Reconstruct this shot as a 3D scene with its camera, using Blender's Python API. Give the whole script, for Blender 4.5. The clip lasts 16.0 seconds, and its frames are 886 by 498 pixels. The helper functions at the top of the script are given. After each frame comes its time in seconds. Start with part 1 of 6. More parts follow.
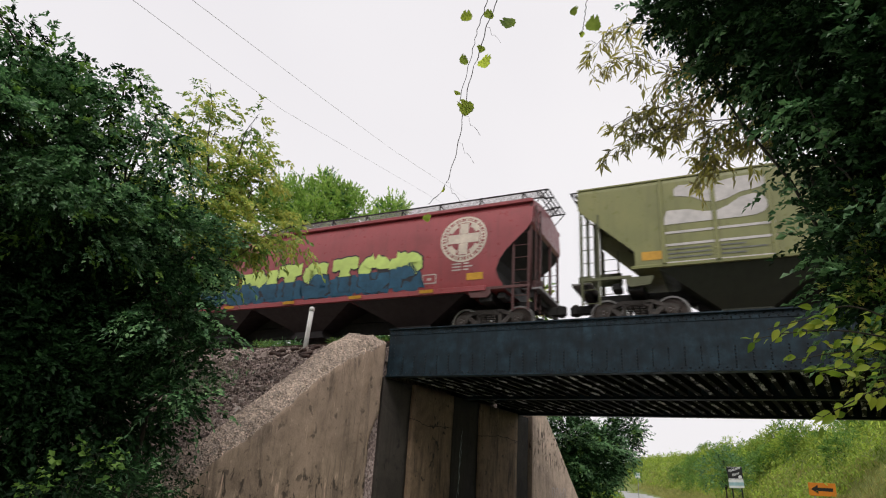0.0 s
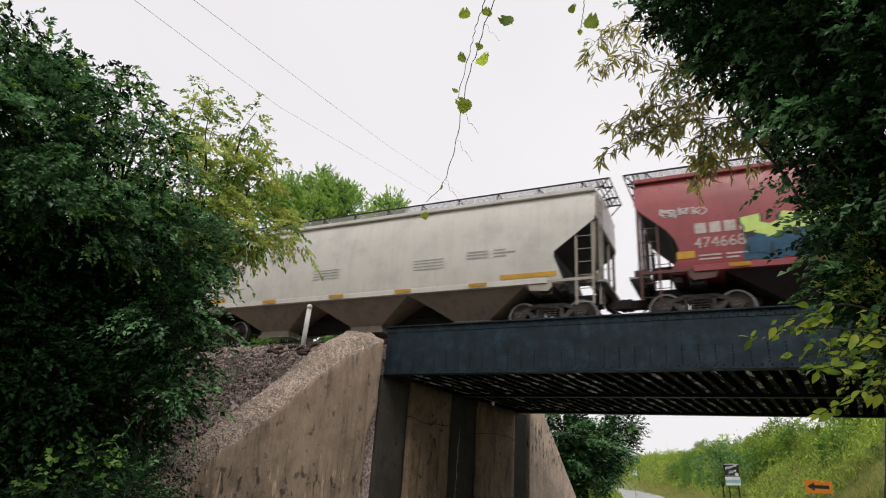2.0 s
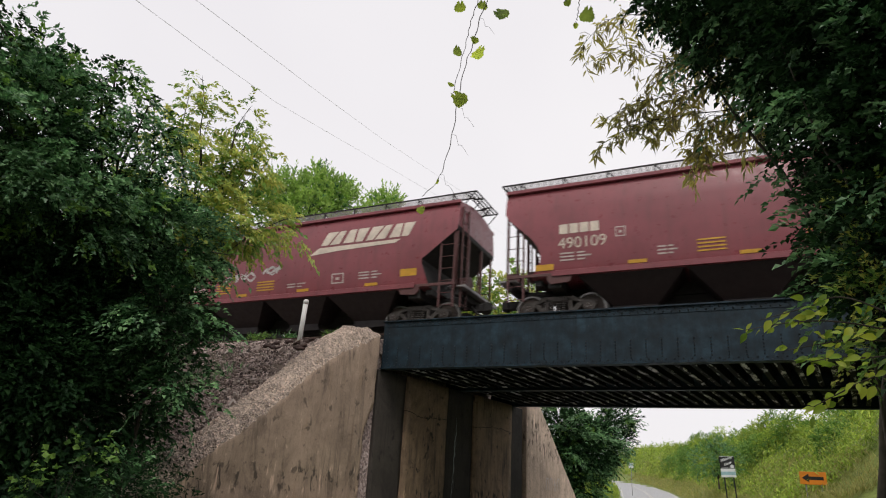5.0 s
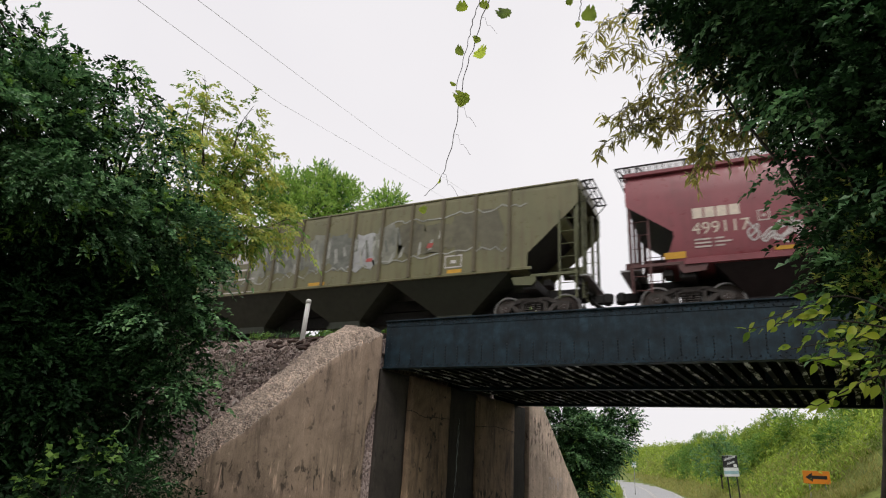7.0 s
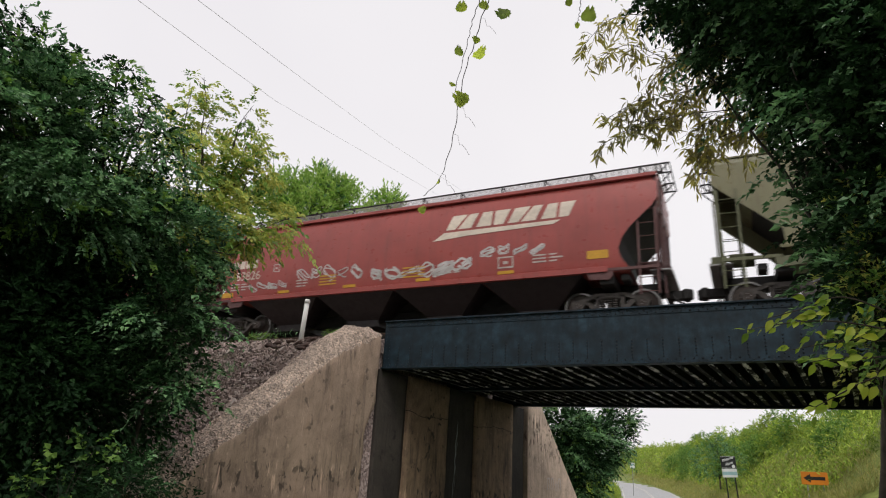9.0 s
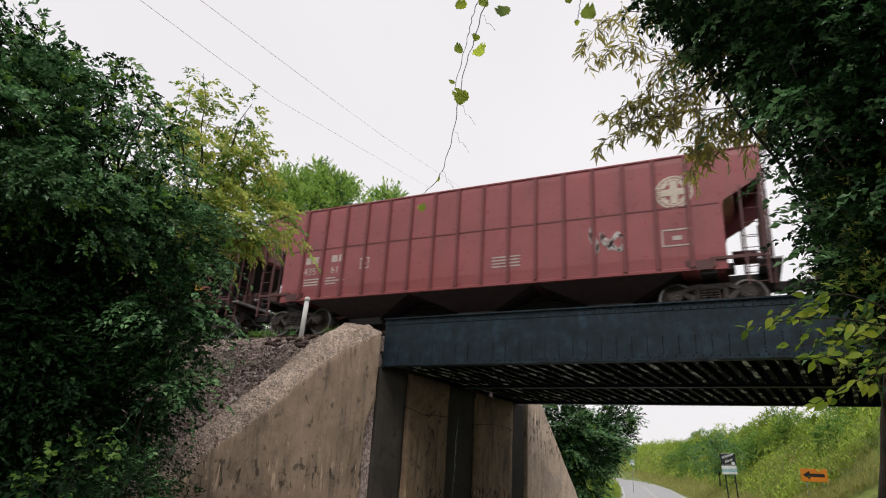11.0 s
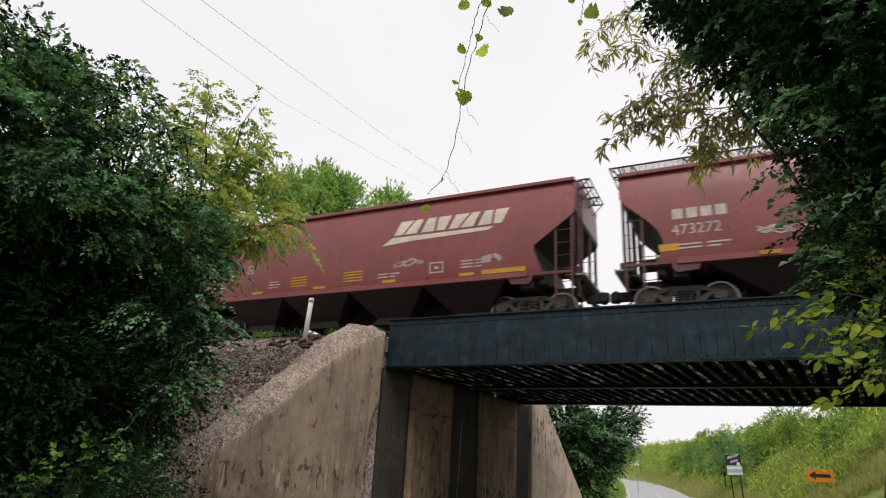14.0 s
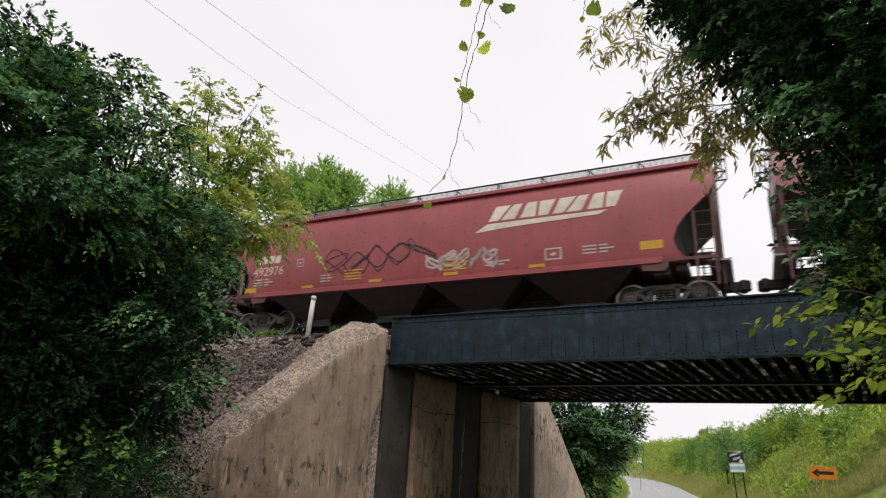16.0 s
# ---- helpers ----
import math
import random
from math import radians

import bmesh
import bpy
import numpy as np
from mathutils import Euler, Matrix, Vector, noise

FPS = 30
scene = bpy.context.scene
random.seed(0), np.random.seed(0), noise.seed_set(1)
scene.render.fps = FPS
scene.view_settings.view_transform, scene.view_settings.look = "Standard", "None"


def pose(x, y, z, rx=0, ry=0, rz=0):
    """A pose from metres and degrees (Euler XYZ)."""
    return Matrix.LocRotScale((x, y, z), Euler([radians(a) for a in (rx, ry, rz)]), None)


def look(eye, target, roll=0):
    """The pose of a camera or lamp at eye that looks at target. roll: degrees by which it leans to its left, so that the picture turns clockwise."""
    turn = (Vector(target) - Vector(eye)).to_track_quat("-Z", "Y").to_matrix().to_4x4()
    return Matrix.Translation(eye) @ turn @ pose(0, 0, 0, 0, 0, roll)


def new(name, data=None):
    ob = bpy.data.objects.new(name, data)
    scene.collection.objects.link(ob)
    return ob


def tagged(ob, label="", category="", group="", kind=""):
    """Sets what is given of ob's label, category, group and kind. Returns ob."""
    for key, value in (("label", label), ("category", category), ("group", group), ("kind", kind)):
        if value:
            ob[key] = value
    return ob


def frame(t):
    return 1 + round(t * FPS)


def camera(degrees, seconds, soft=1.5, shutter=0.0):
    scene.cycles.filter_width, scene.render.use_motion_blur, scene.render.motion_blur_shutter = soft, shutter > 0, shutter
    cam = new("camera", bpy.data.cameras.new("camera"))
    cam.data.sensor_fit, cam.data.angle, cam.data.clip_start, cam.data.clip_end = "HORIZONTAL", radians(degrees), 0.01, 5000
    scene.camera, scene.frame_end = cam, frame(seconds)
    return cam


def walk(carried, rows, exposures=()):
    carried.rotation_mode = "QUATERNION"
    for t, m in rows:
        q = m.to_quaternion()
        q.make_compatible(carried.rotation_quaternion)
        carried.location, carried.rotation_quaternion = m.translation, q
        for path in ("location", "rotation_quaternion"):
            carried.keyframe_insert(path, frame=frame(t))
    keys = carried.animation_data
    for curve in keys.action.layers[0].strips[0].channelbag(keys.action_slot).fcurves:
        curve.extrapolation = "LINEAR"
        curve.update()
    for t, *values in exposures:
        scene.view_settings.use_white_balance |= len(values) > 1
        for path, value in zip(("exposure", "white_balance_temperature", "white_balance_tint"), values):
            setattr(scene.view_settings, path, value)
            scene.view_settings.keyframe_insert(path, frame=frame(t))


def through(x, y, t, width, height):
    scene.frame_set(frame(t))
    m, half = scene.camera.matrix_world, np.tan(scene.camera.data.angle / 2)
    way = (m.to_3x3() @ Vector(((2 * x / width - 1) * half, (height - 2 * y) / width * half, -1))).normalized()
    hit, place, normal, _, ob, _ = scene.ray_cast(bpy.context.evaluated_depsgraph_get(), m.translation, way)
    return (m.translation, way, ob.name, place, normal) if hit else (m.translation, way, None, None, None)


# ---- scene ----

EYE = 1.6
cam = camera(71.6, 16.0, soft=1.1, shutter=0.25)
walk(cam, [
    (0, pose(0, 0, EYE, 110.929, -3.549, 25.523)),
    (0.5, pose(0, 0, EYE, 110.947, -3.545, 25.467)),
    (1, pose(0, 0, EYE, 110.928, -3.558, 25.427)),
    (1.5, pose(0, 0, EYE, 110.854, -3.589, 25.355)),
    (2, pose(0, 0, EYE, 110.735, -3.535, 25.311)),
    (2.5, pose(0, 0, EYE, 110.706, -3.344, 25.018)),
    (3, pose(0, 0, EYE, 110.568, -3.345, 24.793)),
    (3.5, pose(0, 0, EYE, 110.468, -3.337, 24.723)),
    (4, pose(0, 0, EYE, 110.381, -3.316, 24.866)),
    (6.5, pose(0, 0, EYE, 110.107, -3.138, 25.209)),
    (7, pose(0, 0, EYE, 110.165, -3.182, 25.301)),
    (7.5, pose(0, 0, EYE, 110.155, -3.222, 25.232)),
    (8, pose(0, 0, EYE, 110.108, -3.144, 25.154)),
    (8.5, pose(0, 0, EYE, 110.089, -3.245, 25.126)),
    (9, pose(0, 0, EYE, 110.200, -3.280, 25.164)),
    (11.5, pose(0, 0, EYE, 109.954, -3.204, 25.169)),
    (12, pose(0, 0, EYE, 110.004, -3.106, 25.230)),
    (12.5, pose(0, 0, EYE, 110.027, -3.170, 25.207)),
    (13, pose(0, 0, EYE, 109.938, -3.192, 25.249)),
    (13.5, pose(0, 0, EYE, 109.880, -3.313, 25.398)),
    (14, pose(0, 0, EYE, 110.014, -3.181, 25.550)),
    (14.5, pose(0, 0, EYE, 110.083, -3.189, 25.545)),
    (15, pose(0, 0, EYE, 109.982, -3.115, 25.632)),
    (15.5, pose(0, 0, EYE, 109.887, -3.108, 25.702)),
    (16, pose(0, 0, EYE, 109.787, -3.153, 25.778)),
], exposures=[(0, 0.0), (11.5, 0.0), (12, 0.07), (16, 0.09)])

# ---- light: a bright overcast sky and a weak, wide sun ----
SUN_ELEVATION, SUN_TURN = radians(52), radians(200)
world = bpy.data.worlds.new("overcast_sky")
scene.world = world
world.use_nodes = True
wn, wl = world.node_tree.nodes, world.node_tree.links
wn.clear()
w_out = wn.new("ShaderNodeOutputWorld")
w_bg = wn.new("ShaderNodeBackground")
w_bg.inputs["Strength"].default_value = 1.0
w_sky = wn.new("ShaderNodeTexSky")
w_sky.sky_type, w_sky.sun_disc = "NISHITA", False
w_sky.sun_elevation, w_sky.sun_rotation = SUN_ELEVATION, SUN_TURN
w_sky.air_density, w_sky.dust_density = 1.0, 4.0
w_dim = wn.new("ShaderNodeMix")
w_dim.data_type, w_dim.blend_type = "RGBA", "MULTIPLY"
w_dim.inputs["Factor"].default_value = 1.0
w_dim.inputs["B"].default_value = (0.1, 0.1, 0.1, 1)
w_noise = wn.new("ShaderNodeTexNoise")
w_noise.inputs["Scale"].default_value, w_noise.inputs["Detail"].default_value = 1.6, 3
w_ramp = wn.new("ShaderNodeValToRGB")
w_ramp.color_ramp.elements[0].position, w_ramp.color_ramp.elements[0].color = 0.3, (0.885, 0.855, 0.885, 1)
w_ramp.color_ramp.elements[1].position, w_ramp.color_ramp.elements[1].color = 0.7, (0.97, 0.94, 0.955, 1)
w_mix = wn.new("ShaderNodeMix")
w_mix.data_type = "RGBA"
w_mix.inputs["Factor"].default_value = 0.94
wl.new(w_sky.outputs["Color"], w_dim.inputs["A"])
wl.new(w_noise.outputs["Fac"], w_ramp.inputs["Fac"])
wl.new(w_dim.outputs["Result"], w_mix.inputs["A"])
wl.new(w_ramp.outputs["Color"], w_mix.inputs["B"])
wl.new(w_mix.outputs["Result"], w_bg.inputs["Color"])
wl.new(w_bg.outputs["Background"], w_out.inputs["Surface"])
sun = new("sun", bpy.data.lights.new("sun", "SUN"))
sun.data.energy, sun.data.angle, sun.data.color = 1.5, radians(25), (1.0, 0.97, 0.92)
SUN_WAY = Vector((-math.sin(SUN_TURN) * math.cos(SUN_ELEVATION), math.cos(SUN_TURN) * math.cos(SUN_ELEVATION), math.sin(SUN_ELEVATION)))
sun.matrix_world = look(SUN_WAY * 60, (0, 0, 0))


# ---- materials ----
def material(name, rough=0.8, metal=0.0):
    m = bpy.data.materials.new(name)
    m.use_nodes = True
    n, l = m.node_tree.nodes, m.node_tree.links
    b = n["Principled BSDF"]
    b.inputs["Roughness"].default_value, b.inputs["Metallic"].default_value = rough, metal
    return m, n, l, b


def coords(n, l, scale=(1, 1, 1)):
    c = n.new("ShaderNodeTexCoord")
    mp = n.new("ShaderNodeMapping")
    mp.inputs["Scale"].default_value = scale
    l.new(c.outputs["Object"], mp.inputs["Vector"])
    return mp.outputs["Vector"]


def noise_ramp(n, l, vec, scale, stops, detail=6, rough=0.6, dist=0.0):
    t = n.new("ShaderNodeTexNoise")
    t.inputs["Scale"].default_value, t.inputs["Detail"].default_value = scale, detail
    t.inputs["Roughness"].default_value, t.inputs["Distortion"].default_value = rough, dist
    l.new(vec, t.inputs["Vector"])
    r = n.new("ShaderNodeValToRGB")
    e = r.color_ramp.elements
    while len(e) < len(stops):
        e.new(0.5)
    for k, (pos, col) in enumerate(stops):
        e[k].position = pos
        e[k].color = (*col, 1) if len(col) == 3 else col
    l.new(t.outputs["Fac"], r.inputs["Fac"])
    return r.outputs["Color"], t.outputs["Fac"]


def blend(n, l, fac, a, b, mode="MIX"):
    x = n.new("ShaderNodeMix")
    x.data_type, x.blend_type = "RGBA", mode
    for name, v in (("Factor", fac), ("A", a), ("B", b)):
        s = x.inputs[name] if name == "Factor" else [i for i in x.inputs if i.name == name and i.type == "RGBA"][0]
        if isinstance(v, (int, float)):
            s.default_value = v
        elif isinstance(v, tuple):
            s.default_value = (*v, 1)
        else:
            l.new(v, s)
    return [o for o in x.outputs if o.type == "RGBA"][0]


def relief(n, l, b, height, strength=0.3, distance=0.01):
    bp = n.new("ShaderNodeBump")
    bp.inputs["Strength"].default_value, bp.inputs["Distance"].default_value = strength, distance
    l.new(height, bp.inputs["Height"])
    l.new(bp.outputs["Normal"], b.inputs["Normal"])


W3, K3 = (1, 1, 1), (0, 0, 0)


def worn_steel(name):
    """Black steel with bare, pale patches here and there."""
    m, n, l, b = material(name, 0.8, 0.0)
    v = coords(n, l, (1.6, 0.38, 1))
    g = n.new("ShaderNodeObjectInfo")
    add = n.new("ShaderNodeVectorMath")
    sc = n.new("ShaderNodeVectorMath")
    sc.operation = "SCALE"
    sc.inputs[0].default_value, add.operation = (11, 23, 5), "ADD"
    l.new(g.outputs["Random"], sc.inputs["Scale"])
    l.new(v, add.inputs[0])
    l.new(sc.outputs[0], add.inputs[1])
    c, h = noise_ramp(n, l, add.outputs[0], 3.4, [(0.52, (0.004, 0.004, 0.005)), (0.55, (0.05, 0.05, 0.05)), (0.60, (0.62, 0.60, 0.60))], 6, 0.7)
    l.new(c, b.inputs["Base Color"])
    relief(n, l, b, h, 0.2, 0.01)
    return m


def paint(name, color, dirt=(0.10, 0.08, 0.07), fade=(1.15, 1.1, 1.1), rough=0.55, dirt_amount=0.55, streak=True, dull=0.82, scale=0.9):
    """Weathered vehicle or bridge paint: faded patches, grime streaks that run down, fine grain."""
    m, n, l, b = material(name, rough)
    v = coords(n, l)
    light = tuple(min(1, c * f) for c, f in zip(color, fade))
    dark = tuple(c * dull for c in color)
    base, _ = noise_ramp(n, l, v, scale, [(0.3, dark), (0.5, color), (0.75, light)], 5)
    vs = coords(n, l, (3.2, 3.2, 0.35))
    s, _ = noise_ramp(n, l, vs, 1.6, [(0.5, K3), (0.78, (dirt_amount,) * 3)], 6)
    col = blend(n, l, s, base, dirt) if streak else base
    f, fh = noise_ramp(n, l, v, 9, [(0.58, K3), (0.72, (dirt_amount * 0.6,) * 3)], 8, 0.7)
    col = blend(n, l, f, col, dirt)
    l.new(col, b.inputs["Base Color"])
    r, _ = noise_ramp(n, l, v, 5, [(0.3, (rough - 0.12,) * 3), (0.7, (min(1, rough + 0.2),) * 3)])
    l.new(r, b.inputs["Roughness"])
    relief(n, l, b, fh, 0.08, 0.004)
    return m


def plain(name, color, rough=0.6, metal=0.0, vary=0.25, scale=12, bump=0.15):
    m, n, l, b = material(name, rough, metal)
    v = coords(n, l)
    c, h = noise_ramp(n, l, v, scale, [(0.3, tuple(x * (1 - vary) for x in color)), (0.7, tuple(min(1, x * (1 + vary)) for x in color))], 7)
    c2, _ = noise_ramp(n, l, v, scale / 7, [(0.35, (0.78,) * 3), (0.7, W3)], 4)
    l.new(blend(n, l, 1.0, c, c2, "MULTIPLY"), b.inputs["Base Color"])
    relief(n, l, b, h, bump, 0.01)
    return m


def leaf_material(name, colors, rough=0.42, through=0.35, lo=0.7, hi=1.2, scale=1.1, gloss=0.5, single=False):
    m, n, l, b = material(name, rough)
    g = n.new("ShaderNodeObjectInfo" if single else "ShaderNodeNewGeometry")
    r = n.new("ShaderNodeValToRGB")
    e = r.color_ramp.elements
    while len(e) < len(colors):
        e.new(0.5)
    for k, c in enumerate(colors):
        e[k].position, e[k].color = k / max(1, len(colors) - 1), (*c, 1)
    l.new(g.outputs["Random" if single else "Random Per Island"], r.inputs["Fac"])
    v = coords(n, l)
    patch, _ = noise_ramp(n, l, v, scale, [(0.3, (lo, lo * 1.06, lo)), (0.7, (hi, hi * 0.96, hi * 0.85))], 3)
    col = blend(n, l, 1.0, r.outputs["Color"], patch, "MULTIPLY")
    l.new(col, b.inputs["Base Color"])
    b.inputs["Specular IOR Level"].default_value = gloss
    t = n.new("ShaderNodeBsdfTranslucent")
    l.new(col, t.inputs["Color"])
    mix = n.new("ShaderNodeMixShader")
    mix.inputs["Fac"].default_value = through
    l.new(b.outputs["BSDF"], mix.inputs[1])
    l.new(t.outputs["BSDF"], mix.inputs[2])
    l.new(mix.outputs["Shader"], n["Material Output"].inputs["Surface"])
    return m


def concrete_material(name, base, stain, rust, amount, pebble=0.0, chips=(), cracks=()):
    """Old concrete: cloudy patches, run-down stains, rust, pits, pale chips, and bare pebbles where it is broken."""
    m, n, l, b = material(name, 0.92)
    v = coords(n, l)
    c, _ = noise_ramp(n, l, v, 0.9, [(0.30, tuple(x * 0.5 for x in base)), (0.5, base), (0.72, tuple(x * 1.35 for x in base))], 10, 0.72, 0.5)
    vs = coords(n, l, (1.5, 1.5, 0.22))
    s, _ = noise_ramp(n, l, vs, 1.3, [(0.5, K3), (0.72, (amount,) * 3)], 9, 0.72, 0.8)
    c = blend(n, l, s, c, stain)
    vr = coords(n, l, (2.6, 2.6, 0.3))
    r, _ = noise_ramp(n, l, vr, 1.1, [(0.56, K3), (0.78, (amount * 0.6,) * 3)], 8, 0.7, 0.6)
    c = blend(n, l, r, c, rust)
    vt = coords(n, l, (3.6, 3.6, 0.42))
    k, _ = noise_ramp(n, l, vt, 1.2, [(0.52, K3), (0.68, (amount * 0.9,) * 3)], 7, 0.65, 0.9)
    kp, _ = noise_ramp(n, l, v, 0.7, [(0.42, K3), (0.58, W3)], 5, 0.6)
    k = blend(n, l, 1.0, k, kp, "MULTIPLY")
    c = blend(n, l, k, c, tuple(x * 1.3 for x in stain))
    q, _ = noise_ramp(n, l, v, 3.4, [(0.60, K3), (0.67, (amount * 0.9,) * 3)], 5, 0.6, 0.3)
    c = blend(n, l, q, c, stain)
    p, ph = noise_ramp(n, l, v, 26, [(0.62, K3), (0.72, (0.5,) * 3)], 6, 0.75)
    c = blend(n, l, p, c, tuple(min(1, x * 1.6) for x in base))
    d, _ = noise_ramp(n, l, v, 55, [(0.30, (0.62,) * 3), (0.55, W3)], 4, 0.7)
    c = blend(n, l, 1.0, c, d, "MULTIPLY")
    w, _ = noise_ramp(n, l, coords(n, l, (1, 1, 0.5)), 7.5, [(0.63, K3), (0.68, (0.6,) * 3)], 5, 0.7, 0.5)
    c = blend(n, l, w, c, tuple(min(1, x * 1.75) for x in base))
    # thin runs of dirt and lime down the face
    t1, _ = noise_ramp(n, l, coords(n, l, (7, 7, 0.28)), 1.3, [(0.56, K3), (0.70, (amount * 0.5,) * 3)], 5, 0.6, 0.4)
    c = blend(n, l, blend(n, l, 1.0, t1, kp, "MULTIPLY"), c, stain)
    t2, _ = noise_ramp(n, l, coords(n, l, (9, 9, 0.5)), 1.5, [(0.63, K3), (0.70, (0.55,) * 3)], 5, 0.6, 0.3)
    c = blend(n, l, t2, c, tuple(min(1, x * 1.5) for x in base))
    sz = n.new("ShaderNodeSeparateXYZ")
    l.new(v, sz.inputs[0])
    for z0, z1 in chips:
        band = n.new("ShaderNodeMapRange")
        band.interpolation_type = "SMOOTHSTEP"
        band.inputs["From Min"].default_value, band.inputs["From Max"].default_value = (z1 - z0) / 2, (z1 - z0) / 4
        off = n.new("ShaderNodeMath")
        off.operation = "SUBTRACT"
        off.inputs[1].default_value = (z0 + z1) / 2
        ab = n.new("ShaderNodeMath")
        ab.operation = "ABSOLUTE"
        l.new(sz.outputs["Z"], off.inputs[0])
        l.new(off.outputs[0], ab.inputs[0])
        l.new(ab.outputs[0], band.inputs["Value"])
        for vec, lo, hi, tint in (((4.2, 4.2, 2.4), 0.55, 0.60, tuple(x * 0.6 for x in stain)), ((7, 7, 1.3), 0.60, 0.64, tuple(min(1, x * 1.7) for x in base))):
            k, _ = noise_ramp(n, l, coords(n, l, vec), 1.0, [(lo, K3), (hi, (0.9,) * 3)], 5, 0.6, 0.4)
            c = blend(n, l, blend(n, l, 1.0, k, band.outputs[0], "MULTIPLY"), c, tint)
    for zc in cracks:
        wave = n.new("ShaderNodeTexNoise")
        wave.inputs["Scale"].default_value, wave.inputs["Detail"].default_value = 0.8, 6
        l.new(coords(n, l, (1, 1, 0.2)), wave.inputs["Vector"])
        add = n.new("ShaderNodeMath")
        add.operation, add.inputs[1].default_value = "MULTIPLY_ADD", 0.55
        l.new(wave.outputs["Fac"], add.inputs[0])
        l.new(sz.outputs["Z"], add.inputs[2])
        near = n.new("ShaderNodeMath")
        near.operation, near.inputs[1].default_value, near.inputs[2].default_value = "COMPARE", zc + 0.275, 0.009
        l.new(add.outputs[0], near.inputs[0])
        c = blend(n, l, near.outputs[0], c, tuple(x * 0.35 for x in stain))
    if pebble:
        vo = n.new("ShaderNodeTexVoronoi")
        vo.inputs["Scale"].default_value = 24
        l.new(v, vo.inputs["Vector"])
        sep = n.new("ShaderNodeSeparateColor")
        l.new(vo.outputs["Color"], sep.inputs["Color"])
        pr = n.new("ShaderNodeValToRGB")
        e = pr.color_ramp.elements
        e.new(0.5)
        for k, (pos, col) in enumerate(((0.0, (0.45,) * 3), (0.5, (0.95,) * 3), (1.0, (1.55, 1.5, 1.45)))):
            e[k].position, e[k].color = pos, (*col, 1)
        l.new(sep.outputs["Red"], pr.inputs["Fac"])
        c = blend(n, l, pebble, c, pr.outputs["Color"], "MULTIPLY")
        relief(n, l, b, vo.outputs["Distance"], 1.0, 0.05)
    else:
        relief(n, l, b, ph, 0.6, 0.02)
    l.new(c, b.inputs["Base Color"])
    return m


def gravel_material(name, a, b_, c_, scale):
    m, n, l, b = material(name, 0.95)
    v = coords(n, l)
    vo = n.new("ShaderNodeTexVoronoi")
    vo.inputs["Scale"].default_value = scale
    l.new(v, vo.inputs["Vector"])
    r = n.new("ShaderNodeValToRGB")
    e = r.color_ramp.elements
    e.new(0.5)
    for k, (pos, col) in enumerate(((0.0, a), (0.55, b_), (1.0, c_))):
        e[k].position, e[k].color = pos, (*col, 1)
    sep = n.new("ShaderNodeSeparateColor")
    l.new(vo.outputs["Color"], sep.inputs["Color"])
    l.new(sep.outputs["Red"], r.inputs["Fac"])
    big, _ = noise_ramp(n, l, v, 0.8, [(0.3, (0.78,) * 3), (0.7, W3)], 5)
    l.new(blend(n, l, 1.0, r.outputs["Color"], big, "MULTIPLY"), b.inputs["Base Color"])
    relief(n, l, b, vo.outputs["Distance"], 0.6, 0.03)
    return m


M_STEEL = paint("blue_black_bridge_paint", (0.0085, 0.021, 0.031), dirt=(0.003, 0.005, 0.007), fade=(2.6, 2.4, 2.3), rough=0.55, dirt_amount=0.95, dull=0.4, scale=2.6)
M_STEEL.node_tree.nodes["Principled BSDF"].inputs["Specular IOR Level"].default_value = 0.3
M_RIVET = plain("dark_rivet_steel", (0.010, 0.014, 0.019), 0.38, 0.0)
M_RIVET.node_tree.nodes["Principled BSDF"].inputs["Specular IOR Level"].default_value = 0.4
M_DECK = plain("black_deck_steel", (0.009, 0.009, 0.010), 0.8, 0.0, 0.5, 6)
M_DECK.node_tree.nodes["Principled BSDF"].inputs["Specular IOR Level"].default_value = 0.15
M_DECK_WORN = worn_steel("patchy_black_and_bare_deck_steel")
M_CONC = concrete_material("weathered_concrete", (0.43, 0.315, 0.235), (0.115, 0.088, 0.07), (0.26, 0.145, 0.07), 0.85, chips=((0.95, 1.75),))
# recesses and back wall: base near-black throughout, stains on top
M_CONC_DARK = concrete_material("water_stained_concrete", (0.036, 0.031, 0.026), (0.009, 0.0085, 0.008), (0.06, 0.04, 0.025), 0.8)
# soot, and shade under the deck put into the base colour
M_CONC_SOOT_SHADE = concrete_material("sooty_shaded_brown_concrete", (0.26, 0.178, 0.115), (0.024, 0.022, 0.020), (0.20, 0.11, 0.055), 1.0, chips=((0.2, 1.3),), cracks=(3.35,))
M_CONC_BROKEN = concrete_material("dark_broken_concrete", (0.085, 0.066, 0.050), (0.025, 0.021, 0.018), (0.09, 0.06, 0.04), 0.8, 0.8)
M_CONC_PALE = concrete_material("pebbled_broken_concrete", (0.52, 0.41, 0.335), (0.17, 0.135, 0.11), (0.27, 0.18, 0.11), 0.5, 0.85)
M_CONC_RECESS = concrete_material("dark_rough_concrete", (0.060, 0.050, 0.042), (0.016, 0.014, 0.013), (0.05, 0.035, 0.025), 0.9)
M_DECK_WORN.node_tree.nodes["Principled BSDF"].inputs["Specular IOR Level"].default_value = 0.1
# pale concrete, raised further to hold the far wing's open-sky light
M_CONC_FAR = concrete_material("pale_worn_sky_lit_concrete", (0.62, 0.48, 0.38), (0.20, 0.15, 0.12), (0.32, 0.19, 0.10), 0.6, chips=((2.2, 4.6),))
M_LIMESTAIN = plain("seeped_lime", (0.30, 0.36, 0.34), 0.6, 0, 0.5, 9)
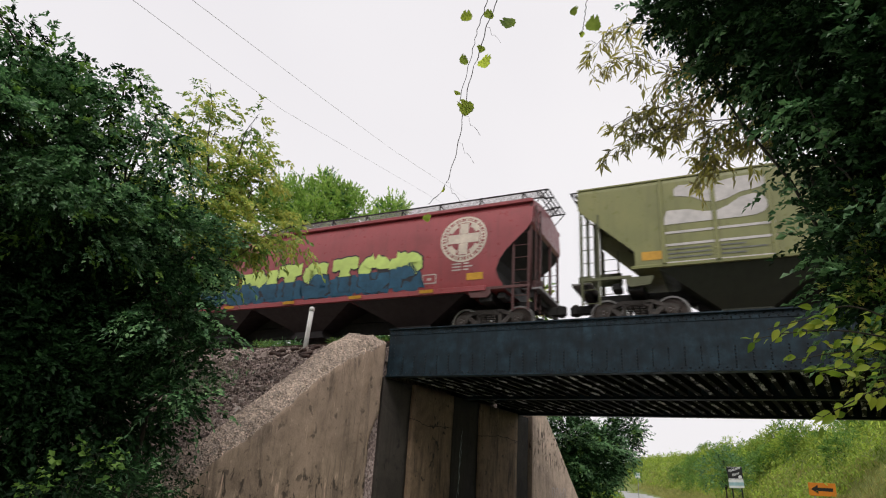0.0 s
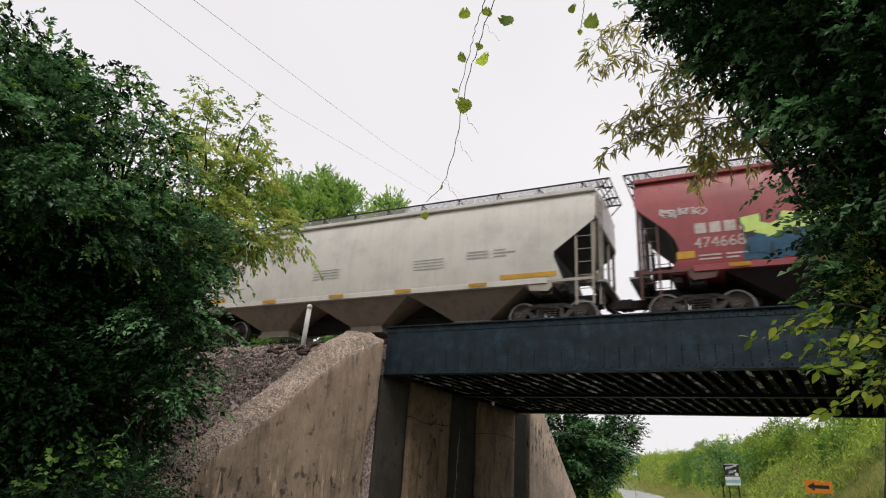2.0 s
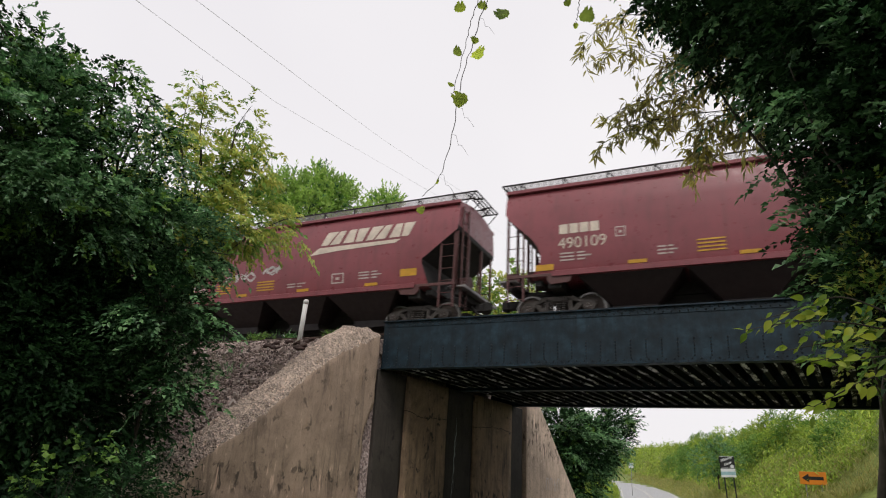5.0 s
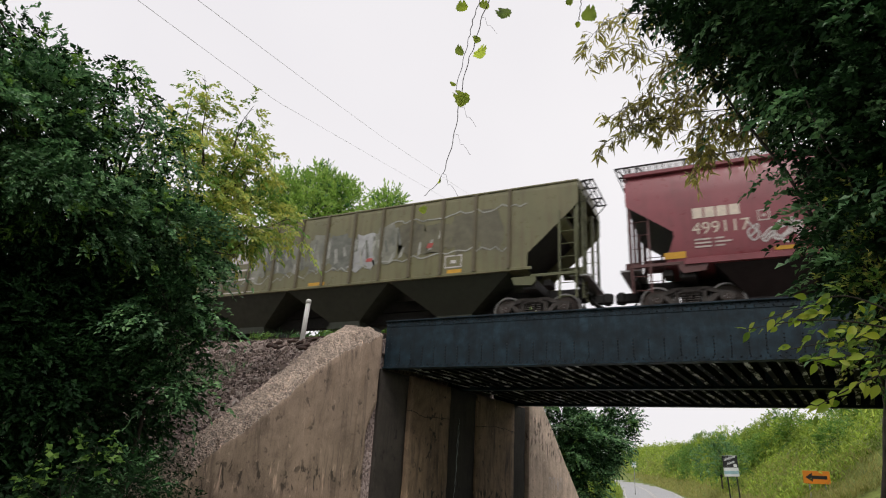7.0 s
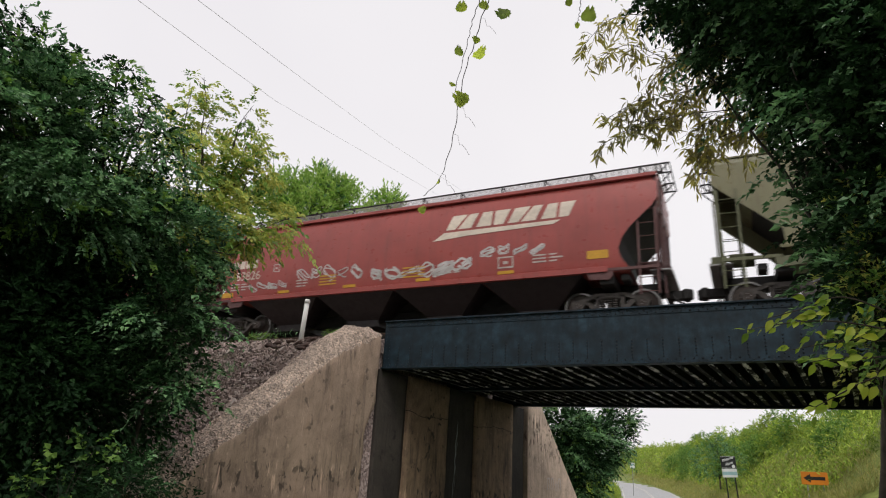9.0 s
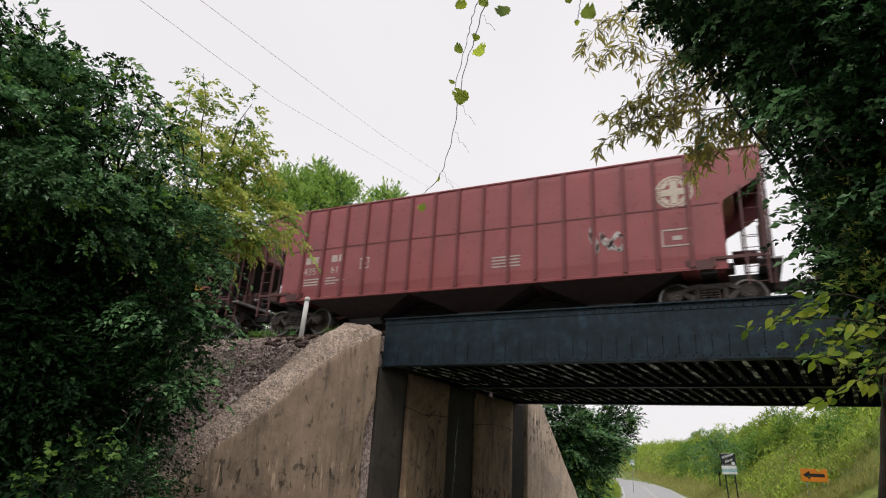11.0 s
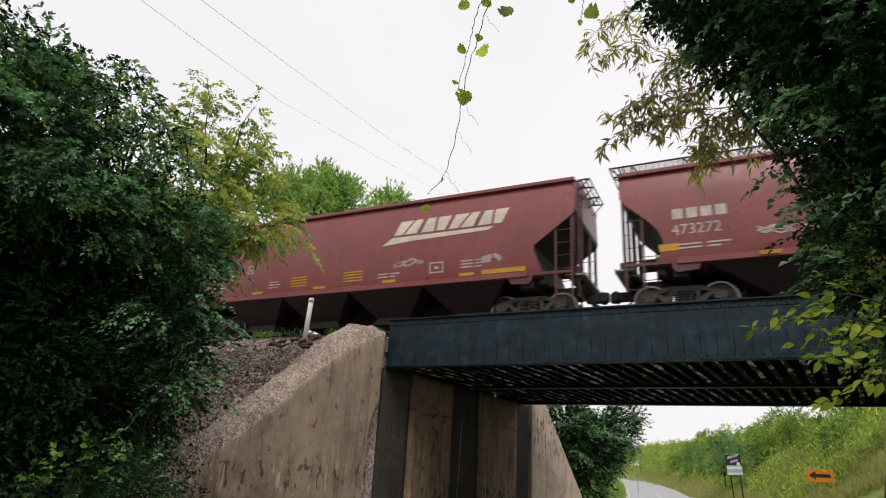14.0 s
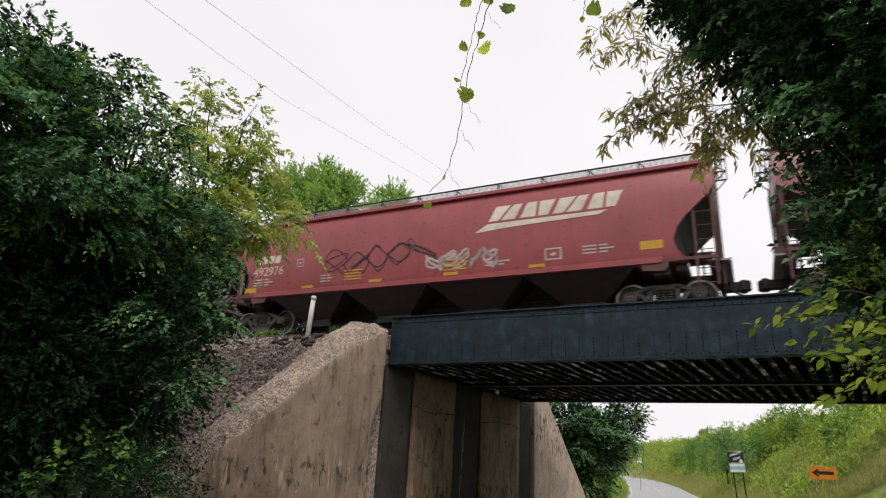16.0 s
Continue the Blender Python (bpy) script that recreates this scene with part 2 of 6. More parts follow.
M_BALLAST = gravel_material("crushed_stone_ballast", (0.15, 0.11, 0.098), (0.40, 0.30, 0.265), (0.60, 0.49, 0.44), 17)
M_SOIL = plain("leaf_litter_soil", (0.06, 0.05, 0.03), 0.95, 0, 0.5, 6, 0.6)
M_GRASSY = plain("meadow_ground", (0.17, 0.21, 0.045), 0.95, 0, 0.4, 3, 0.5)
M_ROAD = plain("pale_worn_asphalt", (0.42, 0.42, 0.43), 0.9, 0, 0.15, 30, 0.2)
M_LINE = plain("faded_road_paint", (0.58, 0.57, 0.52), 0.8)
M_RAIL = plain("rusty_rail_steel", (0.10, 0.06, 0.045), 0.5, 0.6)
M_TIE = plain("creosoted_timber", (0.05, 0.04, 0.032), 0.9)
M_WHITE = plain("white_plastic", (0.78, 0.77, 0.74), 0.5, 0, 0.06, 4, 0.05)
# black steel parts, and the painted-in shade on the car ends
M_BLACK = plain("black_steel_and_end_shade", (0.022, 0.02, 0.019), 0.75, 0.1, 0.4, 7)
M_TRUCK = plain("dusty_cast_steel", (0.085, 0.075, 0.068), 0.75, 0.3, 0.4, 9)
M_WHEEL = plain("brown_wheel_steel", (0.075, 0.058, 0.05), 0.6, 0.5, 0.35, 8)
M_TREAD = plain("polished_wheel_rim", (0.25, 0.24, 0.23), 0.35, 0.8)
M_YELLOW = plain("yellow_reflective_tape", (0.62, 0.33, 0.03), 0.5, 0, 0.15)
M_CREAM = plain("faded_cream_lettering", (0.68, 0.58, 0.48), 0.6, 0, 0.12)
M_TAN = plain("stained_tan_lettering", (0.44, 0.29, 0.19), 0.7, 0, 0.2)
M_MARKBLACK = plain("black_lettering", (0.03, 0.03, 0.03), 0.7)
M_PALE = plain("pale_stencil_paint", (0.55, 0.47, 0.43), 0.7)
M_BARK = plain("grey_brown_bark", (0.09, 0.075, 0.06), 0.95, 0, 0.4, 10, 0.6)
M_TWIG = plain("dark_twig_bark", (0.05, 0.04, 0.03), 0.9)
M_WIRE = plain("grey_power_cable", (0.45, 0.45, 0.48), 0.6)
M_LEAF_DARK = leaf_material("dark_green_leaves", [(0.040, 0.115, 0.048), (0.105, 0.255, 0.105), (0.25, 0.45, 0.21), (0.065, 0.18, 0.075)], 0.45, 0.3, 0.45, 1.4, 1.5)
M_LEAF_MID = leaf_material("mid_green_leaves", [(0.10, 0.22, 0.04), (0.16, 0.30, 0.055), (0.21, 0.36, 0.065)], 0.45, 0.4)
M_LEAF_FAR = leaf_material("light_green_maple_leaves", [(0.24, 0.42, 0.09), (0.36, 0.55, 0.13), (0.46, 0.62, 0.18)], 0.45, 0.5)
M_LEAF_YELLOW = leaf_material("yellowing_leaves", [(0.25, 0.38, 0.095), (0.44, 0.53, 0.13), (0.64, 0.61, 0.15), (0.32, 0.45, 0.11)], 0.5, 0.5, 0.6, 1.3, 0.9)
M_LEAF_BRIGHT = leaf_material("bright_green_leaves", [(0.13, 0.24, 0.03), (0.26, 0.40, 0.035), (0.40, 0.53, 0.05), (0.52, 0.58, 0.06), (0.20, 0.32, 0.03)], 0.45, 0.5, single=True)
# near-black leaf colours that stand in for shade in and under crowns
M_LEAF_SHADE = leaf_material("leaves_darkened_for_shade", [(0.009, 0.028, 0.011), (0.017, 0.050, 0.018), (0.032, 0.082, 0.027)], 0.6, 0.25, 0.5, 1.4, 1.6, 0.12)
M_LEAF_WILLOW = leaf_material("dull_olive_willow_leaves", [(0.28, 0.26, 0.20), (0.48, 0.46, 0.14), (0.66, 0.60, 0.17), (0.36, 0.33, 0.24)], 0.45, 0.5)
M_WEED = leaf_material("hillside_weeds", [(0.19, 0.31, 0.04), (0.29, 0.42, 0.055), (0.39, 0.47, 0.08), (0.23, 0.36, 0.05)], 0.6, 0.38, 0.42, 1.45, 0.45)
M_WEED_DRY = leaf_material("dry_verge_grass", [(0.30, 0.31, 0.09), (0.40, 0.36, 0.14), (0.24, 0.31, 0.06)], 0.7, 0.3)


# ---- mesh helpers ----
def mesh_of(name, bm, mat, smooth=False):
    me = bpy.data.meshes.new(name)
    bmesh.ops.recalc_face_normals(bm, faces=bm.faces)
    bm.to_mesh(me)
    bm.free()
    for mm in (mat if isinstance(mat, (list, tuple)) else [mat]):
        me.materials.append(mm)
    if smooth:
        me.polygons.foreach_set("use_smooth", [True] * len(me.polygons))
    return me


def part(name, bm, mat, parent, label="", smooth=False):
    ob = new(name, mesh_of(name, bm, mat, smooth))
    ob.parent = parent
    if label:
        ob["label"] = label
    return ob


def part_mesh(name, me, parent, m=None, label=""):
    ob = new(name, me)
    ob.parent = parent
    if m is not None:
        ob.matrix_basis = m
    if label:
        ob["label"] = label
    return ob


def thing(name, label, category, group="", kind="", m=None):
    ob = tagged(new(name), label, category, group, kind)
    if m is not None:
        ob.matrix_basis = m
    return ob


def box(bm, x0, y0, z0, x1, y1, z1, bevel=0.0, mi=0):
    vs = [bm.verts.new(c) for c in ((x0, y0, z0), (x1, y0, z0), (x1, y1, z0), (x0, y1, z0), (x0, y0, z1), (x1, y0, z1), (x1, y1, z1), (x0, y1, z1))]
    fs = [bm.faces.new([vs[i] for i in q]) for q in ((0, 3, 2, 1), (4, 5, 6, 7), (0, 1, 5, 4), (1, 2, 6, 5), (2, 3, 7, 6), (3, 0, 4, 7))]
    for f in fs:
        f.material_index = mi
    if bevel:
        bmesh.ops.bevel(bm, geom=list({e for f in fs for e in f.edges}), offset=bevel, segments=1, affect="EDGES", profile=0.5)
    return vs


def prism(bm, outline, axis, a, b, mi=0):
    """A flat outline of (u, v) drawn out along an axis from a to b."""
    def at(u, v, w):
        return {"x": (w, u, v), "y": (u, w, v), "z": (u, v, w)}[axis]
    p = [bm.verts.new(at(u, v, a)) for u, v in outline]
    q = [bm.verts.new(at(u, v, b)) for u, v in outline]
    fs = [bm.faces.new(p), bm.faces.new(q[::-1])]
    for i in range(len(p)):
        j = (i + 1) % len(p)
        fs.append(bm.faces.new((p[j], p[i], q[i], q[j])))
    for f in fs:
        f.material_index = mi


def tube(bm, pts, radii, sides=6, mi=0, cap=True):
    pts = [Vector(q) for q in pts]
    if isinstance(radii, (int, float)):
        radii = [radii] * len(pts)
    rings = []
    for i, q in enumerate(pts):
        d = (pts[min(i + 1, len(pts) - 1)] - pts[max(i - 1, 0)])
        d = d.normalized() if d.length > 1e-9 else Vector((0, 0, 1))
        s = d.cross(Vector((0, 0, 1)) if abs(d.z) < 0.9 else Vector((1, 0, 0))).normalized()
        t = d.cross(s)
        rings.append([bm.verts.new(q + (s * math.cos(a) + t * math.sin(a)) * radii[i]) for a in (2 * math.pi * k / sides for k in range(sides))])
    for r0, r1 in zip(rings, rings[1:]):
        for k in range(sides):
            f = bm.faces.new((r0[k], r0[(k + 1) % sides], r1[(k + 1) % sides], r1[k]))
            f.material_index, f.smooth = mi, True
    if cap:
        for r in (rings[0][::-1], rings[-1]):
            bm.faces.new(r).material_index = mi


def disc(bm, c, r0, r1, y0, y1, seg=24, mi=0):
    """A ring or disc round the y axis."""
    loop = []
    for r, y in ((r0, y0), (r1, y0), (r1, y1), (r0, y1)):
        loop.append([bm.verts.new((c[0] + r * math.cos(a), c[1] + y, c[2] + r * math.sin(a))) for a in (2 * math.pi * k / seg for k in range(seg))])
    for i in range(4):
        a, b = loop[i], loop[(i + 1) % 4]
        for k in range(seg):
            f = bm.faces.new((a[k], a[(k + 1) % seg], b[(k + 1) % seg], b[k]))
            f.material_index = mi


def quick_mesh(name, verts, faces, mat, smooth=False):
    me = bpy.data.meshes.new(name)
    me.from_pydata(verts.tolist() if hasattr(verts, "tolist") else verts, [], faces.tolist() if hasattr(faces, "tolist") else faces)
    me.materials.append(mat)
    if smooth:
        me.polygons.foreach_set("use_smooth", [True] * len(me.polygons))
    return me


RNG = np.random.default_rng(7)


def unit(v):
    return v / np.maximum(np.linalg.norm(v, axis=-1, keepdims=True), 1e-9)


def leaves_mesh(name, pos, axis, size, mat, width=0.5, fold=0.25, droop=0.0, rng=RNG):
    """Folded, pointed leaves: 6 corners, 4 triangles each, at pos, pointing along axis."""
    n = len(pos)
    a = unit(axis + np.array([0, 0, -droop]))
    side = unit(np.cross(a, unit(rng.normal(size=(n, 3)) * 0.8 + np.array([0.1, -0.7, 1.3]))))
    up = np.cross(side, a)
    L = (size * rng.uniform(0.65, 1.25, n))[:, None]
    W = L * width * rng.uniform(0.8, 1.15, n)[:, None]
    F = W * fold
    v = np.stack([pos, pos + a * L * 0.42 + side * W * 0.5 + up * F, pos + a * L * 0.40, pos + a * L * 0.42 - side * W * 0.5 + up * F, pos + a * L - up * F * 0.6], 1).reshape(-1, 3)
    base = (np.arange(n) * 5)[:, None]
    f = np.concatenate([base + np.array([[0, 1, 2]]), base + np.array([[0, 2, 3]]), base + np.array([[1, 4, 2]]), base + np.array([[2, 4, 3]])], 0)
    return quick_mesh(name, v, f, mat)


def sprays(centres, ways, count, length, rng=RNG, sag=0.35, spread=0.9):
    """Leaf places along short twigs: two ranks of leaves on each, the twig sagging to its tip."""
    n = len(centres)
    w = unit(ways)
    s = unit(np.cross(w, np.array([0.05, 0.02, 1.0])) + rng.normal(size=(n, 3)) * 0.15)
    L = length * rng.uniform(0.6, 1.3, (n, 1))
    P, A = [], []
    for k in range(count):
        t = (k + 0.6) / count
        q = centres + w * L * t + np.array([0, 0, -1.0]) * (sag * L * t * t)
        sg = 1 if k % 2 else -1
        P.append(q + rng.normal(size=(n, 3)) * 0.012)
        A.append(unit(w * (0.5 + 0.6 * t) + s * sg * spread * (1 - 0.5 * t) + rng.normal(size=(n, 3)) * 0.25))
    return np.concatenate(P), np.concatenate(A)


# ---- plan ----
YT, YT2, RAIL = 18.12, 22.70, 5.92
G_TOP, G_LOW = 5.90, 4.45
ABUT_A, ABUT_B = (-9.5, 15.83), (-8.4, 25.2)


def smooth_step(a, b, t):
    t = min(1.0, max(0.0, (t - a) / (b - a)))
    return t * t * (3 - 2 * t)


ROAD = [(-200, -3.5), (30, -3.7), (48, -5.6), (66, -8.4), (89, -12.6), (115, -18.5), (140, -26), (200, -48), (320, -100)]


def road_x(y):
    for (a, xa), (b, xb) in zip(ROAD, ROAD[1:]):
        if a <= y <= b:
            return xa + (xb - xa) * (y - a) / (b - a)
    return ROAD[-1][1]


def road_z(y):
    return 0.0 if y < 50 else 0.028 * (y - 50) if y < 200 else 4.2


def ground_z(x, y):
    d = x - road_x(y)
    far = smooth_step(27, 38, y)
    z = road_z(y)
    bump = 0.25 * noise.noise((x * 0.23, y * 0.23, 0.0)) + 0.06 * noise.noise((x * 1.1, y * 1.1, 3.0))
    if y > 27:
        if d > 3.3:
            z += far * (1.25 * smooth_step(3.3, 6.2, d) + 5.4 * smooth_step(5.5, 13.5, d)) + bump * smooth_step(3.5, 7, d) * 1.6
        elif d < -3.6:
            z += far * 1.4 * smooth_step(3.6, 9, -d) + bump * smooth_step(4, 8, -d)
        else:
            z -= 0.03
    elif x < -9.7 or x > 6.7:
        z += bump * 0.5
    else:
        z += 0.75 * smooth_step(-6.9, -9.2, x) if x < -6.9 else -0.03
    if (x < -9.7 or x > 6.7):
        bank = 5.24 - 0.74 * max(0.0, 14.9 - y, y - 26.2)
        low = 0.75 + 0.3 * smooth_step(-9.7, -13, x) if x < 0 else 0.6
        if y < 40:
            z = max(z + low * (1 - far), bank + 0.05 * noise.noise((x * 1.7, y * 1.7, 9.0)))
    return z


def build_ground():
    xs = np.concatenate([np.array([-2500, -1200, -600, -320, -200, -130, -90]), np.arange(-66, -14, 2.0), np.arange(-14, -9.9, 0.35), [-9.72, -9.68], np.arange(-9.2, 6.6, 0.8), [6.68, 6.72], np.arange(7.2, 15, 0.6), np.arange(15, 60, 2.5), [80, 120, 200, 350, 700, 1400, 2500]])
    ys = np.concatenate([[-2500, -900, -300, -120, -60, -30, -15], np.arange(-8, 8, 1.0), np.arange(8, 16, 0.3), np.arange(16, 26, 1.0), np.arange(26, 40, 0.7), np.arange(40, 130, 2.0), [140, 155, 175, 200, 260, 400, 700, 1300, 2500]])
    verts = [(x, y, ground_z(x, y)) for y in ys for x in xs]
    nx = len(xs)
    faces = [(j * nx + i, j * nx + i + 1, (j + 1) * nx + i + 1, (j + 1) * nx + i) for j in range(len(ys) - 1) for i in range(nx - 1)]
    me = quick_mesh("ground", verts, faces, M_GRASSY, True)
    me.materials.append(M_SOIL)
    me.materials.append(M_BALLAST)
    for f in me.polygons:
        c = f.center
        if c.y < 27.5 and (c.x < -9.0 or c.x > 6.5):
            f.material_index = 2 if c.y > 10.3 + 0.5 * noise.noise((c.x, c.y, 0.0)) and -13.6 < c.x < 6.5 or (c.y > 14.2 and c.z > 4) else 1
    tagged(new("ground", me), "rough grassy verge and stone-covered railway embankment", "ground", kind="structure")
    bm = bmesh.new()
    for lo, hi, dz, mi in ((-3.2, 3.2, 0.03, 0), (-3.0, -2.88, 0.036, 1), (2.88, 3.0, 0.036, 1), (-0.16, -0.06, 0.036, 1), (0.06, 0.16, 0.036, 1)):
        prev = None
        for y in np.concatenate([np.arange(-60, 40, 4.0), np.arange(40, 320, 3.0)]):
            pair = [bm.verts.new((road_x(y) + o, y, road_z(y) + dz - 0.02 * abs(o) / 3.2)) for o in (lo, hi)]
            if prev:
                bm.faces.new((prev[0], prev[1], pair[1], pair[0])).material_index = mi
            prev = pair
    tagged(new("road", mesh_of("road", bm, [M_ROAD, M_LINE])), "pale worn asphalt road curving away under the bridge", "road", kind="structure")


build_ground()


# ---- the railway bridge ----
X0, X1 = -9.62, 7.4


def rivet_field(bm, places, y, r=0.017):
    for x, z in places:
        t = bm.verts.new((x, y - r * 0.9, z))
        ring = [bm.verts.new((x + r * math.cos(a), y, z + r * math.sin(a))) for a in (0.5, 1.76, 3.0, 4.27, 5.53)]
        for k in range(5):
            bm.faces.new((ring[k], ring[(k + 1) % 5], t))


def build_bridge():
    bridge = thing("bridge", "blue-black riveted steel plate girder railway bridge", "bridge", kind="structure")
    for k, y in enumerate((15.83, 20.41, 25.0)):
        bm = bmesh.new()
        box(bm, X0, y - 0.008, G_LOW + 0.02, X1, y + 0.008, G_TOP - 0.02)
        g = part("girder_web", bm, M_STEEL, bridge)
        bm = bmesh.new()
        box(bm, X0 - 0.02, y - 0.085, G_TOP - 0.03, X1, y + 0.17, G_TOP, 0.006)
        box(bm, X0, y - 0.024, G_TOP - 0.19, X1, y - 0.009, G_TOP - 0.031)
        box(bm, X0 + 2, y - 0.07, G_TOP + 0.001, X1 - 2, y + 0.15, G_TOP + 0.016, 0.004)
        part("top_flange", bm, M_STEEL, bridge)
        bm = bmesh.new()
        box(bm, X0, y - 0.13, G_LOW, X1, y + 0.16, G_LOW + 0.03, 0.006)
        box(bm, X0, y - 0.024, G_LOW + 0.031, X1, y - 0.009, G_LOW + 0.15)
        part("bottom_flange", bm, M_STEEL, bridge)
        bm = bmesh.new()
        fine = []
        x = X0 + 0.06
        i = 0
        while x < X1:
            fine += [(x, G_TOP - (0.075 if i % 2 else 0.145))]
            fine += [(x, G_LOW + (0.06 if i % 2 else 0.115))]
            x += 0.10 if k == 0 else 0.2
            i += 1
        rivet_field(bm, fine, y - 0.024, 0.028)
        cols = []
        x = -9.1
        while x < X1:
            cols += [(x + 0.003 * math.sin(z * 40), z) for z in np.arange(G_LOW + 0.19, G_LOW + 0.64, 0.085)]
            x += 0.373
        rivet_field(bm, cols, y - 0.008, 0.027)
        ends = [(X0 + o, z) for o in (0.08, 0.2) for z in np.arange(G_LOW + 0.2, G_TOP - 0.2, 0.11)]
        odd = [(X0 + 0.5 + 1.9 * j, G_LOW + 1.02 + 0.1 * (j % 3)) for j in range(9)]
        rivet_field(bm, ends + odd, y - 0.008, 0.016)
        tagged(part("rivets", bm, M_RIVET, bridge, "round rivet heads in rows"), kind="stuff")
    # floor beams across each bay, with worn lower flanges
    bm = bmesh.new()
    box(bm, -0.02, 0.18, 0.0, 0.02, 4.40, 0.36)
    box(bm, -0.065, 0.18, -0.022, 0.065, 4.40, 0.0, mi=1)
    box(bm, -0.085, 0.18, 0.36, 0.085, 4.40, 0.38)
    beam = mesh_of("floor_beam", bm, [M_DECK, M_DECK_WORN])
    # they lie askew, along the abutment's face
    for y, x in ((15.83, -9.3), (20.41, -8.72)):
        while x < X1 - 0.7:
            part_mesh("floor_beam", beam, bridge, pose(x, y, G_LOW + 0.10, 0, 0, -7.4))
            x += 0.373
    bm = bmesh.new()
    box(bm, X0, 15.86, G_LOW + 0.49, X1, 24.97, G_LOW + 0.56)
    part("deck_plate", bm, M_DECK, bridge)
    # ballast on the deck
    bm = bmesh.new()
    box(bm, X0, 15.87, G_LOW + 0.57, X1, 24.95, RAIL - 0.33)
    part("ballast_bed", bm, M_BALLAST, bridge)
    return bridge


build_bridge()


def on_wall(s, out=0.0):
    ax, ay = ABUT_A
    bx, by = ABUT_B
    n = Vector((by - ay, -(bx - ax), 0)).normalized()
    return Vector((ax + (bx - ax) * s, ay + (by - ay) * s, 0)) + n * out


def rough_panel(bm, s0, s1, z0, z1, out, back=-0.9, steps=10, rows=14, amp=0.02, mi=0):
    """An upright concrete panel between two stations of the abutment, its face slightly uneven, closed behind."""
    grid = []
    for j in range(rows + 1):
        z = z0 + (z1 - z0) * j / rows
        line = []
        for i in range(steps + 1):
            s = s0 + (s1 - s0) * i / steps
            q = on_wall(s, out + amp * noise.noise((s * 9, z * 1.3, 4.0)) + amp * 0.7 * noise.noise((s * 40, z * 5, 1.0)))
            line.append(bm.verts.new((q.x, q.y, z)))
        grid.append(line)
    for a, b in zip(grid, grid[1:]):
        for i in range(steps):
            f = bm.faces.new((a[i], a[i + 1], b[i + 1], b[i]))
            f.material_index, f.smooth = mi, True
    rim = [*grid[0], *[r[-1] for r in grid[1:]], *reversed(grid[-1][:-1]), *[r[0] for r in reversed(grid[1:-1])]]
    rear = []
    for v in rim:
        q = Vector(v.co) - (on_wall(0, 1) - on_wall(0, 0)) * (out - back)
        rear.append(bm.verts.new((q.x, q.y, v.co.z)))
    for k in range(len(rim)):
        j = (k + 1) % len(rim)
        bm.faces.new((rim[j], rim[k], rear[k], rear[j])).material_index = mi


def build_abutment():
    ab = thing("abutment", "stained concrete bridge abutment with dark water streaks", "abutment", kind="structure")
    # breast panels carry the deck's shade in their brown; recesses are near-black
    for s0, s1, out, mat, name in ((-0.015, 0.138, -0.10, M_CONC_RECESS, "recess"), (0.14, 0.39, 0.0, M_CONC_SOOT_SHADE, "breast_panel"), (0.392, 0.588, -0.06, M_CONC_DARK, "recess"),
                                   (0.59, 0.918, 0.0, M_CONC_SOOT_SHADE, "breast_panel"), (0.92, 1.06, -0.14, M_CONC_DARK, "recess")):
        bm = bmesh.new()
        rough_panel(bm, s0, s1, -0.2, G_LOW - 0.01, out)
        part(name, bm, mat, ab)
    # lime that has seeped down the middle recess
    for s0, w0, z0, z1 in ((0.455, 0.035, 1.2, 3.1), (0.462, 0.022, 2.2, 3.5), (0.448, 0.02, 0.4, 1.6)):
        bm = bmesh.new()
        rim = [(on_wall(s0 + 0.003 * math.sin(k * 1.7), -0.02), z0 + (z1 - z0) * k / 14, w0 * (0.35 + 0.65 * abs(math.sin(k * 0.9 + s0 * 50))) * math.sin(math.pi * (k + 0.4) / 15)) for k in range(15)]
        pairs = [(bm.verts.new((q.x, q.y - w, z)), bm.verts.new((q.x, q.y + w, z))) for q, z, w in rim]
        for (a, b), (c2, d2) in zip(pairs, pairs[1:]):
            bm.faces.new((a, b, d2, c2))
        part("lime_streak", bm, M_LIMESTAIN, ab, "pale grey-green lime streak")
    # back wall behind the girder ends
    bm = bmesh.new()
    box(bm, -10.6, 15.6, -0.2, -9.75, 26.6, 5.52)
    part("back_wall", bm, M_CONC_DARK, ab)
    # far wing wall with its falling top
    bm = bmesh.new()
    prof = [(25.9, 4.75), (27.3, 4.72), (28.4, 3.75), (30.0, 2.3), (31.3, 1.2), (32.4, 0.2), (32.4, -0.3), (25.9, -0.3)]
    near = []
    for dx in (0.0, -0.6):
        near.append([bm.verts.new((-8.33 + (y - 25.8) * 0.116 + dx, y, z)) for y, z in prof])
    bm.faces.new(near[0])
    bm.faces.new(near[1][::-1])
    for k in range(len(prof)):
        j = (k + 1) % len(prof)
        bm.faces.new((near[0][j], near[0][k], near[1][k], near[1][j]))
    bmesh.ops.bevel(bm, geom=bm.edges[:], offset=0.03, segments=1, affect="EDGES")
    part("far_wing_wall", bm, M_CONC_FAR, ab)
    bm = bmesh.new()
    for k in range(4):
        y0 = 27.9 + 0.42 * k
        for u, w, z0, z1 in ((0.0, 0.06, 1.25, 1.75), (0.22, 0.06, 1.25, 1.70), (0.0, 0.28, 1.69, 1.75)) if k != 2 else ((0.1, 0.06, 1.2, 1.75), (0.0, 0.3, 1.45, 1.5), (0.24, 0.06, 1.2, 1.6)):
            pts = []
            for yy, zz in ((y0 + u, z0), (y0 + u + w, z0), (y0 + u + w + 0.03, z1), (y0 + u + 0.03, z1)):
                pts.append(bm.verts.new((-8.33 + (yy - 25.8) * 0.116 + 0.012, yy, zz)))
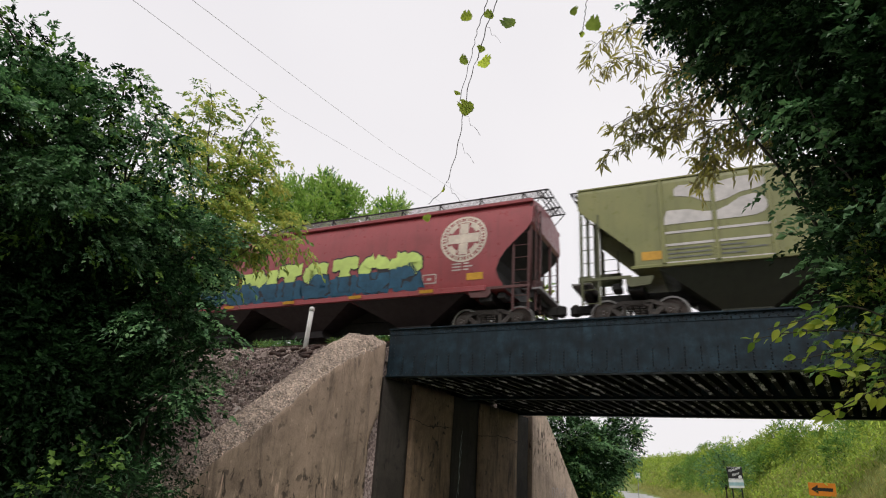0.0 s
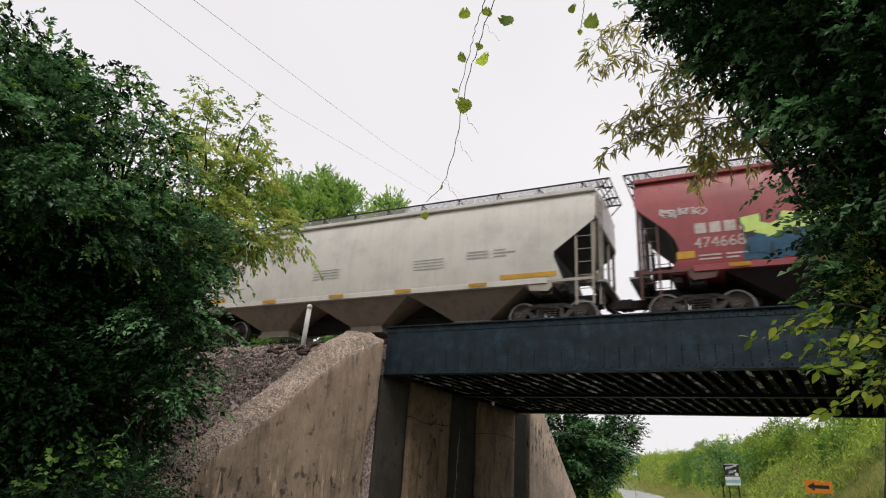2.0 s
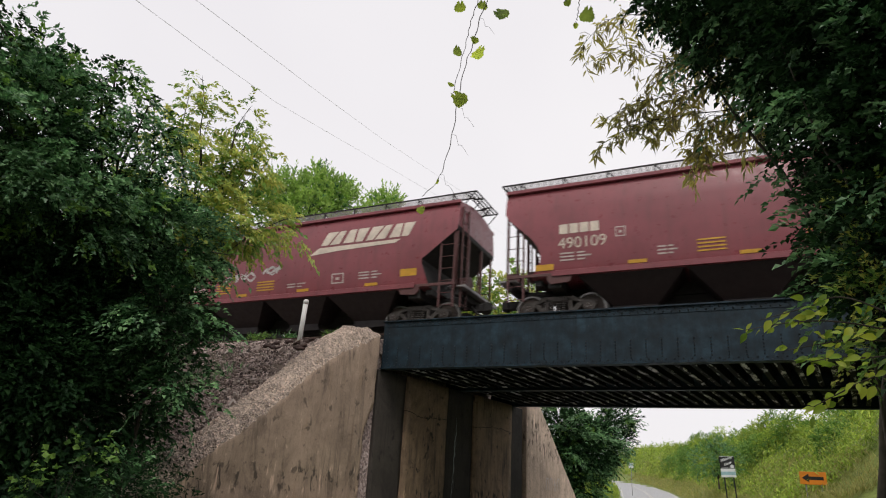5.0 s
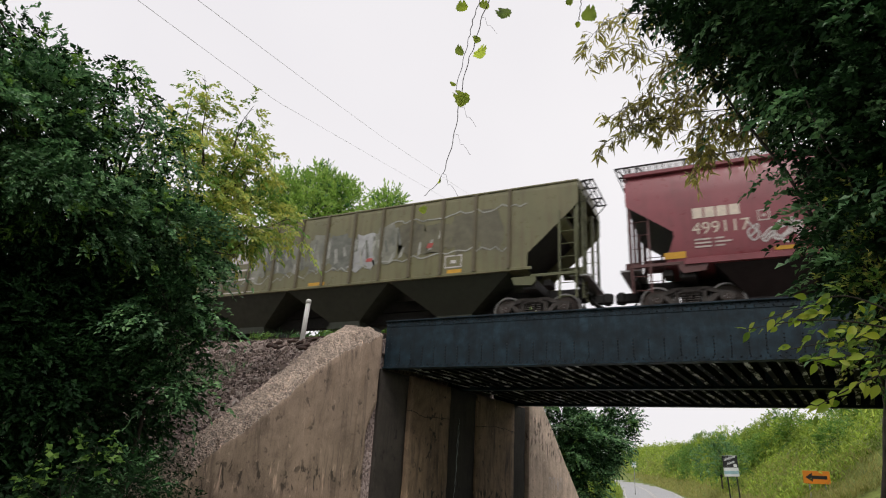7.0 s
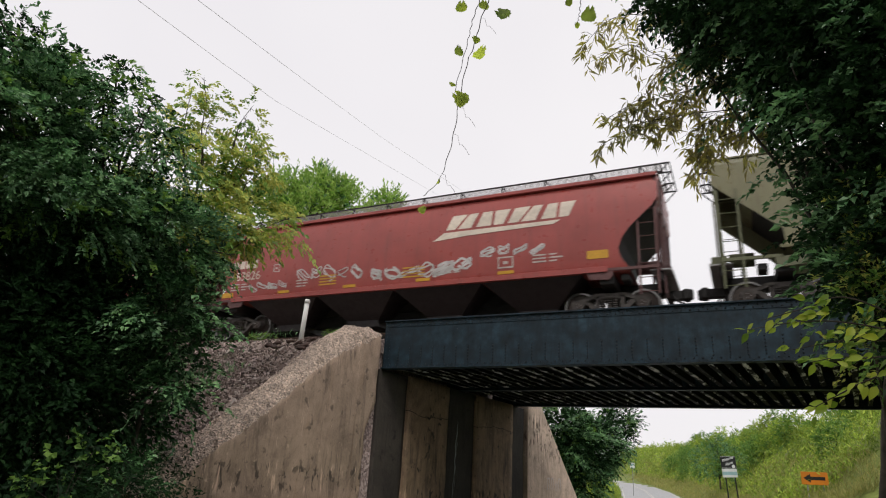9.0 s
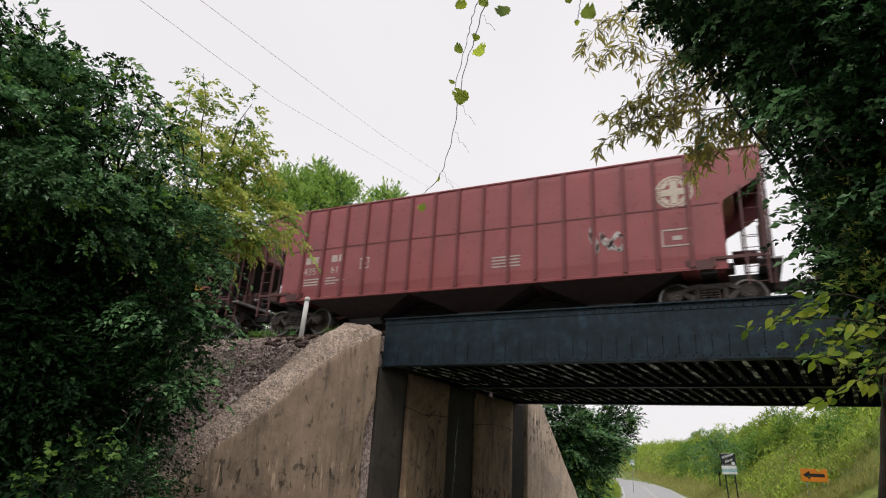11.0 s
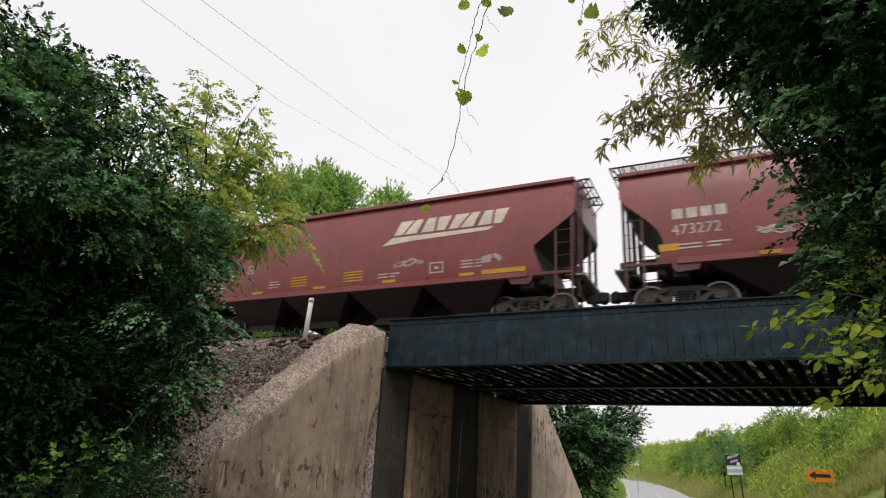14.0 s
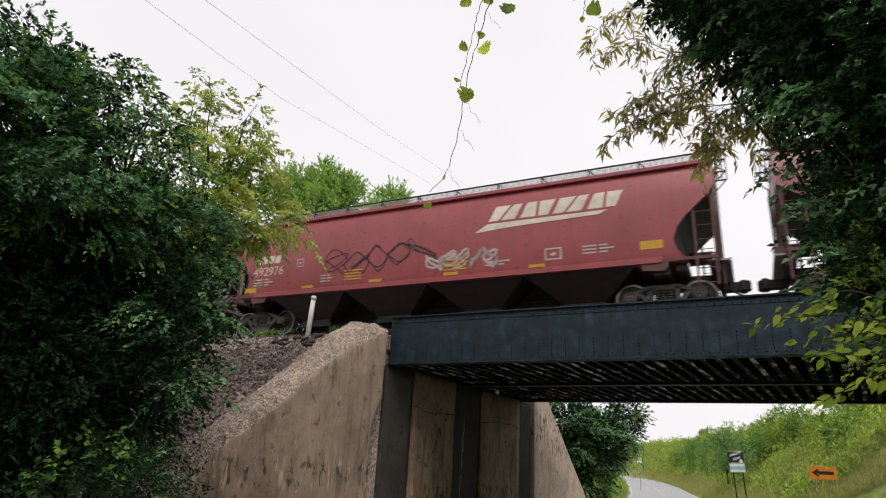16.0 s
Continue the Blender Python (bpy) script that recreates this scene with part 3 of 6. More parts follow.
            bm.faces.new(pts)
    part("chalk_scrawl", bm, M_PALE, ab, "pale scrawl on the concrete")
    return ab


build_abutment()

WING = [(15.62, 5.50), (15.2, 5.57), (14.55, 5.50), (13.4, 4.80), (12.4, 3.98), (11.4, 3.22), (10.5, 2.55), (9.4, 1.86), (8.9, 1.42), (8.3, 1.0), (7.6, 0.6)]


def wing_top(y):
    for (a, za), (b, zb) in zip(WING, WING[1:]):
        if b <= y <= a:
            return zb + (za - zb) * (y - b) / (a - b)
    return WING[-1][1]


def build_wing():
    bm = bmesh.new()
    ys = np.arange(7.6, 15.625, 0.0668)
    ring = []
    for y in ys:
        zt = wing_top(y)
        k = smooth_step(12.2, 14.3, y)
        r1 = noise.noise((y * 2.3, 1.0, 0.0)) + 0.6 * noise.noise((y * 7.1, 2.0, 0.0)) + 0.5 * noise.noise((y * 19, 5.0, 0.0))
        chip = 0.20 + 0.30 * k * (1 - smooth_step(14.8, 15.4, y)) + 0.12 * r1
        row = [(-9.5, -0.3)]
        nz = 24
        for i in range(1, nz + 1):
            z = -0.3 + (zt - max(0.05, chip) + 0.3) * i / nz
            lip = 15.42 + 0.10 * noise.noise((z * 0.9, 7.0, 0.0)) - 0.42 * (1 - smooth_step(2.5, 3.5, z)) + 0.06 * noise.noise((z * 6, 3.0, 0.0))
            spall = 0.24 * smooth_step(lip, lip + 0.12, y) * (1 + 0.3 * noise.noise((y * 6, z * 6, 1.0)))
            row.append((-9.5 - spall + 0.012 * noise.noise((y * 1.7, z * 1.7, 2.0)) + 0.006 * noise.noise((y * 9, z * 9, 2.0)), z))
        for i, (dx, dz) in enumerate(((-0.08, 0.42), (-0.20, 0.74), (-0.36, 0.94), (-0.55, 1.0), (-0.74, 1.0), (-0.88, 0.92))):
            nn = 0.085 * noise.noise((y * 4.3, dx * 9, 0.5)) + 0.055 * noise.noise((y * 13, dx * 26, 1.5)) + 0.03 * noise.noise((y * 31, dx * 60, 2.5))
            base = zt - max(0.05, chip)
            row.append((-9.5 + dx + nn * 0.7, base + (zt - base) * dz + nn))
        row.append((-10.48, zt - 0.5))
        row.append((-10.48, -0.3))
        ring.append([bm.verts.new((x, y, z)) for x, z in row])
    nz = 24
    for a, b in zip(ring, ring[1:]):
        for i in range(len(a) - 1):
            f = bm.faces.new((a[i], a[i + 1], b[i + 1], b[i]))
            f.material_index = 1 if i >= nz else 2 if i > 0 and f.calc_center_median().x < -9.57 else 0
            f.smooth = i < nz
    for r in (ring[0], ring[-1]):
        f = bm.faces.new(r)
        f.material_index = 1
    tagged(new("wing_wall", mesh_of("wing_wall", bm, [M_CONC, M_CONC_PALE, M_CONC_BROKEN])), "sloping concrete wing wall with broken pebbled top edge", "wall", kind="structure")


build_wing()


def build_right_abutment():
    bm = bmesh.new()
    box(bm, 6.75, 15.6, -0.3, 7.7, 26.6, G_LOW - 0.01, 0.03)
    box(bm, 7.42, 15.6, G_LOW, 7.9, 26.6, 5.52, 0.03)
    prism(bm, [(15.58, 5.4), (9.0, 1.2), (8.2, 0.4), (8.2, -0.3), (15.58, -0.3)], "x", 6.9, 7.5)
    tagged(new("abutment", mesh_of("abutment", bm, M_CONC)), "weathered concrete abutment and wing wall behind trees", "abutment", kind="structure")


build_right_abutment()


# ---- track ----
def build_track(y, xa, xb):
    tr = thing("railway_track", "rusty steel rails on dark timber ties", "railway track", "tracks")
    bm = bmesh.new()
    prof = [(-0.07, -0.17), (0.07, -0.17), (0.07, -0.155), (0.012, -0.14), (0.012, -0.05), (0.036, -0.04), (0.036, -0.006), (0.03, 0), (-0.03, 0), (-0.036, -0.006), (-0.036, -0.04), (-0.012, -0.05), (-0.012, -0.14), (-0.07, -0.155)]
    prism(bm, prof, "x", xa, xb)
    rail = mesh_of("rail", bm, M_RAIL)
    for o in (-0.755, 0.755):
        part_mesh("rail", rail, tr, pose(0, y + o, RAIL - (0 if y == YT else 0.06)))
    bm = bmesh.new()
    box(bm, -0.11, -1.3, -0.17, 0.11, 1.3, 0.0, 0.012)
    tie = mesh_of("tie", bm, M_TIE)
    x = -24.0
    while x < 12:
        part_mesh("tie", tie, tr, pose(x, y, RAIL - 0.175 - (0 if y == YT else 0.06), 0, 0, 0.6 * math.sin(x * 7)))
        x += 0.5
    return tr


build_track(YT, -200, 200)
build_track(YT2, -200, 200)

# track bed outside the bridge
bm = bmesh.new()
for xa, xb in ((-220, X0 - 0.02), (7.42, 220)):
    prism(bm, [(15.0, 4.9), (15.5, 5.24), (16.4, 5.55), (17.0, 5.6), (25.2, 5.6), (25.9, 5.4), (26.4, 5.0)], "x", xa, xb)
tagged(new("track_bed", mesh_of("track_bed", bm, M_BALLAST)), "grey-brown crushed stone ballast bed under the rails", "ballast", kind="structure")


# ---- loose stones on the slope ----
def build_stones():
    n = 17000
    V, F = [], []
    cube = np.array([(-1, -1, -0.6), (1, -1, -0.7), (1, 1, -0.6), (-1, 1, -0.7), (-0.7, -0.8, 0.7), (0.8, -0.6, 0.6), (0.6, 0.8, 0.8), (-0.8, 0.7, 0.6)])
    quads = np.array([(0, 3, 2, 1), (4, 5, 6, 7), (0, 1, 5, 4), (1, 2, 6, 5), (2, 3, 7, 6), (3, 0, 4, 7)])
    for i in range(n):
        y = RNG.uniform(9.0, 15.3)
        x = RNG.uniform(-17.5, -10.2)
        s = abs(RNG.normal(0.012, 0.010)) + 0.011
        if RNG.random() < 0.004:
            s = RNG.uniform(0.05, 0.10)
        e = Euler(RNG.uniform(0, 6.28, 3)).to_matrix()
        c = (cube * s * RNG.uniform(0.6, 1.25, 3)) @ np.array(e)
        V.append(c + np.array([x, y, max(ground_z(x, y), 5.2 if y > 15.2 else -9) + s * 0.35]))
        F.append(quads + 8 * i)
    me = quick_mesh("loose_stones", np.concatenate(V), np.concatenate(F), M_STONE)
    tagged(new("loose_stones", me), "loose crushed stones on the embankment slope", "stones", kind="stuff")


def stone_material():
    m, n, l, b = material("broken_ballast_stone", 0.95)
    g = n.new("ShaderNodeNewGeometry")
    r = n.new("ShaderNodeValToRGB")
    e = r.color_ramp.elements
    e.new(0.4)
    e.new(0.8)
    for k, (p, c) in enumerate(((0, (0.05, 0.038, 0.035)), (0.35, (0.17, 0.125, 0.11)), (0.75, (0.30, 0.235, 0.205)), (1, (0.46, 0.40, 0.36)))):
        e[k].position, e[k].color = p, (*c, 1)
    l.new(g.outputs["Random Per Island"], r.inputs["Fac"])
    l.new(r.outputs["Color"], b.inputs["Base Color"])
    return m


M_STONE = stone_material()
build_stones()


def build_post():
    post = thing("marker_post", "white plastic marker post leaning beside the track", "post", m=pose(-12.07, 14.92, 5.10, 0, 2.5, 0))
    bm = bmesh.new()
    tube(bm, [(0, 0, -0.3), (0, 0, 0.7), (0, 0, 1.30)], 0.075, 14)
    part("pipe", bm, M_WHITE, post)
    bm = bmesh.new()
    tube(bm, [(0, 0, 1.28), (0, 0, 1.36), (0, 0, 1.40), (0, 0, 1.42)], [0.086, 0.086, 0.075, 0.04], 14)
    part("cap", bm, M_WHITE, post)


build_post()


# ---- the train ----
def side_w(z, flat=False):
    """Half width of a hopper car's body at height z over the rail."""
    if flat:
        pts = [(1.2, 1.50), (1.4, 1.53), (4.0, 1.53), (4.12, 1.50)]
    else:
        pts = [(1.2, 1.50), (1.45, 1.555), (1.9, 1.60), (2.4, 1.625), (2.9, 1.625), (3.4, 1.59), (3.8, 1.52), (4.09, 1.43)]
    if z <= pts[0][0]:
        return pts[0][1]
    for (a, wa), (b, wb) in zip(pts, pts[1:]):
        if z <= b:
            return wa + (wb - wa) * (z - a) / (b - a)
    return pts[-1][1]


CUTS = {
    "arc": [(4.5, 0.0), (3.35, 0.0), (3.1, 0.16), (2.8, 0.48), (2.5, 0.80), (2.2, 1.02), (1.9, 1.12), (1.65, 1.08), (1.4, 0.90), (1.2, 0.80)],
    "straight": [(4.5, 0.0), (3.12, 0.0), (3.05, 0.07), (2.2, 1.22), (2.1, 1.25), (1.4, 1.0), (1.2, 0.93)],
    "wide": [(4.5, 0.0), (3.5, 0.0), (3.44, 0.05), (2.05, 1.55), (1.95, 1.57), (1.2, 1.57)],
    "tall": [(4.5, 0.0), (3.55, 0.0), (3.5, 0.05), (2.95, 0.98), (2.85, 1.03), (1.2, 1.03)],
}


FOOT = {"wide": 1.53, "tall": 1.03}


def cut_in(z, cut):
    pts = CUTS[cut]
    for (a, ca), (b, cb) in zip(pts, pts[1:]):
        if b <= z <= a:
            return cb + (ca - cb) * (z - b) / (a - b)
    return pts[-1][1]


def body_mesh(L, cut, flat, mat, rise=0.0):
    """The body shell, and, for ribbed cars, the two end sheets that stand back behind the edges of the side sheets."""
    bm = bmesh.new()
    ends = {k: bmesh.new() if flat else bm for k in (0, 24)}
    foot = FOOT.get(cut, 1.25)
    zs = sorted({foot, foot + 0.01, 1.32, 1.45, 1.6, 1.75, 1.9, 2.05, 2.2, 2.35, 2.5, 2.65, 2.8, 2.95, 3.1, 3.24, 3.35, 3.5, 3.65, 3.8, 3.95, 4.09})
    prof = [(-side_w(z, flat), z) for z in zs if z >= foot]
    roof = [(-1.38, 4.13), (-1.05, 4.22), (-0.6, 4.30), (-0.3, 4.33)] if not flat else [(-1.45, 4.14), (-1.05, 4.21), (-0.6, 4.27), (-0.3, 4.30)]
    prof += roof
    prof = prof + [(-y, z) for y, z in reversed(prof)]
    nx = 24
    grid = []
    for y, z in prof:
        e = L / 2 - cut_in(z, cut)
        up = rise * min(1.0, max(0.0, (z - 3.4) / 0.69))
        grid.append([bm.verts.new((-e + 2 * e * i / nx, y, z + up)) for i in range(nx + 1)])
    for a, b in zip(grid, grid[1:]):
        for i in range(nx):
            f = bm.faces.new((a[i], a[i + 1], b[i + 1], b[i]))
            f.smooth = not flat
    n = len(prof)
    for k in (0, nx):
        for i in range(n // 2 - 1):
            back = Vector(((0.7 if k == 0 else -0.7) * min(1.0, max(0.0, (3.95 - prof[i][1]) / 0.4)), 0, 0)) if flat else Vector()
            f = ends[k].faces.new([ends[k].verts.new(v.co + back) for v in (grid[i][k], grid[i + 1][k], grid[n - 2 - i][k], grid[n - 1 - i][k])])
            # lower end sheet goes black: shade of the open end put into colour
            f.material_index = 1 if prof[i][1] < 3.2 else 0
    for i in range(nx):
        bm.faces.new((grid[0][i], grid[0][i + 1], grid[-1][i + 1], grid[-1][i]))
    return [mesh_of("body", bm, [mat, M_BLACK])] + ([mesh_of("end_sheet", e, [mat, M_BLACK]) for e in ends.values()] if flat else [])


def sideframe_mesh():
    bm = bmesh.new()
    y0, y1 = -0.07, 0.07
    top = [(-1.10, 0.50), (-1.06, 0.60), (-0.72, 0.66), (-0.42, 0.78), (0.42, 0.78), (0.72, 0.66), (1.06, 0.60), (1.10, 0.50), (0.74, 0.55), (0.40, 0.66), (-0.40, 0.66), (-0.74, 0.55)]
    prism(bm, top, "y", y0, y1)
    for s in (-1, 1):
        prism(bm, [(s * 0.74, 0.55), (s * 0.60, 0.58), (s * 0.22, 0.24), (s * 0.34, 0.16)], "y", y0, y1)
        prism(bm, [(s * 0.40, 0.70), (s * 0.29, 0.70), (s * 0.29, 0.24), (s * 0.40, 0.30)], "y", y0, y1)
        prism(bm, [(s * 1.08, 0.56), (s * 0.70, 0.60), (s * 0.72, 0.44), (s * 0.80, 0.34), (s * 1.0, 0.34), (s * 1.08, 0.44)], "y", y0 - 0.02, y1 + 0.02)
    prism(bm, [(-0.36, 0.14), (0.36, 0.14), (0.42, 0.20), (0.36, 0.25), (-0.36, 0.25), (-0.42, 0.20)], "y", y0 - 0.05, y1 + 0.05)
    for x in (-0.19, -0.02, 0.15):
        for k in range(5):
            tube(bm, [(x, -0.07, 0.26 + 0.066 * k), (x, -0.07, 0.30 + 0.066 * k)], [0.072, 0.072], 8)
    box(bm, -0.28, -0.12, 0.58, 0.28, 0.12, 0.70, 0.02)
    return mesh_of("side_frame", bm, M_TRUCK)


def wheelset_mesh():
    bm = bmesh.new()
    for s in (-1, 1):
        c = (0, 0, 0)
        disc(bm, c, 0.405, 0.457, s * 0.70, s * 0.83, 28, 1)
        disc(bm, c, 0.40, 0.482, s * 0.665, s * 0.70, 28, 1)
        disc(bm, c, 0.10, 0.41, s * 0.74, s * 0.775, 28, 0)
        disc(bm, c, 0.0, 0.13, s * 0.68, s * 0.87, 16, 0)
        disc(bm, c, 0.0, 0.105, s * 0.88, s * 1.10, 14, 0)
        for k in range(3):
            a = k * 2.094
            disc(bm, (0.055 * math.cos(a), 0, 0.055 * math.sin(a)), 0.0, 0.018, s * 1.10, s * 1.125, 6, 1)
    disc(bm, (0, 0, 0), 0.0, 0.08, -0.7, 0.7, 12, 0)
    return mesh_of("wheelset", bm, [M_WHEEL, M_TREAD])


SIDEFRAME, WHEELSET = sideframe_mesh(), wheelset_mesh()
bm = bmesh.new()
prism(bm, [(-1.15, 0.62), (1.15, 0.62), (1.15, 0.72), (0.5, 0.84), (-0.5, 0.84), (-1.15, 0.72)], "x", -0.2, 0.2)
BOLSTER = mesh_of("bolster", bm, M_TRUCK)
bm = bmesh.new()
box(bm, 0.0, -0.11, 0.74, 0.42, 0.11, 1.0, 0.02)
box(bm, 0.40, -0.16, 0.70, 0.62, 0.16, 1.04, 0.05)
box(bm, 0.56, -0.15, 0.72, 0.70, 0.02, 1.02, 0.04)
tube(bm, [(0.1, -0.35, 0.85), (0.3, -0.36, 0.62), (0.5, -0.3, 0.52), (0.66, -0.22, 0.55)], 0.03, 6)
tube(bm, [(0.0, -0.2, 1.06), (0.02, -0.9, 1.02), (0.04, -1.3, 0.95)], 0.016, 5)
COUPLER = mesh_of("coupler", bm, M_BLACK)


def flat_mark(name, polys, L, flat, mat, parent, lift=0.012, label=""):
    """Painted shapes on the near side: outlines of (x from the centre, z)."""
    bm = bmesh.new()
    for poly in polys:
        try:
            bm.faces.new([bm.verts.new((q[0], -q[2] if len(q) > 2 else 0, q[1])) for q in poly])
        except ValueError:
            pass
    bmesh.ops.triangulate(bm, faces=bm.faces[:])
    bmesh.ops.bisect_plane(bm, geom=bm.verts[:] + bm.edges[:] + bm.faces[:], plane_co=(0, 0, 1.9), plane_no=(0, 0, 1))
    for zc in (2.4, 2.9, 3.4):
        bmesh.ops.bisect_plane(bm, geom=bm.verts[:] + bm.edges[:] + bm.faces[:], plane_co=(0, 0, zc), plane_no=(0, 0, 1))
    for v in bm.verts:
        v.co.y = -side_w(v.co.z, flat) - lift + v.co.y
    me = bpy.data.meshes.new(name)
    bm.to_mesh(me)
    bm.free()
    me.materials.append(mat)
    ob = new(name, me)
    ob.parent = parent
    if label:
        ob["label"] = label
    return ob


def bar(x0, x1, z0, z1, slant=0.0):
    h = (z1 - z0) * slant
    return [(x0, z0), (x1, z0), (x1 + h, z1), (x0 + h, z1)]


def swoosh(x0, x1, z, h):
    """The slanted company mark as plain solid blocks over a tapering underline."""
    w = (x1 - x0 - 0.35) / 4
    out = []
    for k in range(4):
        a = x0 + 0.45 + k * w
        e = w * (0.84, 0.86, 0.84, 0.80)[k]
        c, d = (0.60, 0.40) if k % 2 else (0.42, 0.62)
        s = h * 0.45
        out += [[(a, z), (a + e * (c - 0.05), z), (a + e * (d - 0.05) + s, z + h), (a + s, z + h)], [(a + e * (c + 0.05), z), (a + e, z), (a + e + s, z + h), (a + e * (d + 0.05) + s, z + h)]]
    out.append([(x0, z - 0.34), (x0 + 0.4, z - 0.08), (x1 - 0.35, z - 0.08), (x1 - 0.55, z - 0.20), (x0 + 1.2, z - 0.26)])
    return out


def ring_cross(cx, cz, r):
    """A round cream badge with a cross, drawn as plain sectors."""
    out = []
    seg = 40
    for k in range(seg):
        for ra, rb, share in ((0.72, 0.79, 1.0), (0.80, 0.91, (0.45, 0.7, 0.3, 0.6)[k % 4]), (0.92, 1.0, 1.0)):
            a, b = 2 * math.pi * k / seg, 2 * math.pi * (k + share) / seg
            out.append([(cx + q * math.cos(t), cz + q * math.sin(t)) for q, t in ((r * ra, a), (r * rb, a), (r * rb, b), (r * ra, b))])
    out += [bar(cx - r * 0.68, cx + r * 0.68, cz - r * 0.2, cz + r * 0.2), bar(cx - r * 0.2, cx + r * 0.2, cz + r * 0.21, cz + r * 0.68), bar(cx - r * 0.2, cx + r * 0.2, cz - r * 0.68, cz - r * 0.21)]
    for sx in (-1, 1):
        for sz in (-1, 1):
            n = 6
            arc = [(cx + sx * r * 0.735 * math.cos(t), cz + sz * r * 0.735 * math.sin(t)) for t in (0.45 + 0.67 * k / n for k in range(n + 1))]
            arc2 = [(cx + sx * r * 0.56 * math.cos(t), cz + sz * r * 0.56 * math.sin(t)) for t in (0.45 + 0.67 * k / n for k in reversed(range(n + 1)))]
            out.append(arc + arc2)
    return out


def lines_block(x0, z0, rows, w, step=0.1, h=0.045, gaps=True):
    out = []
    for r in range(rows):
        if gaps:
            out += [bar(x0, x0 + w * 0.45, z0 + r * step, z0 + r * step + h), bar(x0 + w * 0.55, x0 + w * (0.8 + 0.2 * (r % 2)), z0 + r * step, z0 + r * step + h)]
        else:
            out.append(bar(x0, x0 + w, z0 + r * step, z0 + r * step + h))
    return out


def frame_mark(x, z, w, h, t=0.04):
    return [bar(x, x + w, z, z + t), bar(x, x + w, z + h - t, z + h), bar(x, x + t, z + t, z + h - t), bar(x + w - t, x + w, z + t, z + h - t), bar(x + w * 0.35, x + w * 0.65, z + h * 0.35, z + h * 0.6)]


def scrawl(rng, x0, x1, z0, z1, loops, base):
    """Spray strokes: a wandering line drawn as short flat strokes, with no letters in it."""
    out = []
    for k in range(loops):
        cx = x0 + (x1 - x0) * (k + 0.5) / loops
        hw, hh = (x1 - x0) / loops * rng.uniform(0.3, 0.65), (z1 - z0) * rng.uniform(0.3, 0.5)
        cz = (z0 + z1) / 2 + rng.uniform(-0.1, 0.1) * (z1 - z0)
        ph, fr = rng.uniform(0, 6), rng.uniform(2.2, 4.2)
        pts = [(cx + hw * math.sin(fr * t + ph), cz + hh * math.asin(math.sin(t * 2.9 + ph * 2)) / 1.57 * (0.75 + 0.25 * math.sin(t * 5))) for t in np.linspace(0, 4.2, 34)]
        width = base * rng.uniform(0.5, 1.0)
        for (ax, az), (bx, bz) in zip(pts, pts[1:]):
            d = math.hypot(bx - ax, bz - az) + 1e-6
            nx, nz = -(bz - az) / d * width / 2, (bx - ax) / d * width / 2
            out.append([(ax + nx, az + nz), (bx + nx, bz + nz), (bx - nx, bz - nz), (ax - nx, az - nz)])
    return out


def shards(rng, x0, x1, z0, z1, count):
    """Slanted sharp slivers of spray paint, no two in one place."""
    out = []
    for k in range(count):
        x = x0 + (x1 - x0) * (k + 0.5) / count
        za = rng.uniform(z0, z1 - 0.5)
        zb, lean, w = za + rng.uniform(0.35, 0.8), rng.uniform(-0.25, 0.3), (x1 - x0) / count * rng.uniform(0.2, 0.5)
        zb = min(zb, z1)
        out.append([(x, za), (x + w, za + 0.06), (x + w * 0.6 + lean * 0.5, zb), (x + lean * 0.5, zb - 0.05)])
    return out


def jagged(rng, x0, x1, z, rise, amp, count):
    """A sharp zigzag spray line along the side."""
    out, prev = [], None
    for k in range(count + 1):
        q = (x0 + (x1 - x0) * (k + rng.uniform(-0.3, 0.3)) / count, z + rise * k + amp * rng.uniform(-0.5, 0.5))
        if prev:
            out.append([(prev[0], prev[1] - 0.022), (q[0], q[1] - 0.022), (q[0], q[1] + 0.022), (prev[0], prev[1] + 0.022)])
        prev = q
    return out


STROKES = {
    "W": [[(0.12, 0.95), (0.24, 0.1)], [(0.24, 0.1), (0.46, 0.72)], [(0.5, 0.72), (0.72, 0.1)], [(0.74, 0.1), (0.9, 0.95)]],
    "E": [[(0.22, 0.95), (0.2, 0.08)], [(0.2, 0.9), (0.86, 0.92)], [(0.2, 0.5), (0.7, 0.52)], [(0.2, 0.1), (0.88, 0.12)]],
    "U": [[(0.18, 0.95), (0.2, 0.2), (0.35, 0.1)], [(0.3, 0.1), (0.75, 0.1)], [(0.82, 0.95), (0.8, 0.1)]],
    "N": [[(0.18, 0.05), (0.18, 0.95)], [(0.2, 0.9), (0.8, 0.12)], [(0.84, 0.05), (0.82, 0.95)]],
    "T": [[(0.06, 0.88), (0.94, 0.9)], [(0.5, 0.85), (0.5, 0.05)]],
    "S": [[(0.88, 0.86), (0.3, 0.92), (0.16, 0.7), (0.4, 0.52)], [(0.4, 0.52), (0.8, 0.42), (0.84, 0.2), (0.6, 0.1), (0.1, 0.14)]],
    "O": [[(0.5, 0.93), (0.18, 0.78), (0.16, 0.3), (0.5, 0.08)], [(0.5, 0.08), (0.84, 0.28), (0.84, 0.76), (0.5, 0.93)]],
    "P": [[(0.2, 0.03), (0.2, 0.95)], [(0.2, 0.92), (0.78, 0.88), (0.86, 0.66), (0.6, 0.46), (0.24, 0.44)]],
}


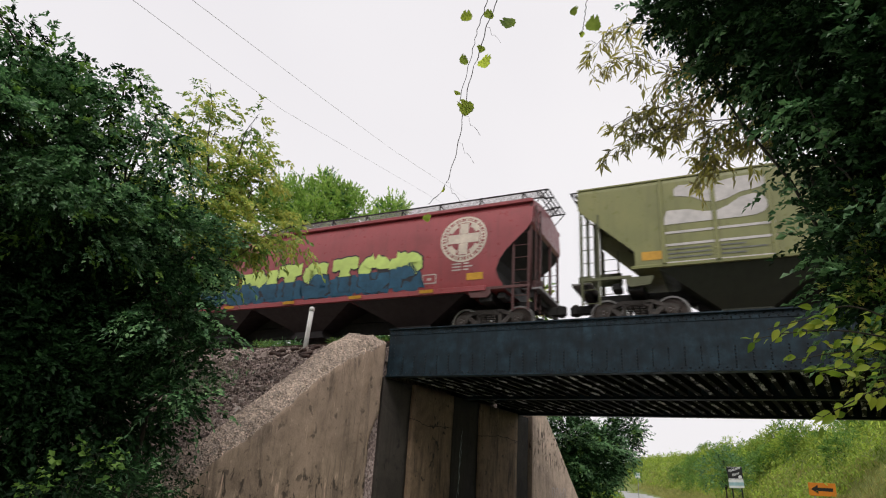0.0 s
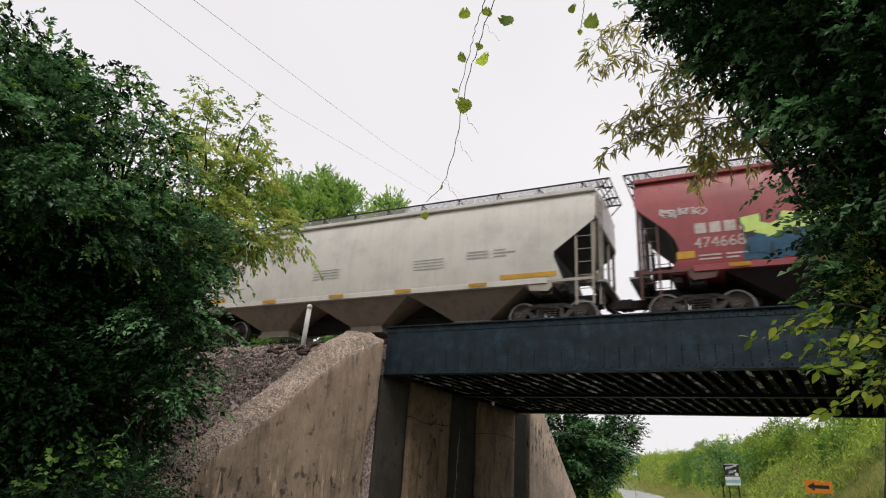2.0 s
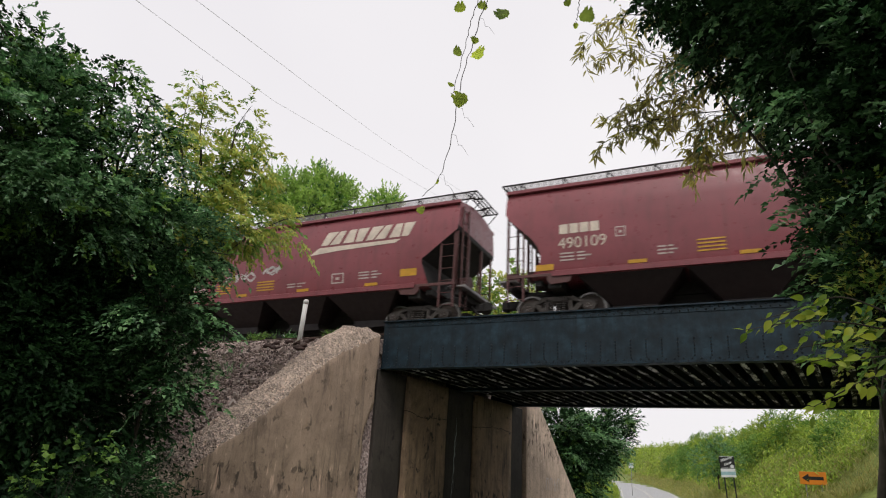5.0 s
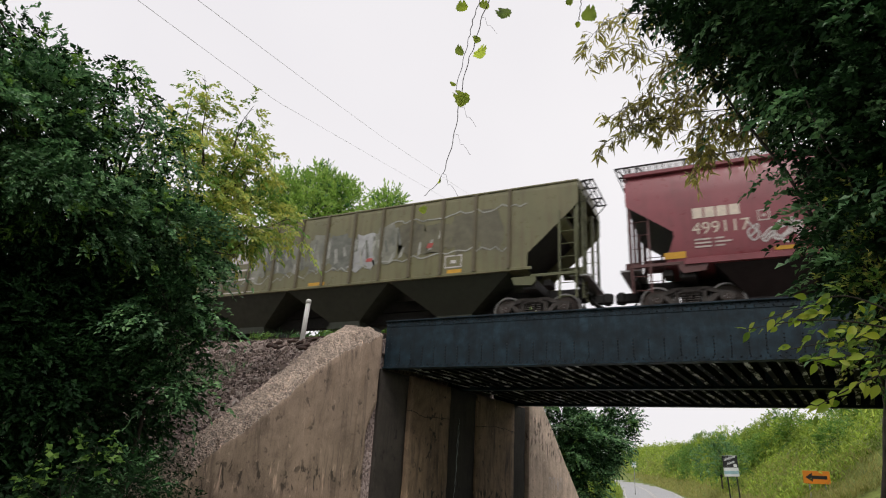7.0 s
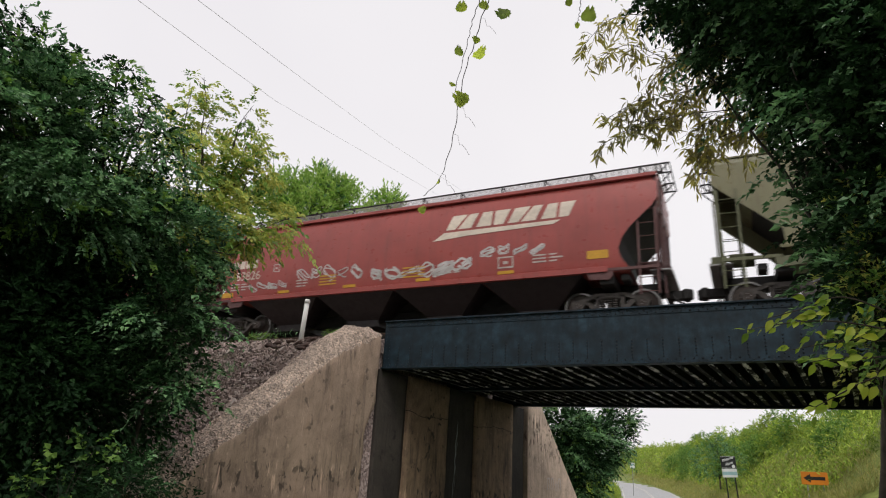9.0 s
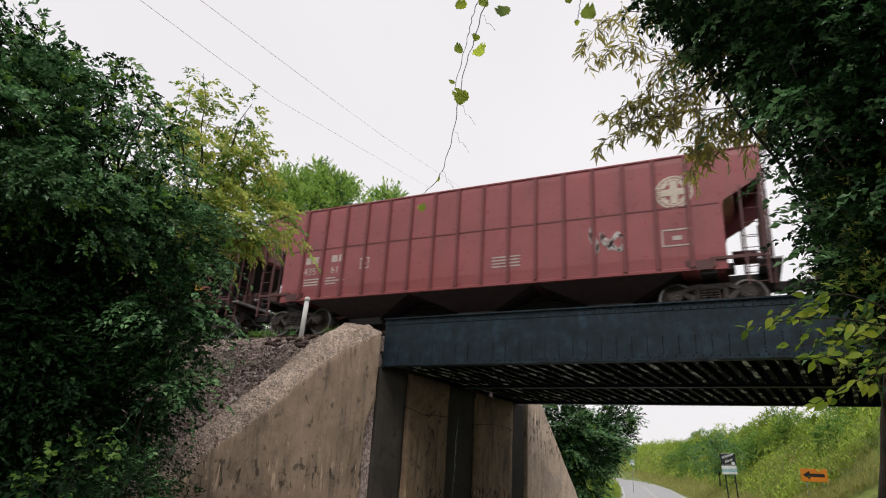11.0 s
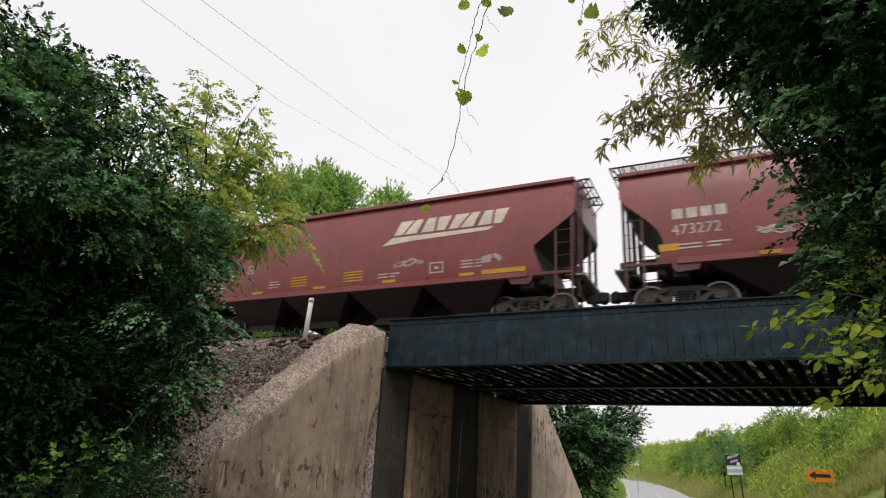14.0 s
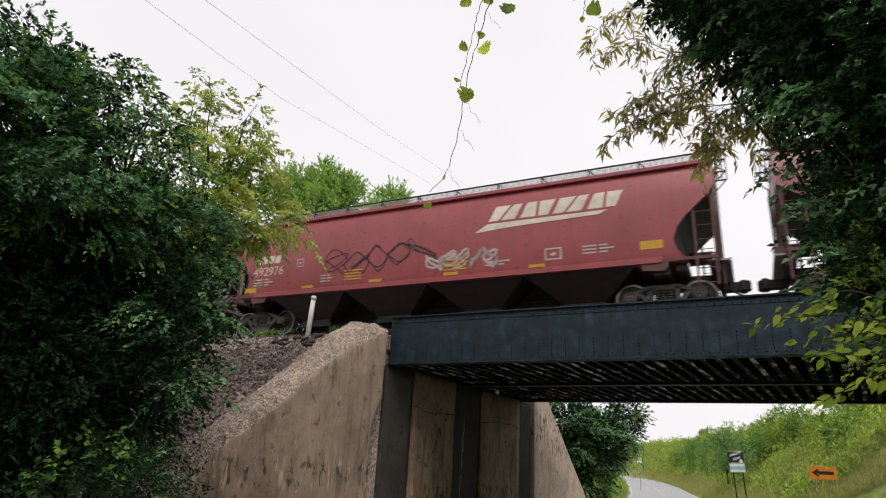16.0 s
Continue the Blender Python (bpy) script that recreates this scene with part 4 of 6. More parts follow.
def spray_letter(ch, x, w, z0, z1, half, k, top):
    """One fat sprayed letter as ribbons; top: the upper colour, the lower one, or both."""
    out = []
    for si, path in enumerate(STROKES[ch]):
        pts = []
        for (ax, az), (bx, bz) in zip(path, path[1:]):
            m = max(4, int(math.hypot(bx - ax, bz - az) * 9))
            pts += [(x + w * (ax + (bx - ax) * i / m), z0 + (z1 - z0) * (az + (bz - az) * i / m)) for i in range(m)]
        pts.append((x + w * path[-1][0], z0 + (z1 - z0) * path[-1][1]))
        if top is not None:
            cut = 2.14 + 0.02 * k / 3
            pts = [q for q in pts if (q[1] >= cut - 0.04) == top or abs(q[1] - cut) < 0.06]
        rim = []
        for i, (px, pz) in enumerate(pts):
            q0, q1 = pts[max(0, i - 1)], pts[min(len(pts) - 1, i + 1)]
            dx, dz = q1[0] - q0[0], q1[1] - q0[1]
            n = math.hypot(dx, dz) + 1e-6
            h = half * (1 + 0.16 * math.sin(2.9 * i + 1.7 * k + si) + 0.10 * math.sin(5.3 * i + k))
            g = half * (1 + 0.16 * math.sin(2.3 * i + 2.1 * k + si) + 0.10 * math.sin(6.1 * i + k))
            e = 0.0008 * si
            rim.append(((px - dz / n * h, pz + dx / n * h, e), (px + dz / n * g, pz - dx / n * g, e)))
        for (a, b), (c2, d2) in zip(rim, rim[1:]):
            if math.hypot(a[0] - c2[0], a[1] - c2[1]) < 0.7:
                out.append([a, b, d2, c2])
    return out


def fat(x, w, z0, z1, k, grow, ragged=False):
    """One bulging spray-can block with an uneven outline."""
    n = 22
    cx, cz, hw, hh = x + w / 2, (z0 + z1) / 2, w / 2 + grow, (z1 - z0) / 2 + grow
    lean = 0.22 * math.sin(2.1 * k + 0.5)
    out = []
    for i in range(n):
        a = 2 * math.pi * i / n
        e = 0.6
        u, v = math.copysign(abs(math.cos(a)) ** e, math.cos(a)), math.copysign(abs(math.sin(a)) ** e, math.sin(a))
        j = 0.10 * math.sin(2.3 * i + 2.9 * k) + 0.05 * math.sin(6.1 * i + k) + (0.16 * math.sin(4.1 * i + 1.7 * k) if ragged and v < 0 else 0)
        out.append((cx + hw * (u * (1 + j) + lean * v), cz + hh * v * (1 + j)))
    return out


def digits(text, x, z, size, mat, L, flat, parent, name="number", slant=0.0):
    cu = bpy.data.curves.new(name, "FONT")
    cu.body, cu.size, cu.fill_mode, cu.shear = text, size, "FRONT", slant
    tmp = bpy.data.objects.new(name, cu)
    me = bpy.data.meshes.new_from_object(tmp)
    bpy.data.objects.remove(tmp)
    for v in me.vertices:
        zz = z + v.co.y
        v.co = (x + v.co.x, -side_w(zz, flat) - 0.014, zz)
    me.materials.append(mat)
    ob = new(name, me)
    ob.parent = parent
    return ob


M_FAINT = plain("faded_grey_stencil_paint", (0.36, 0.345, 0.315), 0.7)
# maroon and green chutes: shade under the body put into near-black paint
M_HOPPER_MAROON = paint("grimy_shaded_maroon_hopper", (0.012, 0.0065, 0.007), dirt=(0.007, 0.006, 0.006))
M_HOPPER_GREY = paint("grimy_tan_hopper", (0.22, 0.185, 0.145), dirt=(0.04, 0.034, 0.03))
M_HOPPER_GREEN = paint("grimy_shaded_green_hopper", (0.026, 0.031, 0.018), dirt=(0.011, 0.012, 0.009))
PAINTS = {
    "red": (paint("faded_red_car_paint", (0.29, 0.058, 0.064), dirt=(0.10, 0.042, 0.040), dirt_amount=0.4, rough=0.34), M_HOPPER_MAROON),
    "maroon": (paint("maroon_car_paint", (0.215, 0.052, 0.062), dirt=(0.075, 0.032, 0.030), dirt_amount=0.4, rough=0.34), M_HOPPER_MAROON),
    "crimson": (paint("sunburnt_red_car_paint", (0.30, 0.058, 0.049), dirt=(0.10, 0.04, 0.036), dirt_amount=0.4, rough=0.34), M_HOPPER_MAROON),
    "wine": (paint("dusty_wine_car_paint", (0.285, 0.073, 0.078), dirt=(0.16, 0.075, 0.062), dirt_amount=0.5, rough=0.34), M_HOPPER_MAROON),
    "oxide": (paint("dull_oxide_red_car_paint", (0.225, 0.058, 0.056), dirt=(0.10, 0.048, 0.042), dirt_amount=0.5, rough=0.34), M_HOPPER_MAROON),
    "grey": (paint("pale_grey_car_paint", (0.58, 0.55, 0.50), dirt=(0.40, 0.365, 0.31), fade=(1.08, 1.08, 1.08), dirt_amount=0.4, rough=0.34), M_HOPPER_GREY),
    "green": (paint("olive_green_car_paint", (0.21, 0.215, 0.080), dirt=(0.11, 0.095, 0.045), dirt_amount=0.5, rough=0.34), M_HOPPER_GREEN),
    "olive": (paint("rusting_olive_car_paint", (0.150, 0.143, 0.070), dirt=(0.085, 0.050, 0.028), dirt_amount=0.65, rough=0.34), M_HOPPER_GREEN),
}
GEAR_RED = paint("grimy_red_end_gear", (0.095, 0.036, 0.034), dirt=(0.045, 0.032, 0.028), dirt_amount=0.7)
GEAR_GREY = paint("grimy_tan_end_gear", (0.36, 0.32, 0.27), dirt=(0.16, 0.13, 0.11), dirt_amount=0.6)
GEAR_GREEN = paint("grimy_green_end_gear", (0.10, 0.105, 0.05), dirt=(0.05, 0.045, 0.03), dirt_amount=0.6)
# ribs in a darker tone than the sheets between, rust-streaked on olive
RIB_PAINT = {"olive": paint("rust_streaked_rib", (0.105, 0.088, 0.05), dirt=(0.075, 0.038, 0.022), dirt_amount=0.8), "wine": paint("dark_wine_rib", (0.165, 0.042, 0.044), dirt=(0.09, 0.04, 0.035), dirt_amount=0.6)}
M_REDSPOT = plain("red_spray_paint", (0.38, 0.07, 0.06), 0.6)
M_LIME = plain("lime_spray_paint", (0.60, 0.76, 0.20), 0.6, 0, 0.12, 4)
M_NAVY = plain("navy_spray_paint", (0.018, 0.085, 0.15), 0.6, 0, 0.3, 4)
M_OUTLINE = plain("black_spray_paint", (0.025, 0.022, 0.028), 0.6)
M_CHROME = plain("silver_spray_paint", (0.38, 0.38, 0.37), 0.45, 0.2, 0.2, 5)
M_SPRAYW = plain("white_spray_paint", (0.62, 0.58, 0.56), 0.6, 0, 0.15, 5)
M_SPRAYG = plain("grey_spray_paint", (0.15, 0.155, 0.13), 0.6, 0, 0.3, 5)
M_SILVER_DULL = plain("thin_silver_spray_paint", (0.225, 0.225, 0.18), 0.5, 0.1, 0.35, 3)
M_SILVER_PALE = plain("worn_silver_outline_paint", (0.34, 0.34, 0.30), 0.5, 0.1, 0.3, 3)
M_OLIVE_DULL = plain("thin_olive_overspray", (0.125, 0.115, 0.072), 0.55, 0, 0.3, 3)
M_GRATE = plain("galvanised_grating", (0.34, 0.33, 0.33), 0.6, 0.4)


def hopper_car(colour, L, label, cut="arc", ribs=0, walk_rail=True, hoppers=4, rise=0.0):
    mat, low = PAINTS[colour]
    gear = GEAR_GREY if colour == "grey" else GEAR_GREEN if colour in ("green", "olive") else GEAR_RED
    flat = ribs > 0
    car = thing("hopper_car", label, "hopper car", "freight cars of the train")
    for k, me in enumerate(body_mesh(L, cut, flat, mat, rise)):
        part_mesh("end_sheet" if k else "body", me, car)
    h = L / 2
    # side sills
    foot = FOOT.get(cut, 1.25)
    bm = bmesh.new()
    prism(bm, [(-1.48, foot), (-1.55, foot), (-1.555, foot + 0.07), (-1.54, foot + 0.09), (-1.48, foot + 0.09)] if flat else [(-1.50, 1.25), (-1.60, 1.25), (-1.605, 1.40), (-1.565, 1.42), (-1.50, 1.42)], "x", -h + 1.45, h - 1.45)
    sill = mesh_of("side_sill", bm, mat)
    part_mesh("side_sill", sill, car)
    part_mesh("side_sill", sill, car, pose(0, 0, 0, 0, 0, 180))
    # lighter sills from there to the ends, over the bolster brackets
    for s in (-1, 1):
        a, b = sorted((s * (h - 0.05), s * (h - 1.46)))
        for y in (-1.56, 1.50):
            bm = bmesh.new()
            box(bm, a, y, 1.27, b, y + 0.06, 1.36, 0.008)
            prism(bm, [(s * (h - 1.5), 1.30), (s * (h - 2.05), 1.30), (s * (h - 1.95), 1.06), (s * (h - 1.42), 1.02), (s * (h - 1.30), 1.14), (s * (h - 1.30), 1.28)], "y", y, y + 0.06)
            part("end_sill", bm, gear, car)
    # hoppers below
    inner = L - 4.3
    for k in range(hoppers):
        bm = bmesh.new()
        c = -inner / 2 + inner * (k + 0.5) / hoppers
        a = inner / hoppers / 2 - 0.02
        rings = []
        for wx, wy, z in ((a, 1.46, foot), (0.62, 0.75, 0.48), (0.62, 0.75, 0.30)):
            rings.append([bm.verts.new((c + sx * wx, sy * wy, z)) for sx, sy in ((-1, -1), (1, -1), (1, 1), (-1, 1))])
        for r0, r1 in zip(rings, rings[1:]):
            for i in range(4):
                bm.faces.new((r0[i], r0[(i + 1) % 4], r1[(i + 1) % 4], r1[i]))
        bm.faces.new(rings[-1])
        box(bm, c - 0.7, -0.8, 0.24, c + 0.7, 0.8, 0.34)
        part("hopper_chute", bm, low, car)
    bm = bmesh.new()
    box(bm, -h + 0.15, -0.2, 0.86, h - 0.15, 0.2, 1.22)
    box(bm, -h + 3.0, -0.14, 0.45, h - 3.0, 0.14, 0.84)
    for s in (-1, 1):
        box(bm, s * h - (0.16 if s > 0 else 0), -1.35, 0.98, s * h + (0 if s > 0 else 0.16), 1.35, 1.22, 0.015)
        t = s * (h - 1.5)
        box(bm, t - 0.2, -1.46, 0.92, t + 0.2, 1.46, 1.24, 0.02)
        box(bm, t + s * 0.5 - 0.12, -1.40, 1.02, t + s * 0.5 + 0.12, -0.9, 1.2, 0.02)
    part("underframe", bm, M_BLACK, car, "black steel underframe")
    # end posts, ladders, platforms
    bm = bmesh.new()
    tube(bm, [(0, 0, 1.2), (0, 0, 4.06 + rise)], 0.045, 4)
    post = mesh_of("corner_post", bm, gear)
    bm = bmesh.new()
    for x in (-0.24, 0.24):
        box(bm, x - 0.028, -0.02, 0.55, x + 0.028, 0.02, 3.06 if not flat else 3.3)
    for z in np.arange(0.62, 3.05, 0.40):
        tube(bm, [(-0.24, 0, z), (0.24, 0, z)], 0.013, 5)
    ladder = mesh_of("side_ladder", bm, gear)
    bm = bmesh.new()
    for y in (-0.22, 0.22):
        box(bm, -0.02, y - 0.025, 0.60, 0.02, y + 0.025, 4.0)
    for z in np.arange(0.70, 4.0, 0.40):
        tube(bm, [(0, -0.22, z), (0, 0.22, z)], 0.013, 5)
    endladder = mesh_of("end_ladder", bm, gear)
    bm = bmesh.new()
    box(bm, -0.12, -1.42, 1.23, 0.42, 1.42, 1.27)
    box(bm, 0.40, -1.42, 1.20, 0.44, 1.42, 1.29)
    platform = mesh_of("end_platform", bm, M_GRATE)
    for s in (-1, 1):
        turn = 0 if s > 0 else 180
        for y in (-1.46, 1.46):
            part_mesh("corner_post", post, car, pose(s * (h - 0.06), y, 0, 0, 0, 45))
            part_mesh("side_ladder", ladder, car, pose(s * (h - 0.34), y * 1.055, 0))
        part_mesh("end_ladder", endladder, car, pose(s * (h + 0.04), -s * 1.05, 0))
        part_mesh("end_platform", platform, car, pose(s * (h - 0.2), 0, 0, 0, 0, turn))
        part_mesh("coupler", COUPLER, car, pose(s * (h - 0.05), 0, 0, 0, 0, turn))
        bm = bmesh.new()
        for y in (-0.55, 0.55):
            prism(bm, [(s * (h - 0.10), 3.9), (s * (h - 0.02), 3.9), (s * (h - 0.02), 1.25), (s * (h - 0.10), 1.25)], "y", y - 0.04, y + 0.04)
        tube(bm, [(s * (h - 0.25), 0.2, 1.85), (s * (h - 0.9), 0.2, 1.85)], 0.2, 12)
        box(bm, s * h - 0.2, -0.75, 1.28, s * h - 0.05 if s > 0 else s * h + 0.2, -0.35, 1.7, 0.02)
        part("end_bracing", bm, gear, car)
    # roof hatch trough and running boards
    bm = bmesh.new()
    box(bm, -h + 0.6, -0.34, 4.30 + rise, h - 0.6, 0.34, 4.42 + rise, 0.03)
    part("hatch_cover", bm, mat, car)
    bm = bmesh.new()
    lift = 4.64 if walk_rail else 4.27 + rise
    ys = (-1.02, -0.5) if walk_rail else (-0.95, -0.45)
    for sgn in (-1, 1):
        a, b = sorted((sgn * ys[0], sgn * ys[1]))
        for y in np.linspace(a, b, 9)[1:-1]:
            box(bm, -h - 0.12, y - 0.0025, lift, h + 0.12, y + 0.0025, lift + 0.016)
        for x in np.arange(-h, h, 0.2):
            box(bm, x, a, lift + 0.004, x + 0.005, b, lift + 0.016)
    part("running_board", bm, M_GRATE, car, "weathered steel grating walkway")
    bm = bmesh.new()
    for sgn in (-1, 1):
        for y in ys:
            box(bm, -h - 0.12, sgn * y - 0.012, lift - 0.012, h + 0.12, sgn * y + 0.012, lift + 0.03)
    part("walkway_rail", bm, M_BLACK, car)
    for s in (-1, 1):
        bm = bmesh.new()
        for x in np.linspace(s * (h - 0.05), s * (h + 0.34), 4):
            box(bm, x - 0.016, -1.02, lift - 0.01, x + 0.016, 1.02, lift + 0.03)
        for y in (-1.02, -0.4, 0.4, 1.02):
            box(bm, min(s * h, s * (h + 0.34)), y - 0.016, lift - 0.012, max(s * h, s * (h + 0.34)), y + 0.016, lift + 0.028)
            tube(bm, [(s * (h + 0.32), y, lift), (s * (h - 0.03), y, lift - 0.38)], 0.02, 4)
        part("crossover_step", bm, M_BLACK, car)
    if walk_rail:
        bm = bmesh.new()
        box(bm, -0.02, -0.02, 4.17, 0.02, 0.02, lift + 0.02)
        tube(bm, [(0, 0, lift), (0.34, 0, 4.22)], 0.022, 4)
        bracket = mesh_of("walkway_bracket", bm, M_BLACK)
        for x in np.linspace(-h + 0.3, h - 0.5, 12):
            for sgn in (-1, 1):
                part_mesh("walkway_bracket", bracket, car, pose(x, sgn * 1.02, 0))
    bm = bmesh.new()
    for sgn in (-1, 1):
        a, b = sorted((sgn * (side_w(4.09, flat) - 0.05), sgn * (side_w(4.09, flat) + (0.04 if flat else 0.13))))
        box(bm, -h - 0.01, a, 4.05 + rise, h + 0.01, b, (4.11 if flat else 4.165) + rise, 0.012)
    part("roof_edge_rail", bm, mat, car)
    if cut == "tall":
        bm = bmesh.new()
        box(bm, -h + 1.1, -1.545, 2.86, h - 1.1, -1.526, 2.90)
        part("weld_seam", bm, RIB_PAINT[colour], car)
    if ribs:
        bm = bmesh.new()
        prism(bm, [(-0.06, -1.525), (-0.045, -1.60), (0.045, -1.60), (0.06, -1.525)], "z", foot + 0.08, 4.03 + rise)
        rib = mesh_of("rib", bm, RIB_PAINT.get(colour, mat))
        for k in range(ribs):
            x = -h + 1.0 + (L - 2.0) * k / (ribs - 1)
            if cut_in(1.45, cut) > h - abs(x):
                continue
            part_mesh("rib", rib, car, pose(x, 0, 0))
            part_mesh("rib", rib, car, pose(x, 0, 0, 0, 0, 180))
    wheels = []
    for s in (-1, 1):
        tr = new("truck")
        tr.parent = car
        tr["label"] = "dusty cast steel four-wheel truck"
        tr.matrix_basis = pose(s * (h - 1.5), 0, 0)
        for y, a in ((-0.99, 0), (0.99, 180)):
            part_mesh("side_frame", SIDEFRAME, tr, pose(0, y, 0, 0, 0, a))
        part_mesh("bolster", BOLSTER, tr)
        for x in (-0.889, 0.889):
            wheels.append((part_mesh("wheelset", WHEELSET, tr, pose(x, 0, 0.457)), x))
    return car, wheels, flat


def tapes(L, flat, car, at, z=1.29, w=0.5, h=0.10):
    for d in at:
        flat_mark("reflector", [bar(-L / 2 + d, -L / 2 + d + w, z, z + h)], L, flat, M_YELLOW, car, 0.115 if z < 1.4 else 0.014)


TRAIN = []


def add_car(right, left, colour, label, cut="arc", ribs=0, walk_rail=True, hoppers=4, rise=0.0):
    L = right - left
    car, wheels, flat = hopper_car(colour, L, label, cut, ribs, walk_rail, hoppers, rise)
    TRAIN.append((car, (right + left) / 2, wheels))
    return car, L, flat, -L / 2, L / 2


def mark(car, L, flat, name, polys, mat, label="", lift=0.012):
    if name == "placard":
        for q in polys:
            flat_mark(name, [q], L, flat, mat, car, lift, label)
        return
    ob = flat_mark(name, polys, L, flat, mat, car, lift, label)
    if name in ("stencil", "scribble", "graffiti_outline", "graffiti_drip", "graffiti_fill", "graffiti_top", "owner_mark"):
        tagged(ob, kind="stuff")


def build_train():
    rng = random.Random(5)
    # olive green ribbed car with a white block emblem
    car, L, fl, l, r = add_car(12.8, -4.0, "green", "olive green ribbed hopper car with a white block emblem", "wide", 12, False, 3, 0.08)
    emblem(car, L, fl, l + 2.35, M_SPRAYW)
    mark(car, L, fl, "placard", [bar(l + 1.75, l + 2.3, 1.75, 2.0)], M_YELLOW)
    # red car with lime and navy spray painting
    car, L, fl, l, r = add_car(-5.4, -22.6, "red", "faded red hopper car with lime and navy graffiti", "arc", 0, True, 3)
    mark(car, L, fl, "round_badge", ring_cross(r - 2.25, 3.02, 0.80), M_CREAM)
    letters = "WEUNTSTOP"
    pitch = (L - 6.45) / len(letters)
    mark(car, L, fl, "graffiti_fill", [fat(l + 2.7 + pitch * k, pitch * 1.04, 1.46, 2.12, k, 0.05, True) for k in range(len(letters)) if k % 2], M_NAVY, "", 0.013)
    mark(car, L, fl, "graffiti_fill", [fat(l + 2.7 + pitch * k, pitch * 1.04, 1.46, 2.12, k, 0.05, True) for k in range(len(letters)) if not k % 2], M_NAVY, "", 0.0135)
    for k, ch in enumerate(letters):
        x = l + 2.75 + pitch * k
        mark(car, L, fl, "graffiti_outline", spray_letter(ch, x, pitch, 1.53, 2.70 - 0.03 * (k % 3), 0.275, k, None), M_OUTLINE, "", 0.014)
        mark(car, L, fl, "graffiti_fill", spray_letter(ch, x, pitch, 1.53, 2.68, 0.215, k, False), M_NAVY, "", 0.022)
        mark(car, L, fl, "graffiti_top", spray_letter(ch, x, pitch, 1.53, 2.70 - 0.03 * (k % 3), 0.225, k, True), M_LIME, "", 0.022)
    mark(car, L, fl, "graffiti_drip", [bar(l + 3 + u, l + 3 + u + 0.05 + 0.1 * abs(math.sin(u * 5)), 1.45, 1.58, 0.1) for u in (0.3, 1.1, 1.9, 2.4, 3.3, 4.4, 5.2, 6.6, 7.1, 8.3, 9.0)], M_NAVY, "", 0.034)
    mark(car, L, fl, "owner_mark", [bar(l + 1.55 + 0.36 * k, l + 1.83 + 0.36 * k, 2.28, 2.58) for k in range(4)], M_PALE)
    digits("474668", l + 1.5, 1.88, 0.42, M_PALE, L, fl, car)
    mark(car, L, fl, "stencil", lines_block(l + 1.6, 1.55, 2, 1.2) + lines_block(r - 2.6, 1.95, 3, 0.7) + frame_mark(r - 3.65, 1.60, 0.5, 0.32), M_PALE)
    mark(car, L, fl, "scribble", scrawl(rng, l + 0.7, l + 1.9, 2.75, 3.15, 3, 0.05), M_SPRAYW)
    mark(car, L, fl, "placard", [bar(l + 1.05, l + 1.5, 1.62, 1.82), bar(r - 2.1, r - 1.55, 1.62, 1.84)], M_YELLOW)
    tapes(L, fl, car, (2.3, 5.2, 8.0, 10.8, 13.5))
    # pale grey car
    car, L, fl, l, r = add_car(-23.7, -39.8, "grey", "pale grey smooth-sided hopper car with black numbers", "straight", 0, True, 3)
    mark(car, L, fl, "owner_mark", [bar(l + 1.55 + 0.42 * k, l + 1.85 + 0.42 * k, 3.05, 3.42, 0.2) for k in range(3)], M_MARKBLACK)
    digits("202288", l + 1.5, 2.48, 0.50, M_MARKBLACK, L, fl, car)
    mark(car, L, fl, "stencil", lines_block(l + 1.5, 1.80, 2, 1.6) + lines_block(l + 6.2, 2.0, 4, 1.1, 0.1, 0.03, False) + lines_block(l + 10.2, 2.0, 4, 1.1, 0.1, 0.03, False) + lines_block(r - 4, 2.2, 3, 1.6) + frame_mark(l + 4.1, 2.9, 0.3, 0.4, 0.025), M_FAINT)
    mark(car, L, fl, "placard", [bar(l + 0.98, l + 2.2, 1.46, 1.60), bar(r - 2.9, r - 1.15, 1.46, 1.60)], M_YELLOW)
    tapes(L, fl, car, (4.1, 7.0, 9.6, 12.2), 1.29, 0.6)
    # maroon cars and their marks
    car, L, fl, l, r = add_car(-40.95, -56.9, "maroon", "dark maroon hopper car with cream company mark and yellow reflectors", "arc", 0, True, 4)
    company(car, L, fl, l, r, "490109", r - 6.1, r - 2.5, dx=0.35)
    car, L, fl, l, r = add_car(-58.5, -73.85, "maroon", "maroon hopper car with white scribbles along its side", "straight", 0, True, 4)
    company(car, L, fl, l, r, "499117", r - 5.4, r - 1.9, dx=0.4)
    mark(car, L, fl, "scribble", scrawl(rng, l + 3.0, l + 4.3, 1.6, 2.3, 4, 0.07) + scrawl(rng, l + 5.8, l + 7.2, 2.0, 2.4, 4, 0.06) + scrawl(rng, l + 7.5, l + 8.4, 2.15, 2.55, 3, 0.06), M_SPRAYW)
    car, L, fl, l, r = add_car(-75.2, -92.1, "olive", "rusty olive ribbed hopper car with silver graffiti and white emblem", "wide", 14, False, 3, 0.16)
    emblem(car, L, fl, l + 2.0, M_SPRAYW)
    n = 11
    shapes = [(l + 4.3 + (L - 6.6) * k / n, (L - 6.6) / n * (1.0, 1.12, 0.9, 1.05)[k % 4]) for k in range(n)]
